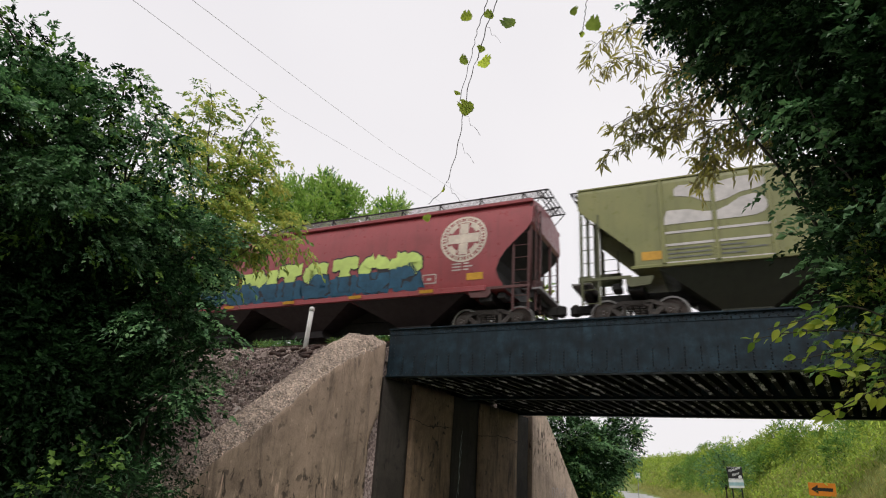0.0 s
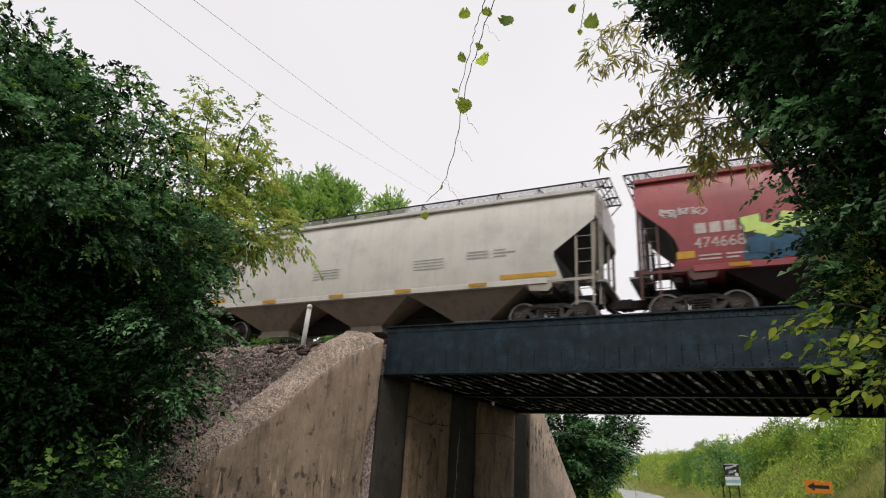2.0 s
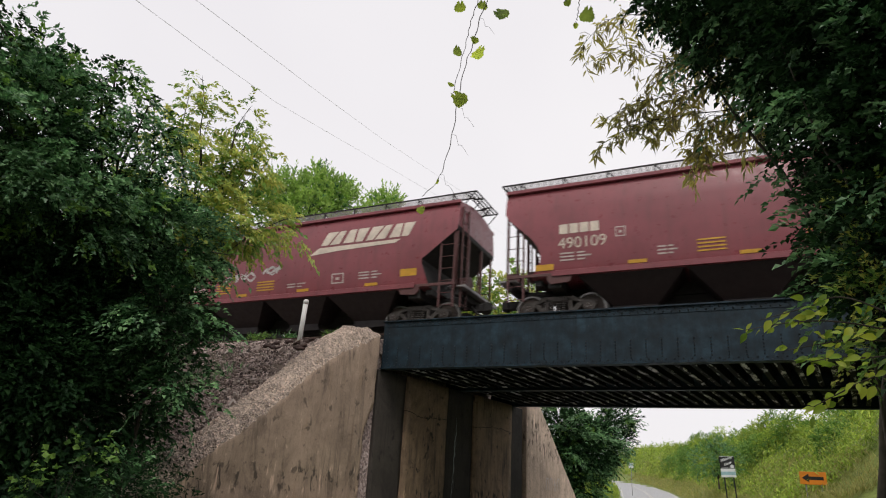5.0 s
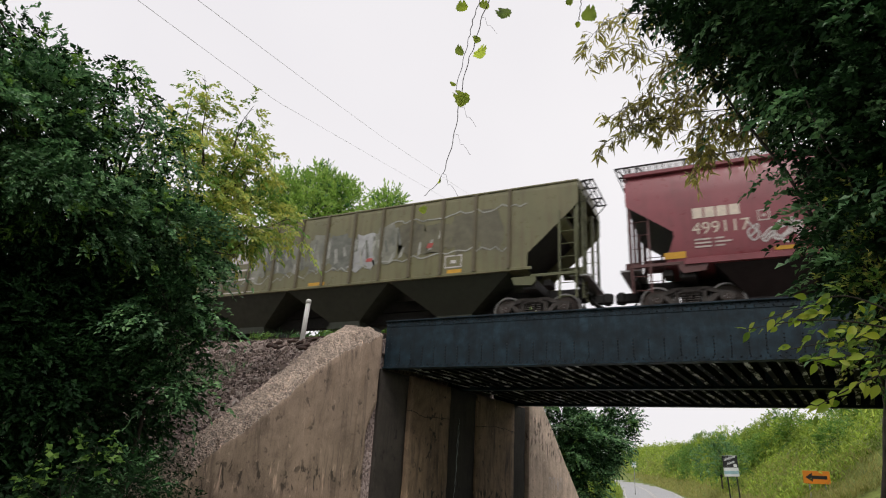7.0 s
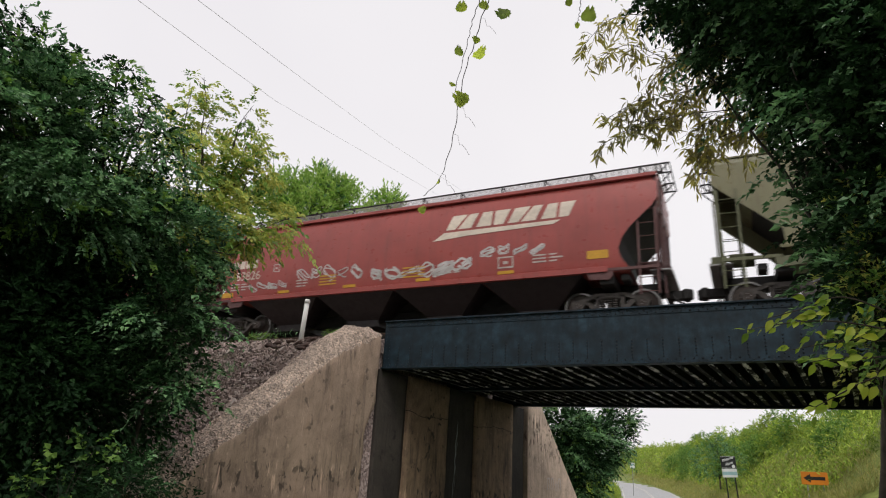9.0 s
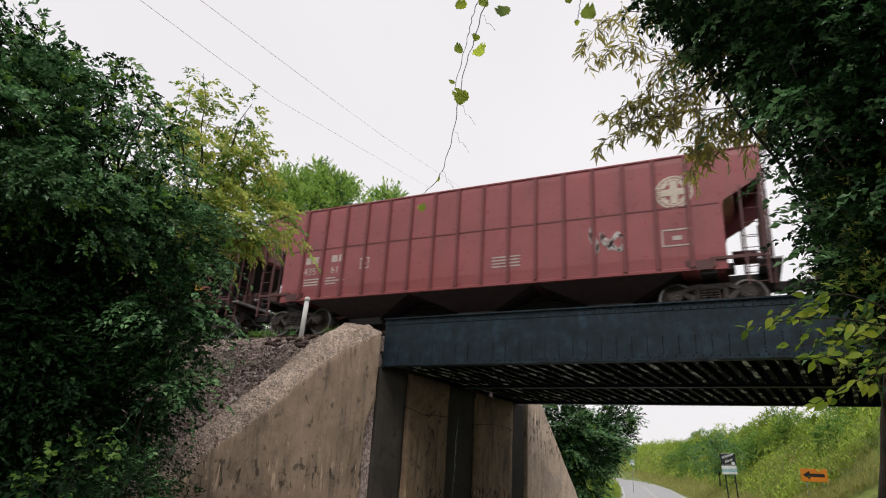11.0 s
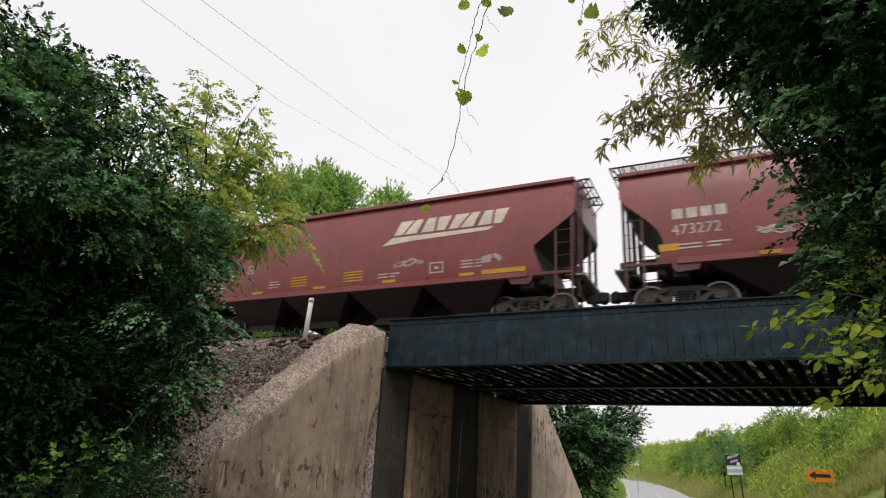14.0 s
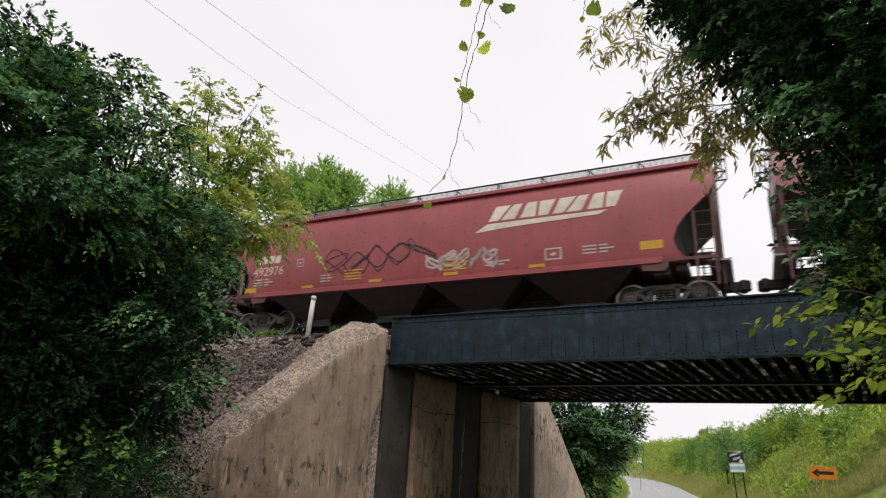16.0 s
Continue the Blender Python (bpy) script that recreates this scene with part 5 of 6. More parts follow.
    for k, (x, w) in enumerate(shapes):
        lo, hi = 2.05 + 0.12 * math.sin(k) + 0.03 * k, 3.35 + 0.16 * math.cos(2 * k) + 0.02 * k
        tone = (M_SILVER_DULL, M_SPRAYG, M_SILVER_DULL, M_SILVER_DULL, M_SPRAYG, M_CHROME, M_SILVER_DULL)[k] if k < 7 else M_OLIVE_DULL
        mark(car, L, fl, "graffiti_fill", [fat(x, w, lo, hi, 2 * k, 0.02, True)], tone, "", 0.010 + 0.0006 * k)
    mark(car, L, fl, "graffiti_outline", jagged(rng, l + 4.2, r - 2.2, 1.98, 0.006, 0.36, 52) + jagged(rng, l + 10.5, r - 1.6, 3.6, 0.003, 0.2, 24), M_SILVER_PALE, "", 0.018)
    mark(car, L, fl, "scribble", shards(rng, l + 4.5, l + 11.0, 2.2, 3.4, 26), M_SPRAYG, "", 0.020)
    mark(car, L, fl, "scribble", shards(rng, l + 4.5, l + 12.5, 2.1, 3.5, 22), M_SILVER_PALE, "", 0.022)
    mark(car, L, fl, "graffiti_spot", [bar(l + 9.6, l + 9.85, 2.3, 2.42, 0.4), bar(l + 11.9, l + 12.1, 2.55, 2.72, 0.4)], M_REDSPOT, "", 0.024)
    mark(car, L, fl, "stencil", frame_mark(r - 4.3, 1.80, 0.6, 0.42), M_SPRAYW)
    mark(car, L, fl, "placard", [bar(r - 4.2, r - 3.7, 1.62, 1.74), bar(l + 7.3, l + 8.0, 1.62, 1.74)], M_YELLOW)
    car, L, fl, l, r = add_car(-93.5, -110.2, "crimson", "sunburnt red hopper car with white tags sprayed low on its side", "arc", 0, True, 4)
    company(car, L, fl, l, r, "483826", r - 6.6, r - 2.6)
    mark(car, L, fl, "scribble", scrawl(rng, l + 4.4, l + 7.2, 1.65, 2.4, 5, 0.075) + scrawl(rng, l + 7.4, r - 5.6, 1.55, 2.1, 6, 0.085) + scrawl(rng, r - 5.3, r - 3.2, 1.9, 2.45, 4, 0.07) + scrawl(rng, l + 2.2, l + 4.0, 1.55, 1.95, 4, 0.05), M_SPRAYW)
    car, L, fl, l, r = add_car(-111.5, -128.15, "wine", "tall dusty wine-red ribbed hopper car with pale stencils", "tall", 18, False, 3, 0.36)
    mark(car, L, fl, "owner_mark", [bar(l + 2.0 + 0.30 * k + (0.5 if k > 1 else 0), l + 2.24 + 0.30 * k + (0.5 if k > 1 else 0), 2.35, 2.6) for k in range(4)], M_PALE)
    digits("435", l + 1.95, 1.95, 0.36, M_PALE, L, fl, car)
    digits("61", l + 3.1, 1.95, 0.36, M_PALE, L, fl, car)
    mark(car, L, fl, "stencil", lines_block(l + 2.0, 1.55, 3, 1.7) + lines_block(l + 9.1, 1.6, 4, 0.9, 0.1, 0.04, False) + frame_mark(l + 4.3, 2.0, 0.35, 0.4) + frame_mark(r - 2.6, 1.75, 0.8, 0.5), M_PALE)
    mark(car, L, fl, "scribble", scrawl(rng, r - 4.6, r - 3.6, 1.6, 2.6, 3, 0.12), M_SPRAYW)
    mark(car, L, fl, "round_badge", ring_cross(r - 2.2, 3.35, 0.5), M_CREAM)
    car, L, fl, l, r = add_car(-129.45, -146.4, "oxide", "dusty dark red hopper car with a round cream badge", "arc", 0, True, 3)
    mark(car, L, fl, "round_badge", ring_cross(r - 2.35, 2.98, 0.80), M_TAN)
    mark(car, L, fl, "owner_mark", [bar(l + 1.4 + 0.36 * k, l + 1.68 + 0.36 * k, 2.50, 2.80) for k in range(4)], M_PALE)
    digits("473272", l + 1.35, 2.05, 0.42, M_PALE, L, fl, car)
    mark(car, L, fl, "stencil", lines_block(l + 1.5, 1.65, 2, 1.3) + lines_block(r - 3.6, 1.75, 3, 1.0) + frame_mark(r - 4.9, 1.70, 0.55, 0.36) + frame_mark(l + 4.6, 2.5, 0.3, 0.34) + lines_block(l + 9.0, 1.6, 2, 0.5), M_PALE)
    mark(car, L, fl, "scribble", scrawl(rng, l + 3.4, l + 4.9, 1.8, 2.1, 4, 0.04), M_PALE)
    mark(car, L, fl, "placard", [bar(l + 1.0, l + 1.5, 1.62, 1.82), bar(r - 2.1, r - 1.5, 1.72, 1.98)], M_YELLOW)
    tapes(L, fl, car, (3.4, 6.6, 9.8, 12.6))
    car, L, fl, l, r = add_car(-147.7, -163.35, "oxide", "clean maroon hopper car with cream company mark and flat roof", "straight", 0, False, 4, 0.15)
    company(car, L, fl, l, r, "495136", r - 6.2, r - 2.35, True)
    mark(car, L, fl, "scribble", scrawl(rng, r - 6.0, r - 4.9, 1.9, 2.2, 3, 0.04) + scrawl(rng, r - 2.9, r - 2.2, 1.75, 2.1, 2, 0.06), M_PALE)
    car, L, fl, l, r = add_car(-164.8, -182.0, "red", "faded red hopper car with black and grey tags", "arc", 0, True, 4)
    company(car, L, fl, l, r, "492976", r - 6.6, r - 2.7)
    mark(car, L, fl, "scribble", scrawl(rng, l + 4.6, l + 8.8, 1.75, 2.85, 5, 0.06), M_OUTLINE)
    mark(car, L, fl, "scribble", scrawl(rng, l + 8.6, l + 11.0, 1.55, 2.35, 5, 0.08), M_PALE)
    add_car(-183.35, -199.8, "grey", "dusty pale grey hopper car half hidden by leaves", "straight", 0, True, 3)


def emblem(car, L, fl, x, mat):
    """A white interlocked emblem as plain blocks over two stripes."""
    upper = [(0.36, 3.58, 3.80), (0.5, 3.56, 3.90), (0.8, 3.50, 3.88), (1.1, 3.34, 3.84), (1.4, 3.26, 3.84), (1.7, 3.32, 3.89), (2.0, 3.46, 3.93), (2.4, 3.52, 3.93), (2.62, 3.58, 3.86), (2.72, 3.66, 3.76)]
    lower = [(0.0, 2.74, 2.78), (0.14, 2.74, 3.16), (0.7, 2.74, 3.14), (1.05, 2.74, 3.03), (1.4, 2.74, 3.0), (1.7, 2.74, 3.12), (2.0, 2.74, 3.32), (2.35, 2.76, 3.38), (2.55, 2.84, 3.28), (2.64, 2.96, 3.12)]
    polys = [[(x + a, p), (x + b, q), (x + b, w), (x + a, u)] for row in (upper, lower) for (a, p, u), (b, q, w) in zip(row, row[1:])]
    polys += [
             bar(x, x + 2.75, 2.46, 2.53), bar(x, x + 2.75, 2.10, 2.17), bar(x, x + 2.75, 1.58, 1.65)]
    flat_mark("emblem", polys, L, fl, mat, car, 0.012)
    flat_mark("stencil", lines_block(x + 0.1, 1.74, 3, 2.4, 0.12), L, fl, M_SPRAYG, car, 0.012)


def company(car, L, fl, l, r, number, a, b, wide_tag=False, dx=0.0):
    mark(car, L, fl, "company_mark", swoosh(a - 0.35, b + 0.2, 3.06, 0.50), M_CREAM, "cream slanted block lettering over an underline")
    mark(car, L, fl, "owner_mark", [bar(l + dx + 1.35 + 0.30 * k, l + dx + 1.60 + 0.30 * k, 2.50, 2.80) for k in range(4)], M_CREAM)
    digits(number, l + dx + 1.3, 2.05, 0.47, M_CREAM, L, fl, car)
    mark(car, L, fl, "stencil", lines_block(l + dx + 1.35, 1.68, 3, 0.9) + lines_block(l + 4.4, 1.62, 3, 0.5) + frame_mark(l + 3.3, 2.25, 0.28, 0.30, 0.03) + lines_block(r - 3.6, 1.7, 3, 0.9) + frame_mark(r - 4.7, 1.62, 0.5, 0.36, 0.045) + lines_block(r - 6.6, 1.62, 2, 0.8), M_PALE)
    mark(car, L, fl, "stencil", lines_block(l + 5.4, 1.60, 4, 0.7, 0.1, 0.045, False) + lines_block(r - 8.0, 1.60, 4, 0.8, 0.1, 0.045, False), M_YELLOW, "yellow stencilled lines")
    mark(car, L, fl, "placard", [bar(l + 0.95, l + 1.5, 1.44, 1.62), bar(r - 2.9, r - 1.5, 1.44, 1.58) if wide_tag else bar(r - 2.0, r - 1.4, 1.66, 1.90)], M_YELLOW)
    tapes(L, fl, car, (3.6, 6.4, 9.2, 12.0), 1.44)


build_train()


# ---- trees, bushes, weeds ----
def crown_points(blobs, dens, count, length, rng, sag, up=0.35, clump=0.0):
    """Sprays on the shell of each blob. clump: size of the leafy pads, with dark gaps between them, into which they gather."""
    C, A = [], []
    for x, y, z, r in blobs:
        n = max(6, int(dens * 12.6 * r * r))
        d = unit(rng.normal(size=(n, 3)))
        wob = np.array([1 + 0.22 * noise.noise((float(q[0]) * 2.1 + x, float(q[1]) * 2.1 + y, float(q[2]) * 2.1)) for q in d])[:, None]
        if clump:
            pads = max(4, int(5.0 * r * r / clump / clump * 0.55))
            pd = unit(rng.normal(size=(pads, 3)))
            near = np.argmax(d @ pd.T + rng.normal(size=(n, pads)) * 0.02, axis=1)
            pc = pd[near] * r * rng.uniform(0.72, 1.05, pads)[near][:, None]
            off = rng.normal(size=(n, 3)) * clump * np.array([0.42, 0.42, 0.17])
            off[:, 2] -= 0.45 * (off[:, 0] ** 2 + off[:, 1] ** 2) / clump
            C.append(np.array([x, y, z]) + pc * wob + off)
            A.append(unit(pd[near] * 0.9 + off / clump * 0.8 + np.array([0, 0, up * 0.5]) + rng.normal(size=(n, 3)) * 0.25))
        else:
            rad = r * rng.uniform(0.45, 1.0, (n, 1)) ** 0.6
            C.append(np.array([x, y, z]) + d * rad * wob)
            A.append(unit(d + np.array([0, 0, up]) + rng.normal(size=(n, 3)) * 0.45))
    return sprays(np.concatenate(C), np.concatenate(A), count, length, rng, sag)


def limb(bm, a, b, r0, r1, rng, bend=0.12, steps=6, sides=6):
    a, b = Vector(a), Vector(b)
    L = (b - a).length
    pts, off = [], Vector((0, 0, 0))
    for k in range(steps + 1):
        t = k / steps
        pts.append(a.lerp(b, t) + Vector((0, 0, 0.10 * L * math.sin(math.pi * t))) + off)
        off += Vector(rng.normal(size=3).tolist()) * (bend * L / steps * 0.5)
    tube(bm, pts, [r0 + (r1 - r0) * k / steps for k in range(steps + 1)], sides)
    return pts[-1]


def tree(label, base, fork, blobs, mats, size, dens, count=11, length=0.4, width=0.5, sag=0.35, r=0.14, seed=1, name="tree", category="tree", droop=0.2, stems=1, bark=M_BARK, clump=0.0):
    rng = np.random.default_rng(seed)
    t = thing(name, label, category)
    bm = bmesh.new()
    base, fork = Vector(base), Vector(fork)
    for s in range(stems):
        o = Vector((rng.uniform(-0.4, 0.4), rng.uniform(-0.4, 0.4), 0)) * (s > 0)
        limb(bm, base + o, fork + o * 2, r * (1 if s == 0 else 0.7), r * 0.6, rng, 0.08, 7, 8)
    part("trunk", bm, bark, t)
    for x, y, z, br in blobs:
        bm = bmesh.new()
        tip = limb(bm, fork, (x, y, z), r * 0.45, r * 0.12, rng, 0.16)
        for k in range(4):
            d = Vector(unit(rng.normal(size=3)).tolist())
            limb(bm, tip, tip + d * br * 0.85, r * 0.12, r * 0.03, rng, 0.2, 4, 4)
        part("limb", bm, M_TWIG, t)
    groups = mats if isinstance(mats, list) else [(mats, 1.0)]
    for m, share in groups:
        # shade-coloured leaves fill the gaps between the pads
        P, A = crown_points(blobs, dens * share, count, length, rng, sag, 0.35, 0.0 if m is M_LEAF_SHADE and clump else clump)
        part_mesh("crown", leaves_mesh("crown", P, A, size, m, width, 0.25, droop, rng), t)
    return t


LEFT_CROWN = [(-10.34, 4.55, 7.55, 0.65), (-9.78, 4.58, 6.18, 1.1), (-9.92, 5.42, 7.1, 0.65), (-9.45, 5.42, 5.85, 0.9), (-9.45, 5.44, 5.1, 0.9), (-8.74, 6.68, 5.16, 0.8), (-10.34, 4.3, 5.93, 1.1), (-10.44, 4.06, 6.95, 0.8), (-10.05, 5.05, 7.6, 0.35), (-9.34, 6.36, 7.3, 0.4), (-9.55, 5.95, 7.5, 0.36), (-9.02, 6.64, 6.85, 0.34), (-9.02, 6.62, 5.95, 0.34), (-9.83, 3.96, 7.95, 0.14), (-9.9, 4.31, 7.85, 0.18), (-9.95, 4.6, 7.75, 0.2), (-9.55, 5.84, 8.2, 0.12), (-9.62, 5.7, 7.9, 0.18), (-9.94, 5.17, 7.98, 0.14), (-9.43, 6.23, 7.82, 0.14), (-8.38, 7.73, 5.07, 0.12), (-9.1, 6.45, 5.6, 0.5)]
# low part of the left tree, split off to carry shade in its leaves
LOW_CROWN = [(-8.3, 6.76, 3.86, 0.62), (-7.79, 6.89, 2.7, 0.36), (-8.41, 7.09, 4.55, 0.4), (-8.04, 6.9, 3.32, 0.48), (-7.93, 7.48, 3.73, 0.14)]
HOLLOW = [(-10.4, 7.2, 4.2, 1.3), (-10.9, 6.2, 3.6, 1.5), (-10.2, 6.6, 2.4, 1.2), (-9.6, 7.4, 2.6, 0.9), (-11.3, 5.3, 3.6, 1.7), (-12.0, 6.5, 5.6, 1.8), (-11.5, 8.0, 5.0, 1.2), (-10.20, 5.53, 4.20, 1.00), (-9.78, 6.05, 3.75, 0.90), (-9.61, 5.35, 3.05, 0.90), (-9.20, 6.38, 3.25, 0.70), (-9.12, 5.79, 2.54, 0.70)]
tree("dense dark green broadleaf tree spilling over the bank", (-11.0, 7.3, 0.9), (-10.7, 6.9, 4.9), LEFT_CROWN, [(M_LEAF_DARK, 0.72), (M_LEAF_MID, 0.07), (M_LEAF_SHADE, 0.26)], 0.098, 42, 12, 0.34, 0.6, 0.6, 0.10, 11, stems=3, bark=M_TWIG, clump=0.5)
# added filling; the hollow's shade is put into its leaf colour
tree("dark-leaved filling for the shaded hollow under the crown", (-10.6, 6.6, 0.6), (-10.6, 6.6, 2.0), HOLLOW, M_LEAF_SHADE, 0.11, 40, 11, 0.45, 0.55, 0.4, 0.08, 17, "bush", "bush")
tree("low crown of the left tree, leaves darkened for shade", (-9.2, 7.4, 0.8), (-8.9, 7.2, 2.4), LOW_CROWN, [(M_LEAF_DARK, 0.30), (M_LEAF_SHADE, 0.62)], 0.092, 46, 12, 0.32, 0.6, 0.6, 0.05, 18, "bush", "bush", bark=M_TWIG, clump=0.42)
YELLOW_CROWN = [(-12.1, 9.6, 7.25, 0.80), (-12.0, 9.5, 6.4, 0.75), (-12.08, 9.72, 9.75, 0.50), (-11.41, 10.49, 9.55, 0.36), (-12.20, 9.57, 8.19, 0.85), (-11.53, 10.36, 8.10, 0.80), (-10.90, 10.78, 7.61, 0.70), (-10.75, 10.46, 6.95, 0.50), (-11.21, 9.97, 6.90, 0.70), (-10.30, 11.20, 7.36, 0.40), (-12.46, 9.38, 9.55, 0.45), (-12.25, 9.62, 10.95, 0.18), (-12.20, 9.66, 10.45, 0.28), (-11.55, 10.46, 10.70, 0.17), (-11.52, 10.46, 10.15, 0.22), (-11.20, 10.80, 10.20, 0.16), (-10.95, 10.90, 9.60, 0.20), (-10.80, 11.00, 9.05, 0.24), (-11.10, 10.75, 8.75, 0.36), (-11.73, 10.13, 9.00, 0.62)]
tree("slender yellow-green boxelder tree on the embankment", (-12.2, 9.8, 1.6), (-11.9, 10.0, 5.2), YELLOW_CROWN, [(M_LEAF_YELLOW, 0.8), (M_LEAF_MID, 0.2)], 0.15, 23, 9, 0.36, 0.5, 0.35, 0.07, 12, droop=0.6, clump=0.5)
FAR_CROWN = [(-27.23, 29.30, 18.7, 1.30), (-25.71, 30.65, 19.3, 1.20), (-24.51, 31.61, 19.4, 1.10), (-25.35, 30.95, 20.9, 0.50), (-23.45, 32.40, 18.9, 0.90), (-26.60, 29.85, 19.9, 0.70), (-25.0, 31.2, 20.4, 0.60), (-24.0, 32.0, 20.0, 0.6), (-25.5, 31.0, 17.5, 2.2), (-28.2, 28.6, 18.0, 1.1)]
tree("tall bright green maple behind the railway", (-25.6, 31.2, 1.0), (-25.6, 31.0, 15.0), FAR_CROWN, [(M_LEAF_FAR, 0.88), (M_LEAF_DARK, 0.12)], 0.27, 12, 8, 0.75, 0.55, -0.1, 0.3, 13, droop=-0.4)
tree("tall bright green maple behind the railway", (-23.6, 37.2, 1.0), (-23.6, 37.1, 17.0), [(-23.50, 37.17, 21.45, 0.65), (-22.98, 37.52, 21.35, 0.55), (-24.01, 36.84, 20.9, 0.65), (-23.5, 37.2, 19.5, 1.4)], [(M_LEAF_FAR, 0.88), (M_LEAF_DARK, 0.12)], 0.27, 12, 8, 0.75, 0.55, -0.1, 0.3, 14, droop=-0.4)
RIGHT_CROWN = [(-0.03, 7.00, 7.61, 0.48), (-0.56, 6.98, 7.63, 0.20), (0.47, 6.98, 6.77, 0.58), (1.12, 6.71, 6.41, 0.90), (1.61, 6.40, 6.17, 1.00), (0.84, 6.95, 5.89, 0.28), (1.39, 6.66, 5.30, 0.70), (1.27, 6.88, 4.88, 0.30), (1.61, 6.61, 4.23, 0.60), (1.46, 6.87, 4.25, 0.20), (1.55, 6.62, 3.63, 0.50), (0.35, 7.19, 7.55, 0.60), (2.09, 6.26, 5.03, 1.30), (1.87, 6.33, 3.81, 1.20), (0.38, 6.49, 7.63, 1.00), (1.42, 6.14, 7.05, 1.20), (0.96, 6.83, 6.20, 0.46), (1.43, 6.65, 4.58, 0.40)]
# its dark silhouette is put into the leaf colours, mostly M_LEAF_SHADE
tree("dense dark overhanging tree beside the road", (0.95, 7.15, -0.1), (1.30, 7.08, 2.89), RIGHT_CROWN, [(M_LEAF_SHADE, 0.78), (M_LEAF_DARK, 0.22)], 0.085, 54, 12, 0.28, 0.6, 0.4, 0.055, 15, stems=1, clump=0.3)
tree("small pale green sapling under the dark tree", (1.35, 6.2, -0.1), (1.22, 6.05, 2.0), [(1.06, 6.31, 3.84, 0.18), (1.02, 6.32, 3.44, 0.16), (1.05, 5.90, 3.10, 0.29), (1.21, 5.96, 3.54, 0.26), (0.99, 5.92, 2.73, 0.26), (1.14, 6.00, 4.12, 0.20)], [(M_LEAF_MID, 0.6), (M_LEAF_YELLOW, 0.4)], 0.058, 44, 10, 0.24, 0.5, 0.4, 0.02, 16, "sapling", "sapling")
# brush behind the railway
rng = np.random.default_rng(3)
for k, (x, y, top) in enumerate(((-12.6, 31, 13.2), (-16.5, 32, 14.0), (-20.5, 31, 12.4), (-25, 32, 13), (-30, 31, 13), (-36, 32, 13.5), (-43, 31, 14), (-51, 32, 14))):
    g = ground_z(x, y)
    bl = [(x + o + rng.uniform(-0.7, 0.7), y + rng.uniform(-0.8, 0.8), z, rng.uniform(1.4, 1.9)) for z in np.arange(g + 1.2, top - 1.2, 1.9) for o in (-1.4, 1.4)]
    tree("leafy green roadside brush behind the railway", (x, y, g - 0.2), (x, y, g + 1.5), bl, [(M_LEAF_YELLOW if k < 2 else M_LEAF_DARK, 0.6), (M_LEAF_MID, 0.4)], 0.30, 5, 8, 0.7, 0.6, 0.3, 0.12, 30 + k, "bush", "bush")
# shade on these bushes put in as a large share of M_LEAF_SHADE
tree("green bushes beyond the far wing wall, leaves darkened for shade", (-8.6, 37.0, 0.5), (-8.5, 37.0, 1.8), [(-9.27, 35.82, 4.03, 1.60), (-8.1, 37.1, 3.86, 1.45), (-7.26, 39.34, 4.69, 1.20), (-7.06, 39.37, 5.68, 0.70), (-9.6, 35.5, 2.8, 1.3), (-6.27, 39.51, 5.38, 0.45), (-10.5, 36.5, 4.5, 2.0), (-8.8, 37.0, 3.0, 1.4), (-8.0, 38.4, 3.6, 1.3), (-8.4, 36.3, 1.7, 1.1), (-9.2, 35.4, 1.5, 0.9)], [(M_LEAF_SHADE, 0.55), (M_LEAF_DARK, 0.4), (M_LEAF_MID, 0.05)], 0.17, 24, 10, 0.55, 0.5, 0.35, 0.08, 50, "bush", "bush", clump=0.55)
tree("round dark bush on the grassy hillside", (-2.4, 60.0, 1.8), (-2.4, 60.0, 2.6), [(-3.15, 59.92, 4.0, 1.4), (-2.18, 59.96, 4.7, 1.1), (-2.56, 59.95, 5.6, 0.55), (-1.64, 59.98, 3.9, 1.2)], [(M_LEAF_DARK, 0.5), (M_LEAF_MID, 0.5)], 0.22, 8, 8, 0.6, 0.45, 0.2, 0.08, 51, "bush", "bush")
# shade at the bank's foot put into mostly dark leaf shares
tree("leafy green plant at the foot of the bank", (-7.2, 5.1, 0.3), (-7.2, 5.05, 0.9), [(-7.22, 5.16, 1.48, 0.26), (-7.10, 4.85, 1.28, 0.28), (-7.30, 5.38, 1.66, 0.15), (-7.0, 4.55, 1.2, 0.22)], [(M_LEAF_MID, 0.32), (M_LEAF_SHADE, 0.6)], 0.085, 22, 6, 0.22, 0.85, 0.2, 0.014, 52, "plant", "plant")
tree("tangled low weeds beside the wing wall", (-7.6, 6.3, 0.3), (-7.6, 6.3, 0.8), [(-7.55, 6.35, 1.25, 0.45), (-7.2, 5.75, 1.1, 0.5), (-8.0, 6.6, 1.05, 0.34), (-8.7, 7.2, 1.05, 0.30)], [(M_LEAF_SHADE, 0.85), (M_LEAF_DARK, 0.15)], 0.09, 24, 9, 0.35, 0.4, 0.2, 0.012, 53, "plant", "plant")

for x, row in ((-13.9, ((-0.32, 0.16), (0.05, 0.20), (0.36, 0.15))), (-11.25, ((0.0, 0.15), (0.2, 0.12)))):
    tree("low mossy green weeds beside the ballast", (x, 15.2, 5.25), (x, 15.2, 5.32), [(x + o, 15.2, 5.38, br) for o, br in row], M_LEAF_MID, 0.05, 150, 6, 0.12, 0.5, 0.2, 0.008, 54, "plant", "plant")


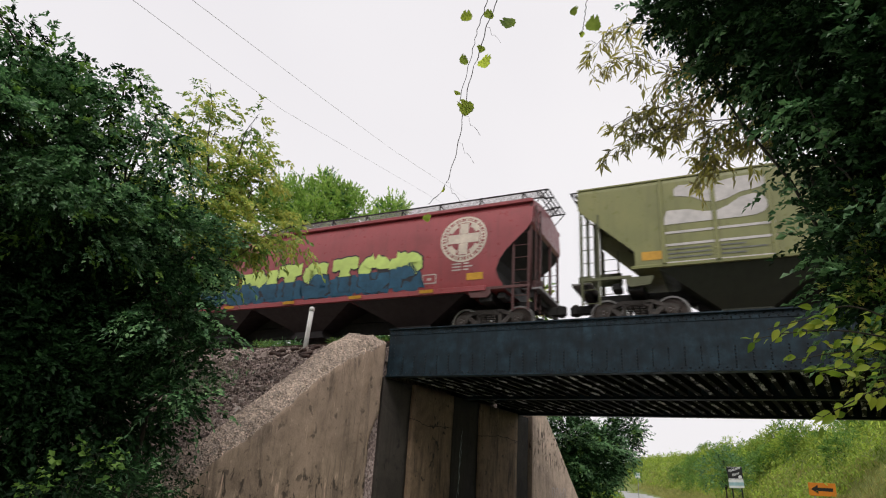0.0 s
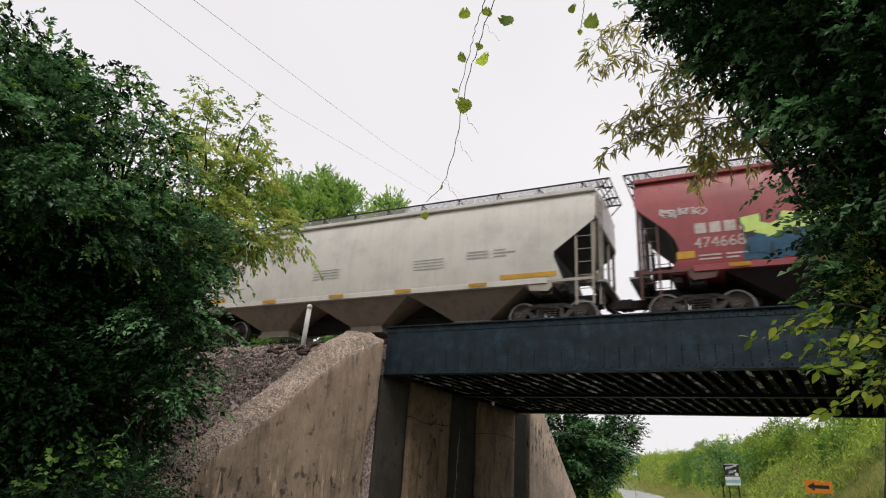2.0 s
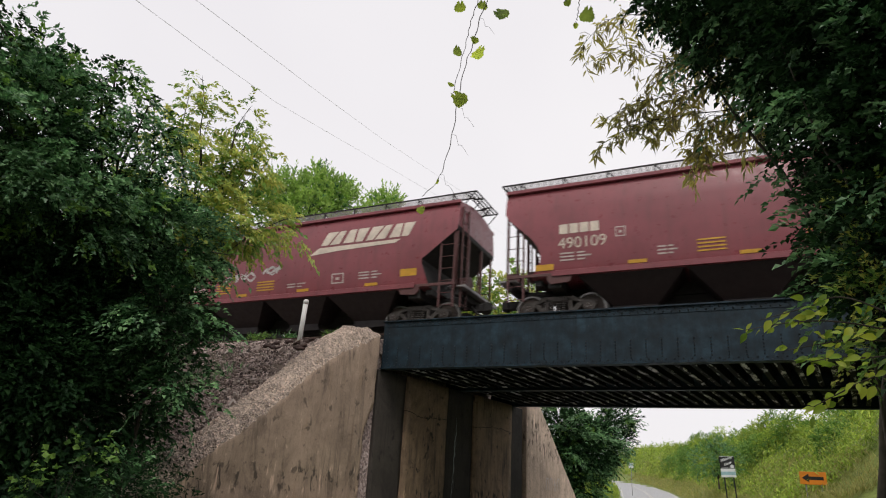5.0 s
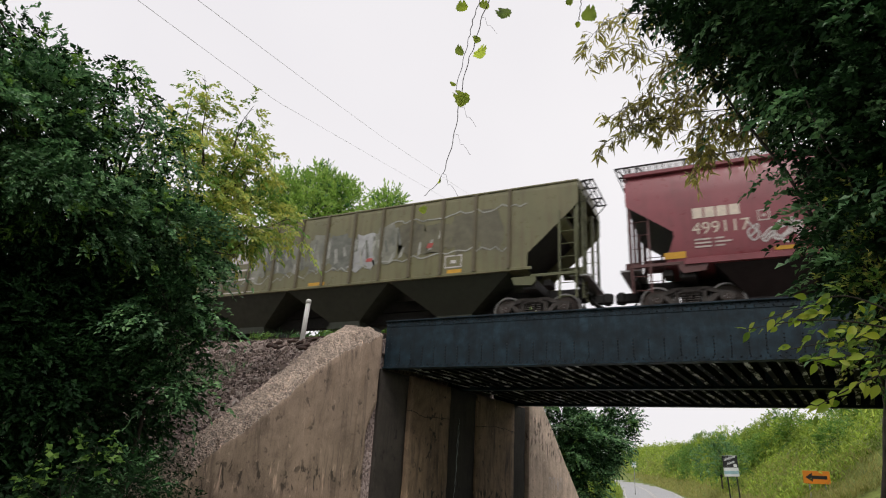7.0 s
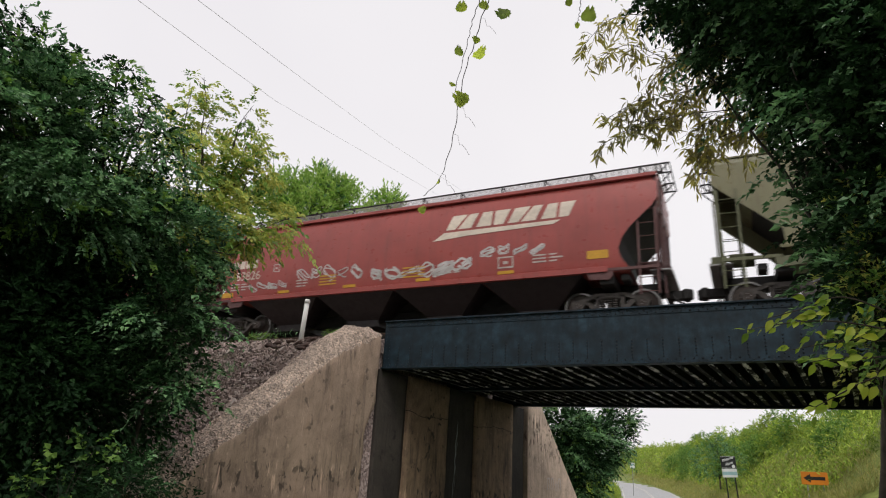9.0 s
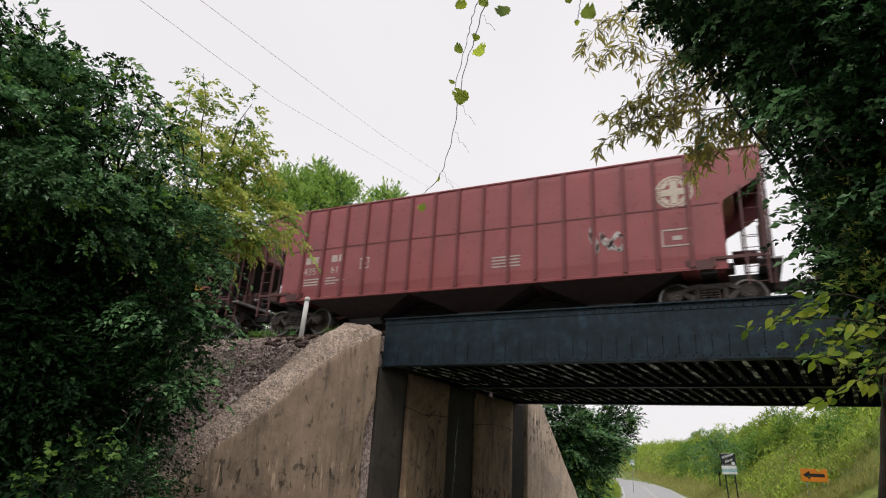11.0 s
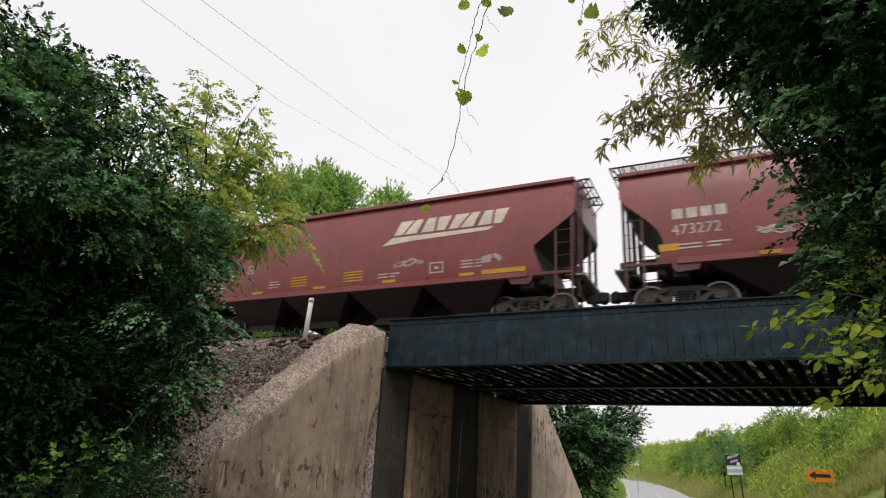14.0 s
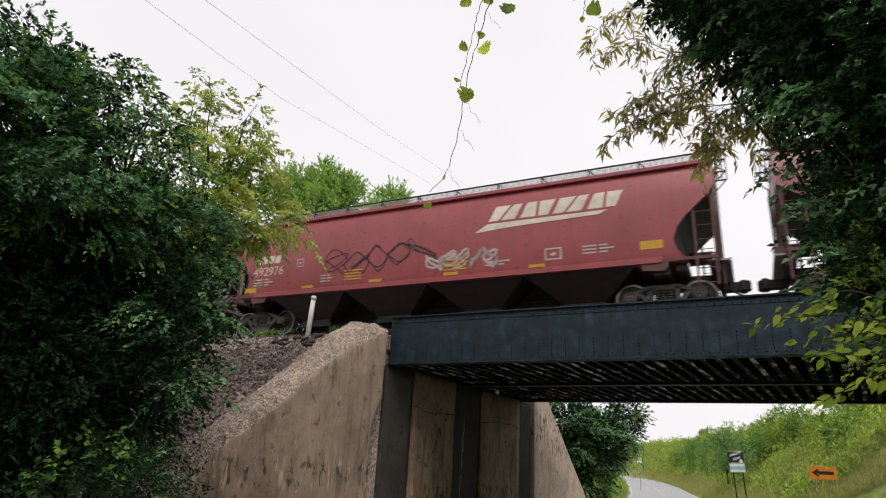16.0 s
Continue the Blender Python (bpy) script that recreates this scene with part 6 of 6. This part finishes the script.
# ---- hanging olive branches ----
WILLOW = [
    [(0.54, 7.28, 7.47), (-0.49, 7.43, 7.84), (-1.20, 7.51, 8.02), (-1.68, 7.57, 7.64)],
    [(0.43, 7.29, 6.97), (-0.40, 7.44, 7.05), (-0.98, 7.54, 7.52), (-1.60, 7.58, 7.38)],
    [(0.57, 7.28, 6.58), (-0.30, 7.44, 6.50), (-0.96, 7.54, 6.52), (-1.34, 7.63, 6.42)],
    [(0.63, 7.27, 5.99), (-0.26, 7.45, 6.15), (-0.90, 7.55, 6.20), (-1.39, 7.62, 6.03)],
    [(0.63, 7.27, 5.99), (0.14, 7.45, 6.05), (-0.15, 7.60, 5.86), (-0.27, 7.75, 5.42)],
    [(0.55, 7.28, 6.93), (-0.18, 7.45, 7.08), (-0.64, 7.57, 6.83), (-0.84, 7.70, 6.32)],
    [(0.65, 7.27, 5.67), (0.30, 7.44, 5.80), (0.00, 7.60, 5.78), (-0.12, 7.75, 5.52)],
    [(0.57, 7.28, 6.58), (-0.02, 7.45, 6.51), (-0.46, 7.59, 6.35), (-0.64, 7.72, 6.03)],
]


def curve_points(ctrl, n):
    c = [Vector(q) for q in ctrl]
    out = []
    for k in range(n + 1):
        t = k / n * (len(c) - 1)
        i = min(int(t), len(c) - 2)
        f = t - i
        p0, p1, p2, p3 = c[max(i - 1, 0)], c[i], c[i + 1], c[min(i + 2, len(c) - 1)]
        out.append(0.5 * ((2 * p1) + (p2 - p0) * f + (2 * p0 - 5 * p1 + 4 * p2 - p3) * f * f + (3 * p1 - p0 - 3 * p2 + p3) * f ** 3))
    return out


def build_willow():
    rng = np.random.default_rng(21)
    t = thing("willow_tree", "willow branches with drooping olive and grey-green leaves", "tree")
    bm = bmesh.new()
    limb(bm, (2.4, 7.6, -0.1), (1.9, 7.5, 4.4), 0.13, 0.06, rng, 0.08, 7, 8)
    limb(bm, (1.9, 7.5, 4.4), (1.75, 7.3, 6.4), 0.06, 0.03, rng, 0.05, 5, 6)
    part("trunk", bm, M_BARK, t)
    P, A = [], []
    for ctrl in WILLOW:
        pts = curve_points([(1.75, 7.3, 6.4), (1.2, 7.28, 6.4 + 0.6 * (ctrl[0][2] - 6.4))] + ctrl, 40)
        bm = bmesh.new()
        tube(bm, pts, [0.012 - 0.0098 * k / 40 for k in range(41)], 5)
        tips = []
        for k in range(14, 41):
            for s in range(2 if k < 36 else 1):
                a = pts[k]
                d = Vector((rng.normal() * 0.5 - 0.25, rng.normal() * 0.5, rng.uniform(-0.75, 0.15))).normalized()
                L = rng.uniform(0.14, 0.42) * (1.0 if k < 34 else 0.6)
                q = [a, a + d * L * 0.5 + Vector((0, 0, 0.02)), a + d * L + Vector((0, 0, -0.25 * L))]
                tube(bm, q, [0.004, 0.003, 0.0015], 3)
                for j in range(6):
                    f = (j + 1) / 6
                    P.append(tuple(a.lerp(q[2], f)))
                    A.append((d.x * 0.5 + rng.normal() * 0.5, d.y * 0.5 + rng.normal() * 0.5, -0.45 + rng.normal() * 0.35))
        part("branch", bm, M_TWIG, t)
    P, A = np.array(P), unit(np.array(A))
    part_mesh("foliage", leaves_mesh("foliage", P, A, 0.165, M_LEAF_WILLOW, 0.26, 0.3, 0.25, rng), t)


build_willow()


# ---- the bright-leaved twigs close by ----
BRIGHT = [
    [(0.95, 3.6, 2.30), (0.55, 3.56, 2.42), (0.31, 3.59, 2.45), (0.05, 3.60, 2.42)],
    [(0.95, 3.6, 2.30), (0.55, 3.56, 2.55), (0.35, 3.58, 2.52), (0.13, 3.60, 2.47)],
    [(0.95, 3.6, 2.30), (0.56, 3.56, 2.34), (0.40, 3.58, 2.33), (0.22, 3.59, 2.30)],
    [(0.95, 3.6, 2.30), (0.57, 3.55, 2.15), (0.43, 3.57, 2.08), (0.32, 3.59, 2.02)],
    [(0.95, 3.6, 2.30), (0.59, 3.55, 2.25), (0.46, 3.57, 2.26), (0.33, 3.59, 2.24)],
]


def oval_leaf(bm, base, way, length, width, rng, curl=0.12):
    """A pointed oval leaf with a folded midrib."""
    w = Vector(way).normalized()
    s = w.cross(Vector((rng.normal() * 0.5, rng.normal() * 0.3 - 0.9, 0.6 + rng.normal() * 0.4))).normalized()
    u = s.cross(w)
    mid, lft, rgt = [], [], []
    for k in range(7):
        t = k / 6
        h = width / 2 * math.sin(math.pi * min(1, t ** 0.8)) * (1 - 0.25 * t)
        c = Vector(base) + w * length * t - u * curl * length * t * t
        mid.append(bm.verts.new(c))
        if 0 < k < 6:
            lft.append(bm.verts.new(c + s * h + u * h * 0.3))
            rgt.append(bm.verts.new(c - s * h + u * h * 0.3))
    for row in (lft, rgt):
        bm.faces.new((mid[0], mid[1], row[0]))
        for k in range(4):
            bm.faces.new((mid[k + 1], mid[k + 2], row[k + 1], row[k]))
        bm.faces.new((mid[5], mid[6], row[4]))
    for f in bm.faces:
        f.smooth = True


def build_bright():
    rng = np.random.default_rng(23)
    t = thing("shrub", "shrub with bright yellow-green oval leaves on thin twigs", "shrub")
    bm = bmesh.new()
    limb(bm, (1.25, 3.7, -0.05), (0.95, 3.6, 2.30), 0.03, 0.014, rng, 0.06, 8, 6)
    part("stem", bm, M_TWIG, t)
    for ctrl in BRIGHT:
        pts = curve_points(ctrl, 24)
        bm = bmesh.new()
        tube(bm, pts, [0.006 - 0.004 * k / 24 for k in range(25)], 5)
        part("twig", bm, M_TWIG, t)
        for k in range(6, 25):
            dens = 1 if k > 14 else 2
            for s in range(dens):
                if rng.random() < 0.25 and k < 22:
                    continue
                d = (pts[k] - pts[k - 1]).normalized()
                way = d * 0.8 + Vector((rng.normal() * 0.35, rng.normal() * 0.45, rng.normal() * 0.45 - 0.25))
                bm = bmesh.new()
                L = rng.uniform(0.042, 0.082)
                off = Vector((rng.normal(), rng.normal(), rng.normal())) * 0.02 * dens
                oval_leaf(bm, pts[k] + off, way, L, L * 0.56, rng)
                part("leaf", bm, M_LEAF_BRIGHT, t)


build_bright()


# ---- hanging vine ----
def lobed_leaf(bm, c, r, rng, tilt):
    m = Matrix.Translation(c) @ tilt
    outline = []
    n = 30
    for k in range(n):
        a = 2 * math.pi * k / n + math.pi / 2
        f = 0.80 + 0.14 * math.cos(3 * (a - math.pi / 2)) + (0.07 if k % 2 else -0.03)
        if k == 0:
            f = 0.45
        outline.append((r * f * math.cos(a), r * f * math.sin(a) * 1.08))
    mid = bm.verts.new(m @ Vector((0, r * 0.1, 0.006)))
    ring = [bm.verts.new(m @ Vector((x, z, 0.22 * abs(x) + rng.normal() * r * 0.05 - 0.3 * max(0, -z)))) for x, z in outline]
    for k in range(n):
        f = bm.faces.new((mid, ring[k], ring[(k + 1) % n]))
        f.smooth = True


def build_vine():
    rng = np.random.default_rng(25)
    t = thing("vine", "thin wild grape vine hanging with lobed green leaves", "vine")
    stems = [[(-0.905, 2.222, 4.60), (-0.911, 2.220, 4.066), (-0.916, 2.218, 3.848), (-0.957, 2.201, 3.690), (-0.986, 2.188, 3.521), (-1.013, 2.176, 3.406), (-1.036, 2.165, 3.218), (-1.050, 2.158, 3.038), (-1.076, 2.145, 2.879), (-1.102, 2.132, 2.788), (-1.154, 2.104, 2.716)],
             [(-0.93, 2.21, 4.60), (-0.959, 2.200, 4.065), (-0.962, 2.199, 3.847), (-0.996, 2.183, 3.671), (-1.017, 2.174, 3.520), (-1.060, 2.153, 3.240)],
             [(-0.48, 2.35, 4.60), (-0.497, 2.348, 3.956), (-0.515, 2.344, 3.716), (-0.529, 2.341, 3.624)]]
    for k, s in enumerate(stems):
        bm = bmesh.new()
        pts = curve_points(s, 60)
        pts = [p + Vector((0.0035 * math.sin(i * 1.3 + k), 0, 0.002 * math.sin(i * 2.1))) for i, p in enumerate(pts)]
        tube(bm, pts, [0.0027 - 0.0013 * i / 60 for i in range(61)], 5)
        part("stem", bm, M_TWIG, t)
    bm = bmesh.new()
    for a in ((-1.03, 2.165, 3.17), (-1.05, 2.158, 3.03), (-1.09, 2.14, 2.83), (-0.96, 2.2, 3.68)):
        pts = [Vector(a) + Vector((0.012 * k + 0.006 * math.sin(k * 1.4), 0, -0.018 * k + 0.010 * math.sin(k * 1.9))) for k in range(8)]
        tube(bm, pts, 0.0008, 3)
    tagged(part("tendril", bm, M_TWIG, t), kind="stuff")
    for x, y, z, r in ((-1.05, 2.16, 3.745, 0.030), (-0.95, 2.20, 3.755, 0.026), (-0.87, 2.24, 3.71, 0.040), (-1.052, 2.16, 3.485, 0.026), (-0.963, 2.20, 3.478, 0.038), (-0.98, 2.19, 3.55, 0.022), (-1.072, 2.15, 3.295, 0.017), (-1.025, 2.15, 3.205, 0.040), (-1.098, 2.13, 2.79, 0.013), (-1.155, 2.11, 2.655, 0.019), (-0.56, 2.33, 3.755, 0.024), (-0.475, 2.35, 3.668, 0.037), (-0.53, 2.34, 3.615, 0.014)):
        bm = bmesh.new()
        tilt = Euler((radians(90 + rng.normal() * 22), radians(rng.normal() * 25), radians(25 + rng.normal() * 30))).to_matrix().to_4x4()
        lobed_leaf(bm, (x, y, z), r * 1.12, rng, tilt)
        part("leaf", bm, M_VINE, t)
    # the leafy limb overhead from which it hangs
    rg = np.random.default_rng(26)
    bm = bmesh.new()
    limb(bm, (1.42, 6.14, 6.6), (-0.9, 2.2, 4.62), 0.05, 0.012, rg, 0.05, 8, 6)
    part("limb", bm, M_TWIG, t)


M_VINE = leaf_material("grape_vine_leaves", [(0.50, 0.66, 0.08), (0.62, 0.74, 0.11), (0.30, 0.44, 0.09), (0.55, 0.68, 0.10)], 0.5, 0.85, 0.6, 1.15, 14, single=True)
build_vine()

bm = bmesh.new()
tube(bm, curve_points([(0.73, 6.05, 5.94), (0.83, 6.04, 5.23), (0.94, 6.03, 4.63), (1.06, 6.05, 4.32), (1.07, 6.2, 3.4), (1.1, 6.6, 2.2), (1.1, 6.9, -0.1)], 30), [0.006 + 0.012 * k / 30 for k in range(31)], 6)
tagged(new("dead_stem", mesh_of("dead_stem", bm, M_BARK)), "thin pale bare stem leaning among dark leaves", "stem")


# ---- grass and weeds ----
def build_weeds():
    rng = np.random.default_rng(41)
    for name, label, mat, n, ylo, yhi, dlo, dhi, size, width, tall in (
            ("hillside_weeds", "bright green weeds and saplings covering the hillside", M_WEED, 52000, 36, 190, 5.4, 34, 0.27, 0.30, 1.9),
            ("verge_grass", "dry yellow-green grass along the road verge", M_WEED_DRY, 22000, 33, 150, 3.3, 9.5, 0.30, 0.10, 0.5),
            ("left_verge_grass", "green grass along the curving road edge", M_WEED, 16000, 30, 150, -9.5, -3.4, 0.30, 0.10, 0.8)):
        P, A = [], []
        for i in range(n):
            u = rng.random()
            y = ylo + (yhi - ylo) * u ** 1.6
            d = rng.uniform(dlo, dhi)
            x = road_x(y) + d
            if name == "left_verge_grass" and y < 33 and x < -7.3:
                continue
            g = ground_z(x, y)
            clump = max(0.0, 0.42 + 0.75 * noise.noise((x * 0.55, y * 0.33, 5.0)) + 0.5 * noise.noise((x * 1.6, y * 1.1, 8.0)))
            h = tall * rng.random() ** 1.3 * (0.12 + 1.25 * clump)
            for k in range(2):
                P.append((x + rng.normal() * 0.12, y + rng.normal() * 0.12, g + h * (0.5 + 0.5 * k)))
                A.append((rng.normal() * 0.7, rng.normal() * 0.7, 0.8 if tall > 1 else 1.4))
        P = np.array(P)
        s = size * (0.75 + P[:, 1] / 130)
        tagged(new(name, leaves_mesh(name, P, unit(np.array(A)), s, mat, width, 0.2, 0.0, rng)), label, "weeds" if "weed" in name else "grass", kind="stuff")
    for k in range(26):
        y = 40 + 3.4 * k + rng.uniform(-2, 2)
        x = road_x(y) + rng.uniform(6.5, 14.5)
        if abs(x - 2.7) < 2.0 and y < 46:
            continue
        g = ground_z(x, y)
        r = rng.uniform(0.5, 1.1) * (0.8 + y / 160)
        tree("rounded green shrub among the hillside weeds", (x, y, g - 0.1), (x, y, g + 0.3), [(x, y, g + r * 0.7, r), (x + r * 0.8, y, g + r * 0.5, r * 0.7), (x - r * 0.7, y + 0.3, g + r * 0.6, r * 0.75)], M_LEAF_MID if k % 3 else M_WEED, 0.24, 9, 7, 0.45, 0.4, 0.1, 0.03, 140 + k, "shrub", "shrub")
    # young trees along the crest
    for k in range(16):
        y = 44 + 5.2 * k + rng.uniform(-2, 2)
        x = road_x(y) + rng.uniform(9.5, 15)
        g = ground_z(x, y)
        h = rng.uniform(0.9, 2.0) + y * 0.006
        tree("young green sapling on the hillside", (x, y, g - 0.1), (x, y, g + h * 0.5), [(x, y, g + h * 0.6, h * 0.38), (x + 0.2, y, g + h, h * 0.22), (x - 0.3, y, g + h * 0.35, h * 0.4)], M_WEED if k % 3 else M_LEAF_MID, 0.26, 9, 7, 0.5, 0.4, 0.1, 0.03, 60 + k, "sapling", "sapling")
    # tufts along the edge of the track bed and low weeds on the slope
    P, A = [], []
    for i in range(5200):
        edge = rng.random() < 0.04
        if edge:
            x, y = rng.uniform(-19, -10.6), rng.uniform(15.0, 15.6)
            if noise.noise((x * 0.9, 0.0, 2.0)) < 0.0:
                continue
        else:
            x, y = rng.uniform(-19, -12.0) + rng.normal() * 0.3, rng.uniform(8.4, 13.5)
            if noise.noise((x * 0.5, y * 0.5, 7.0)) < 0.12 + 0.10 * (x + 14):
                continue
        z = max(ground_z(x, y), 5.45 if edge else -9)
        P.append((x, y, z))
        A.append((rng.normal() * 0.5, rng.normal() * 0.5, 1.0))
    tagged(new("embankment_weeds", leaves_mesh("embankment_weeds", np.array(P), unit(np.array(A)), 0.22, M_LEAF_DARK, 0.12, 0.2, 0.0, rng)), "thin dark weeds on the stone embankment", "weeds", kind="stuff")
    # undergrowth at the foot of the bank
    P, A = [], []
    for i in range(26000):
        x, y = rng.uniform(-15, -7.1), rng.uniform(1.0, 9.2)
        if x > -9.2 and y > 8.0:
            continue
        z = ground_z(x, y) + rng.random() ** 1.6 * (0.9 if x < -8 else 0.4)
        P.append((x, y, z))
        A.append((rng.normal(), rng.normal(), 0.7))
    # shade-coloured leaves again, to darken the foot of the bank
    tagged(new("undergrowth", leaves_mesh("undergrowth", np.array(P), unit(np.array(A)), 0.10, M_LEAF_SHADE, 0.4, 0.2, 0.0, rng)), "undergrowth at the foot of the bank, leaves darkened for shade", "undergrowth", kind="stuff")


build_weeds()


# ---- old ties thrown beside the track ----
M_ROTTEN = plain("rotten_red_brown_timber", (0.06, 0.035, 0.028), 0.95, 0, 0.5, 9, 0.5)


tie_rng = random.Random(9)
for k in range(16):
    x, y = -13.0 + 2.5 * tie_rng.random(), 14.25 + 0.7 * tie_rng.random()
    z, a, L = ground_z(x, y) + 0.05, tie_rng.uniform(-40, 40), tie_rng.uniform(0.14, 0.42)
    bm = bmesh.new()
    box(bm, -L / 2, -0.07, -0.05, L / 2, 0.07, 0.05, 0.02)
    for v in bm.verts:
        v.co += Vector((noise.noise(v.co * 9), noise.noise(v.co * 7 + Vector((3, 0, 0))), noise.noise(v.co * 8))) * 0.03
    o = tagged(new("broken_tie", mesh_of("broken_tie", bm, M_ROTTEN)), "splintered dark timber tie lying on the stones", "timber", "broken ties")
    o.matrix_basis = pose(x, y, z, 30, tie_rng.uniform(-15, 15), a)


# ---- signs ----
M_ORANGE = plain("orange_reflective_sign", (0.75, 0.24, 0.012), 0.5, 0, 0.06, 3, 0.03)
M_SIGNBLACK = plain("black_sign_panel", (0.012, 0.013, 0.013), 0.5)
M_SIGNWHITE = plain("white_sign_panel", (0.72, 0.74, 0.74), 0.5, 0, 0.05, 3, 0.03)
M_SIGNTEAL = plain("pale_teal_sign_stripe", (0.33, 0.52, 0.55), 0.5)
M_GALV = plain("galvanised_sign_post", (0.35, 0.35, 0.34), 0.5, 0.6)


def flat_poly(bm, pts, y):
    bm.faces.new([bm.verts.new((x, y, z)) for x, z in pts])


def build_signs():
    x, y = 2.73, 35.9
    s = thing("arrow_sign", "orange road sign with a black arrow on two posts", "road sign", m=pose(x, y, 2.46, 0, 0, -4))
    bm = bmesh.new()
    box(bm, -0.56, -0.012, -0.29, 0.56, 0.012, 0.29, 0.008)
    part("panel", bm, M_ORANGE, s)
    bm = bmesh.new()
    flat_poly(bm, [(-0.47, 0.0), (-0.17, 0.2), (-0.17, 0.075), (0.44, 0.075), (0.44, -0.075), (-0.17, -0.075), (-0.17, -0.2)], -0.017)
    part("arrow", bm, M_SIGNBLACK, s)
    g = ground_z(x, y) - 2.46
    for dx in (-0.33, 0.33):
        bm = bmesh.new()
        box(bm, dx - 0.03, 0.013, g - 0.3, dx + 0.03, 0.06, 0.2, 0.006)
        part("post", bm, M_GALV, s)
    x, y = -1.21, 44.98
    s = thing("welcome_sign", "black and white road sign with a pale teal stripe", "road sign", m=pose(x, y, 3.11, 0, -2.6, 2))
    bm = bmesh.new()
    box(bm, -0.44, -0.02, -0.10, 0.44, 0.02, 0.64, 0.01)
    part("upper_panel", bm, M_SIGNBLACK, s)
    bm = bmesh.new()
    box(bm, -0.43, -0.02, -0.62, 0.43, 0.02, -0.11, 0.01)
    part("lower_panel", bm, M_SIGNWHITE, s)
    bm = bmesh.new()
    flat_poly(bm, [(-0.42, -0.48), (0.42, -0.48), (0.42, -0.28), (-0.42, -0.28)], -0.025)
    part("stripe", bm, M_SIGNTEAL, s)
    bm = bmesh.new()
    flat_poly(bm, [(0.27 + 0.11 * math.cos(k * 0.6283), 0.03 + 0.11 * math.sin(k * 0.6283)) for k in range(10)], -0.025)
    part("emblem", bm, M_SIGNWHITE, s)
    for zz in (0.605, -0.075):
        bm = bmesh.new()
        flat_poly(bm, [(-0.42, zz), (0.42, zz), (0.42, zz + 0.02), (-0.42, zz + 0.02)], -0.026)
        part("border", bm, M_SIGNWHITE, s)
    for text, x0, z0, size in (("Welcome", -0.38, 0.28, 0.24), ("Home", -0.20, 0.05, 0.24)):
        cu = bpy.data.curves.new("writing", "FONT")
        cu.body, cu.size, cu.shear, cu.offset = text, size, 0.4, 0.006
        tmp = bpy.data.objects.new("writing", cu)
        me = bpy.data.meshes.new_from_object(tmp)
        bpy.data.objects.remove(tmp)
        for v in me.vertices:
            v.co = (x0 + 0.72 * v.co.x, -0.027, z0 + v.co.y + 0.25 * v.co.x)
        me.materials.append(M_SIGNWHITE)
        part_mesh("writing", me, s)
    g = ground_z(x, y) - 3.11
    for dx in (-0.27, 0.27):
        bm = bmesh.new()
        box(bm, dx - 0.04, 0.021, g - 0.3, dx + 0.04, 0.09, 0.3, 0.008)
        part("post", bm, M_SIGNBLACK, s)
    x, y = -11.76, 74.07
    s = thing("small_sign", "small white roadside sign on one post", "road sign", m=pose(x, y, 3.82))
    bm = bmesh.new()
    box(bm, -0.25, -0.012, -0.31, 0.25, 0.012, 0.31, 0.01)
    part("panel", bm, M_SIGNWHITE, s)
    bm = bmesh.new()
    flat_poly(bm, [(-0.12, -0.05), (0.12, -0.05), (0.12, 0.12), (-0.12, 0.12)], -0.017)
    part("writing_bar", bm, M_SIGNTEAL, s)
    bm = bmesh.new()
    box(bm, -0.03, 0.013, ground_z(x, y) - 3.82 - 0.3, 0.03, 0.06, 0.2)
    part("post", bm, M_GALV, s)


build_signs()


# ---- overhead cables ----
for a, b, c in (((-30.43, 17.3, 27.2), (-42.17, 42.68, 38.23), (-51.7, 97.09, 54.08)), ((-28.81, 19.88, 28.89), (-43.8, 66.94, 47.32), (-48.83, 98.57, 56.44))):
    a, b, c = Vector(a), Vector(b), Vector(c)
    bm = bmesh.new()
    tube(bm, [a + (a - b) * 0.8, a, (a + b) / 2 - Vector((0, 0, 0.1)), b, (b + c) / 2, c, c + (c - b) * 1.5], 0.016, 5)
    tagged(new("power_cable", mesh_of("power_cable", bm, M_WIRE)), "thin grey overhead power cable", "cable", "overhead cables")


# ---- unseen trees added around the viewer to block sky light ----
rng = np.random.default_rng(77)
for k, (x, y, top) in enumerate(((-8.9, -5.2, 9.5), (-16.5, 0.5, 9), (-12, -3.8, 10), (-9.2, -9, 10.5), (-9.3, -1.6, 7.8), (4.5, 1.0, 8.5), (5.5, 6.0, 9), (6, -5, 10), (1, -11, 11), (-14, -10, 11), (11, -1, 10), (-21, 6, 10), (-19, -3, 11))):
    g = ground_z(x, y)
    bl = [(x + rng.uniform(-1.2, 1.2), y + rng.uniform(-1.2, 1.2), z, rng.uniform(1.6, 2.3)) for z in np.arange(g + 1.6, top, 1.6)]
    tree("unseen leafy tree added to block sky light", (x, y, g - 0.2), (x, y, g + 2.2), bl, M_LEAF_DARK, 0.30, 4, 9, 0.7, 0.6, 0.35, 0.16, 90 + k, "tree", "tree")


# ---- movement ----
def run(t):
    """Metres run by the train at t seconds."""
    return 10.12 * t + 0.010 * t * t


def motions():
    steps = [k / FPS for k in range(16 * FPS + 1)]
    for car, x, wheels in TRAIN:
        walk(car, [(0.5 * k, pose(x + run(0.5 * k), YT, RAIL)) for k in range(33)])
        for wheel, wx in wheels:
            walk(wheel, [(t, pose(wx, 0, 0.457, 0, math.degrees(run(t) / 0.457), 0)) for t in steps])


motions()
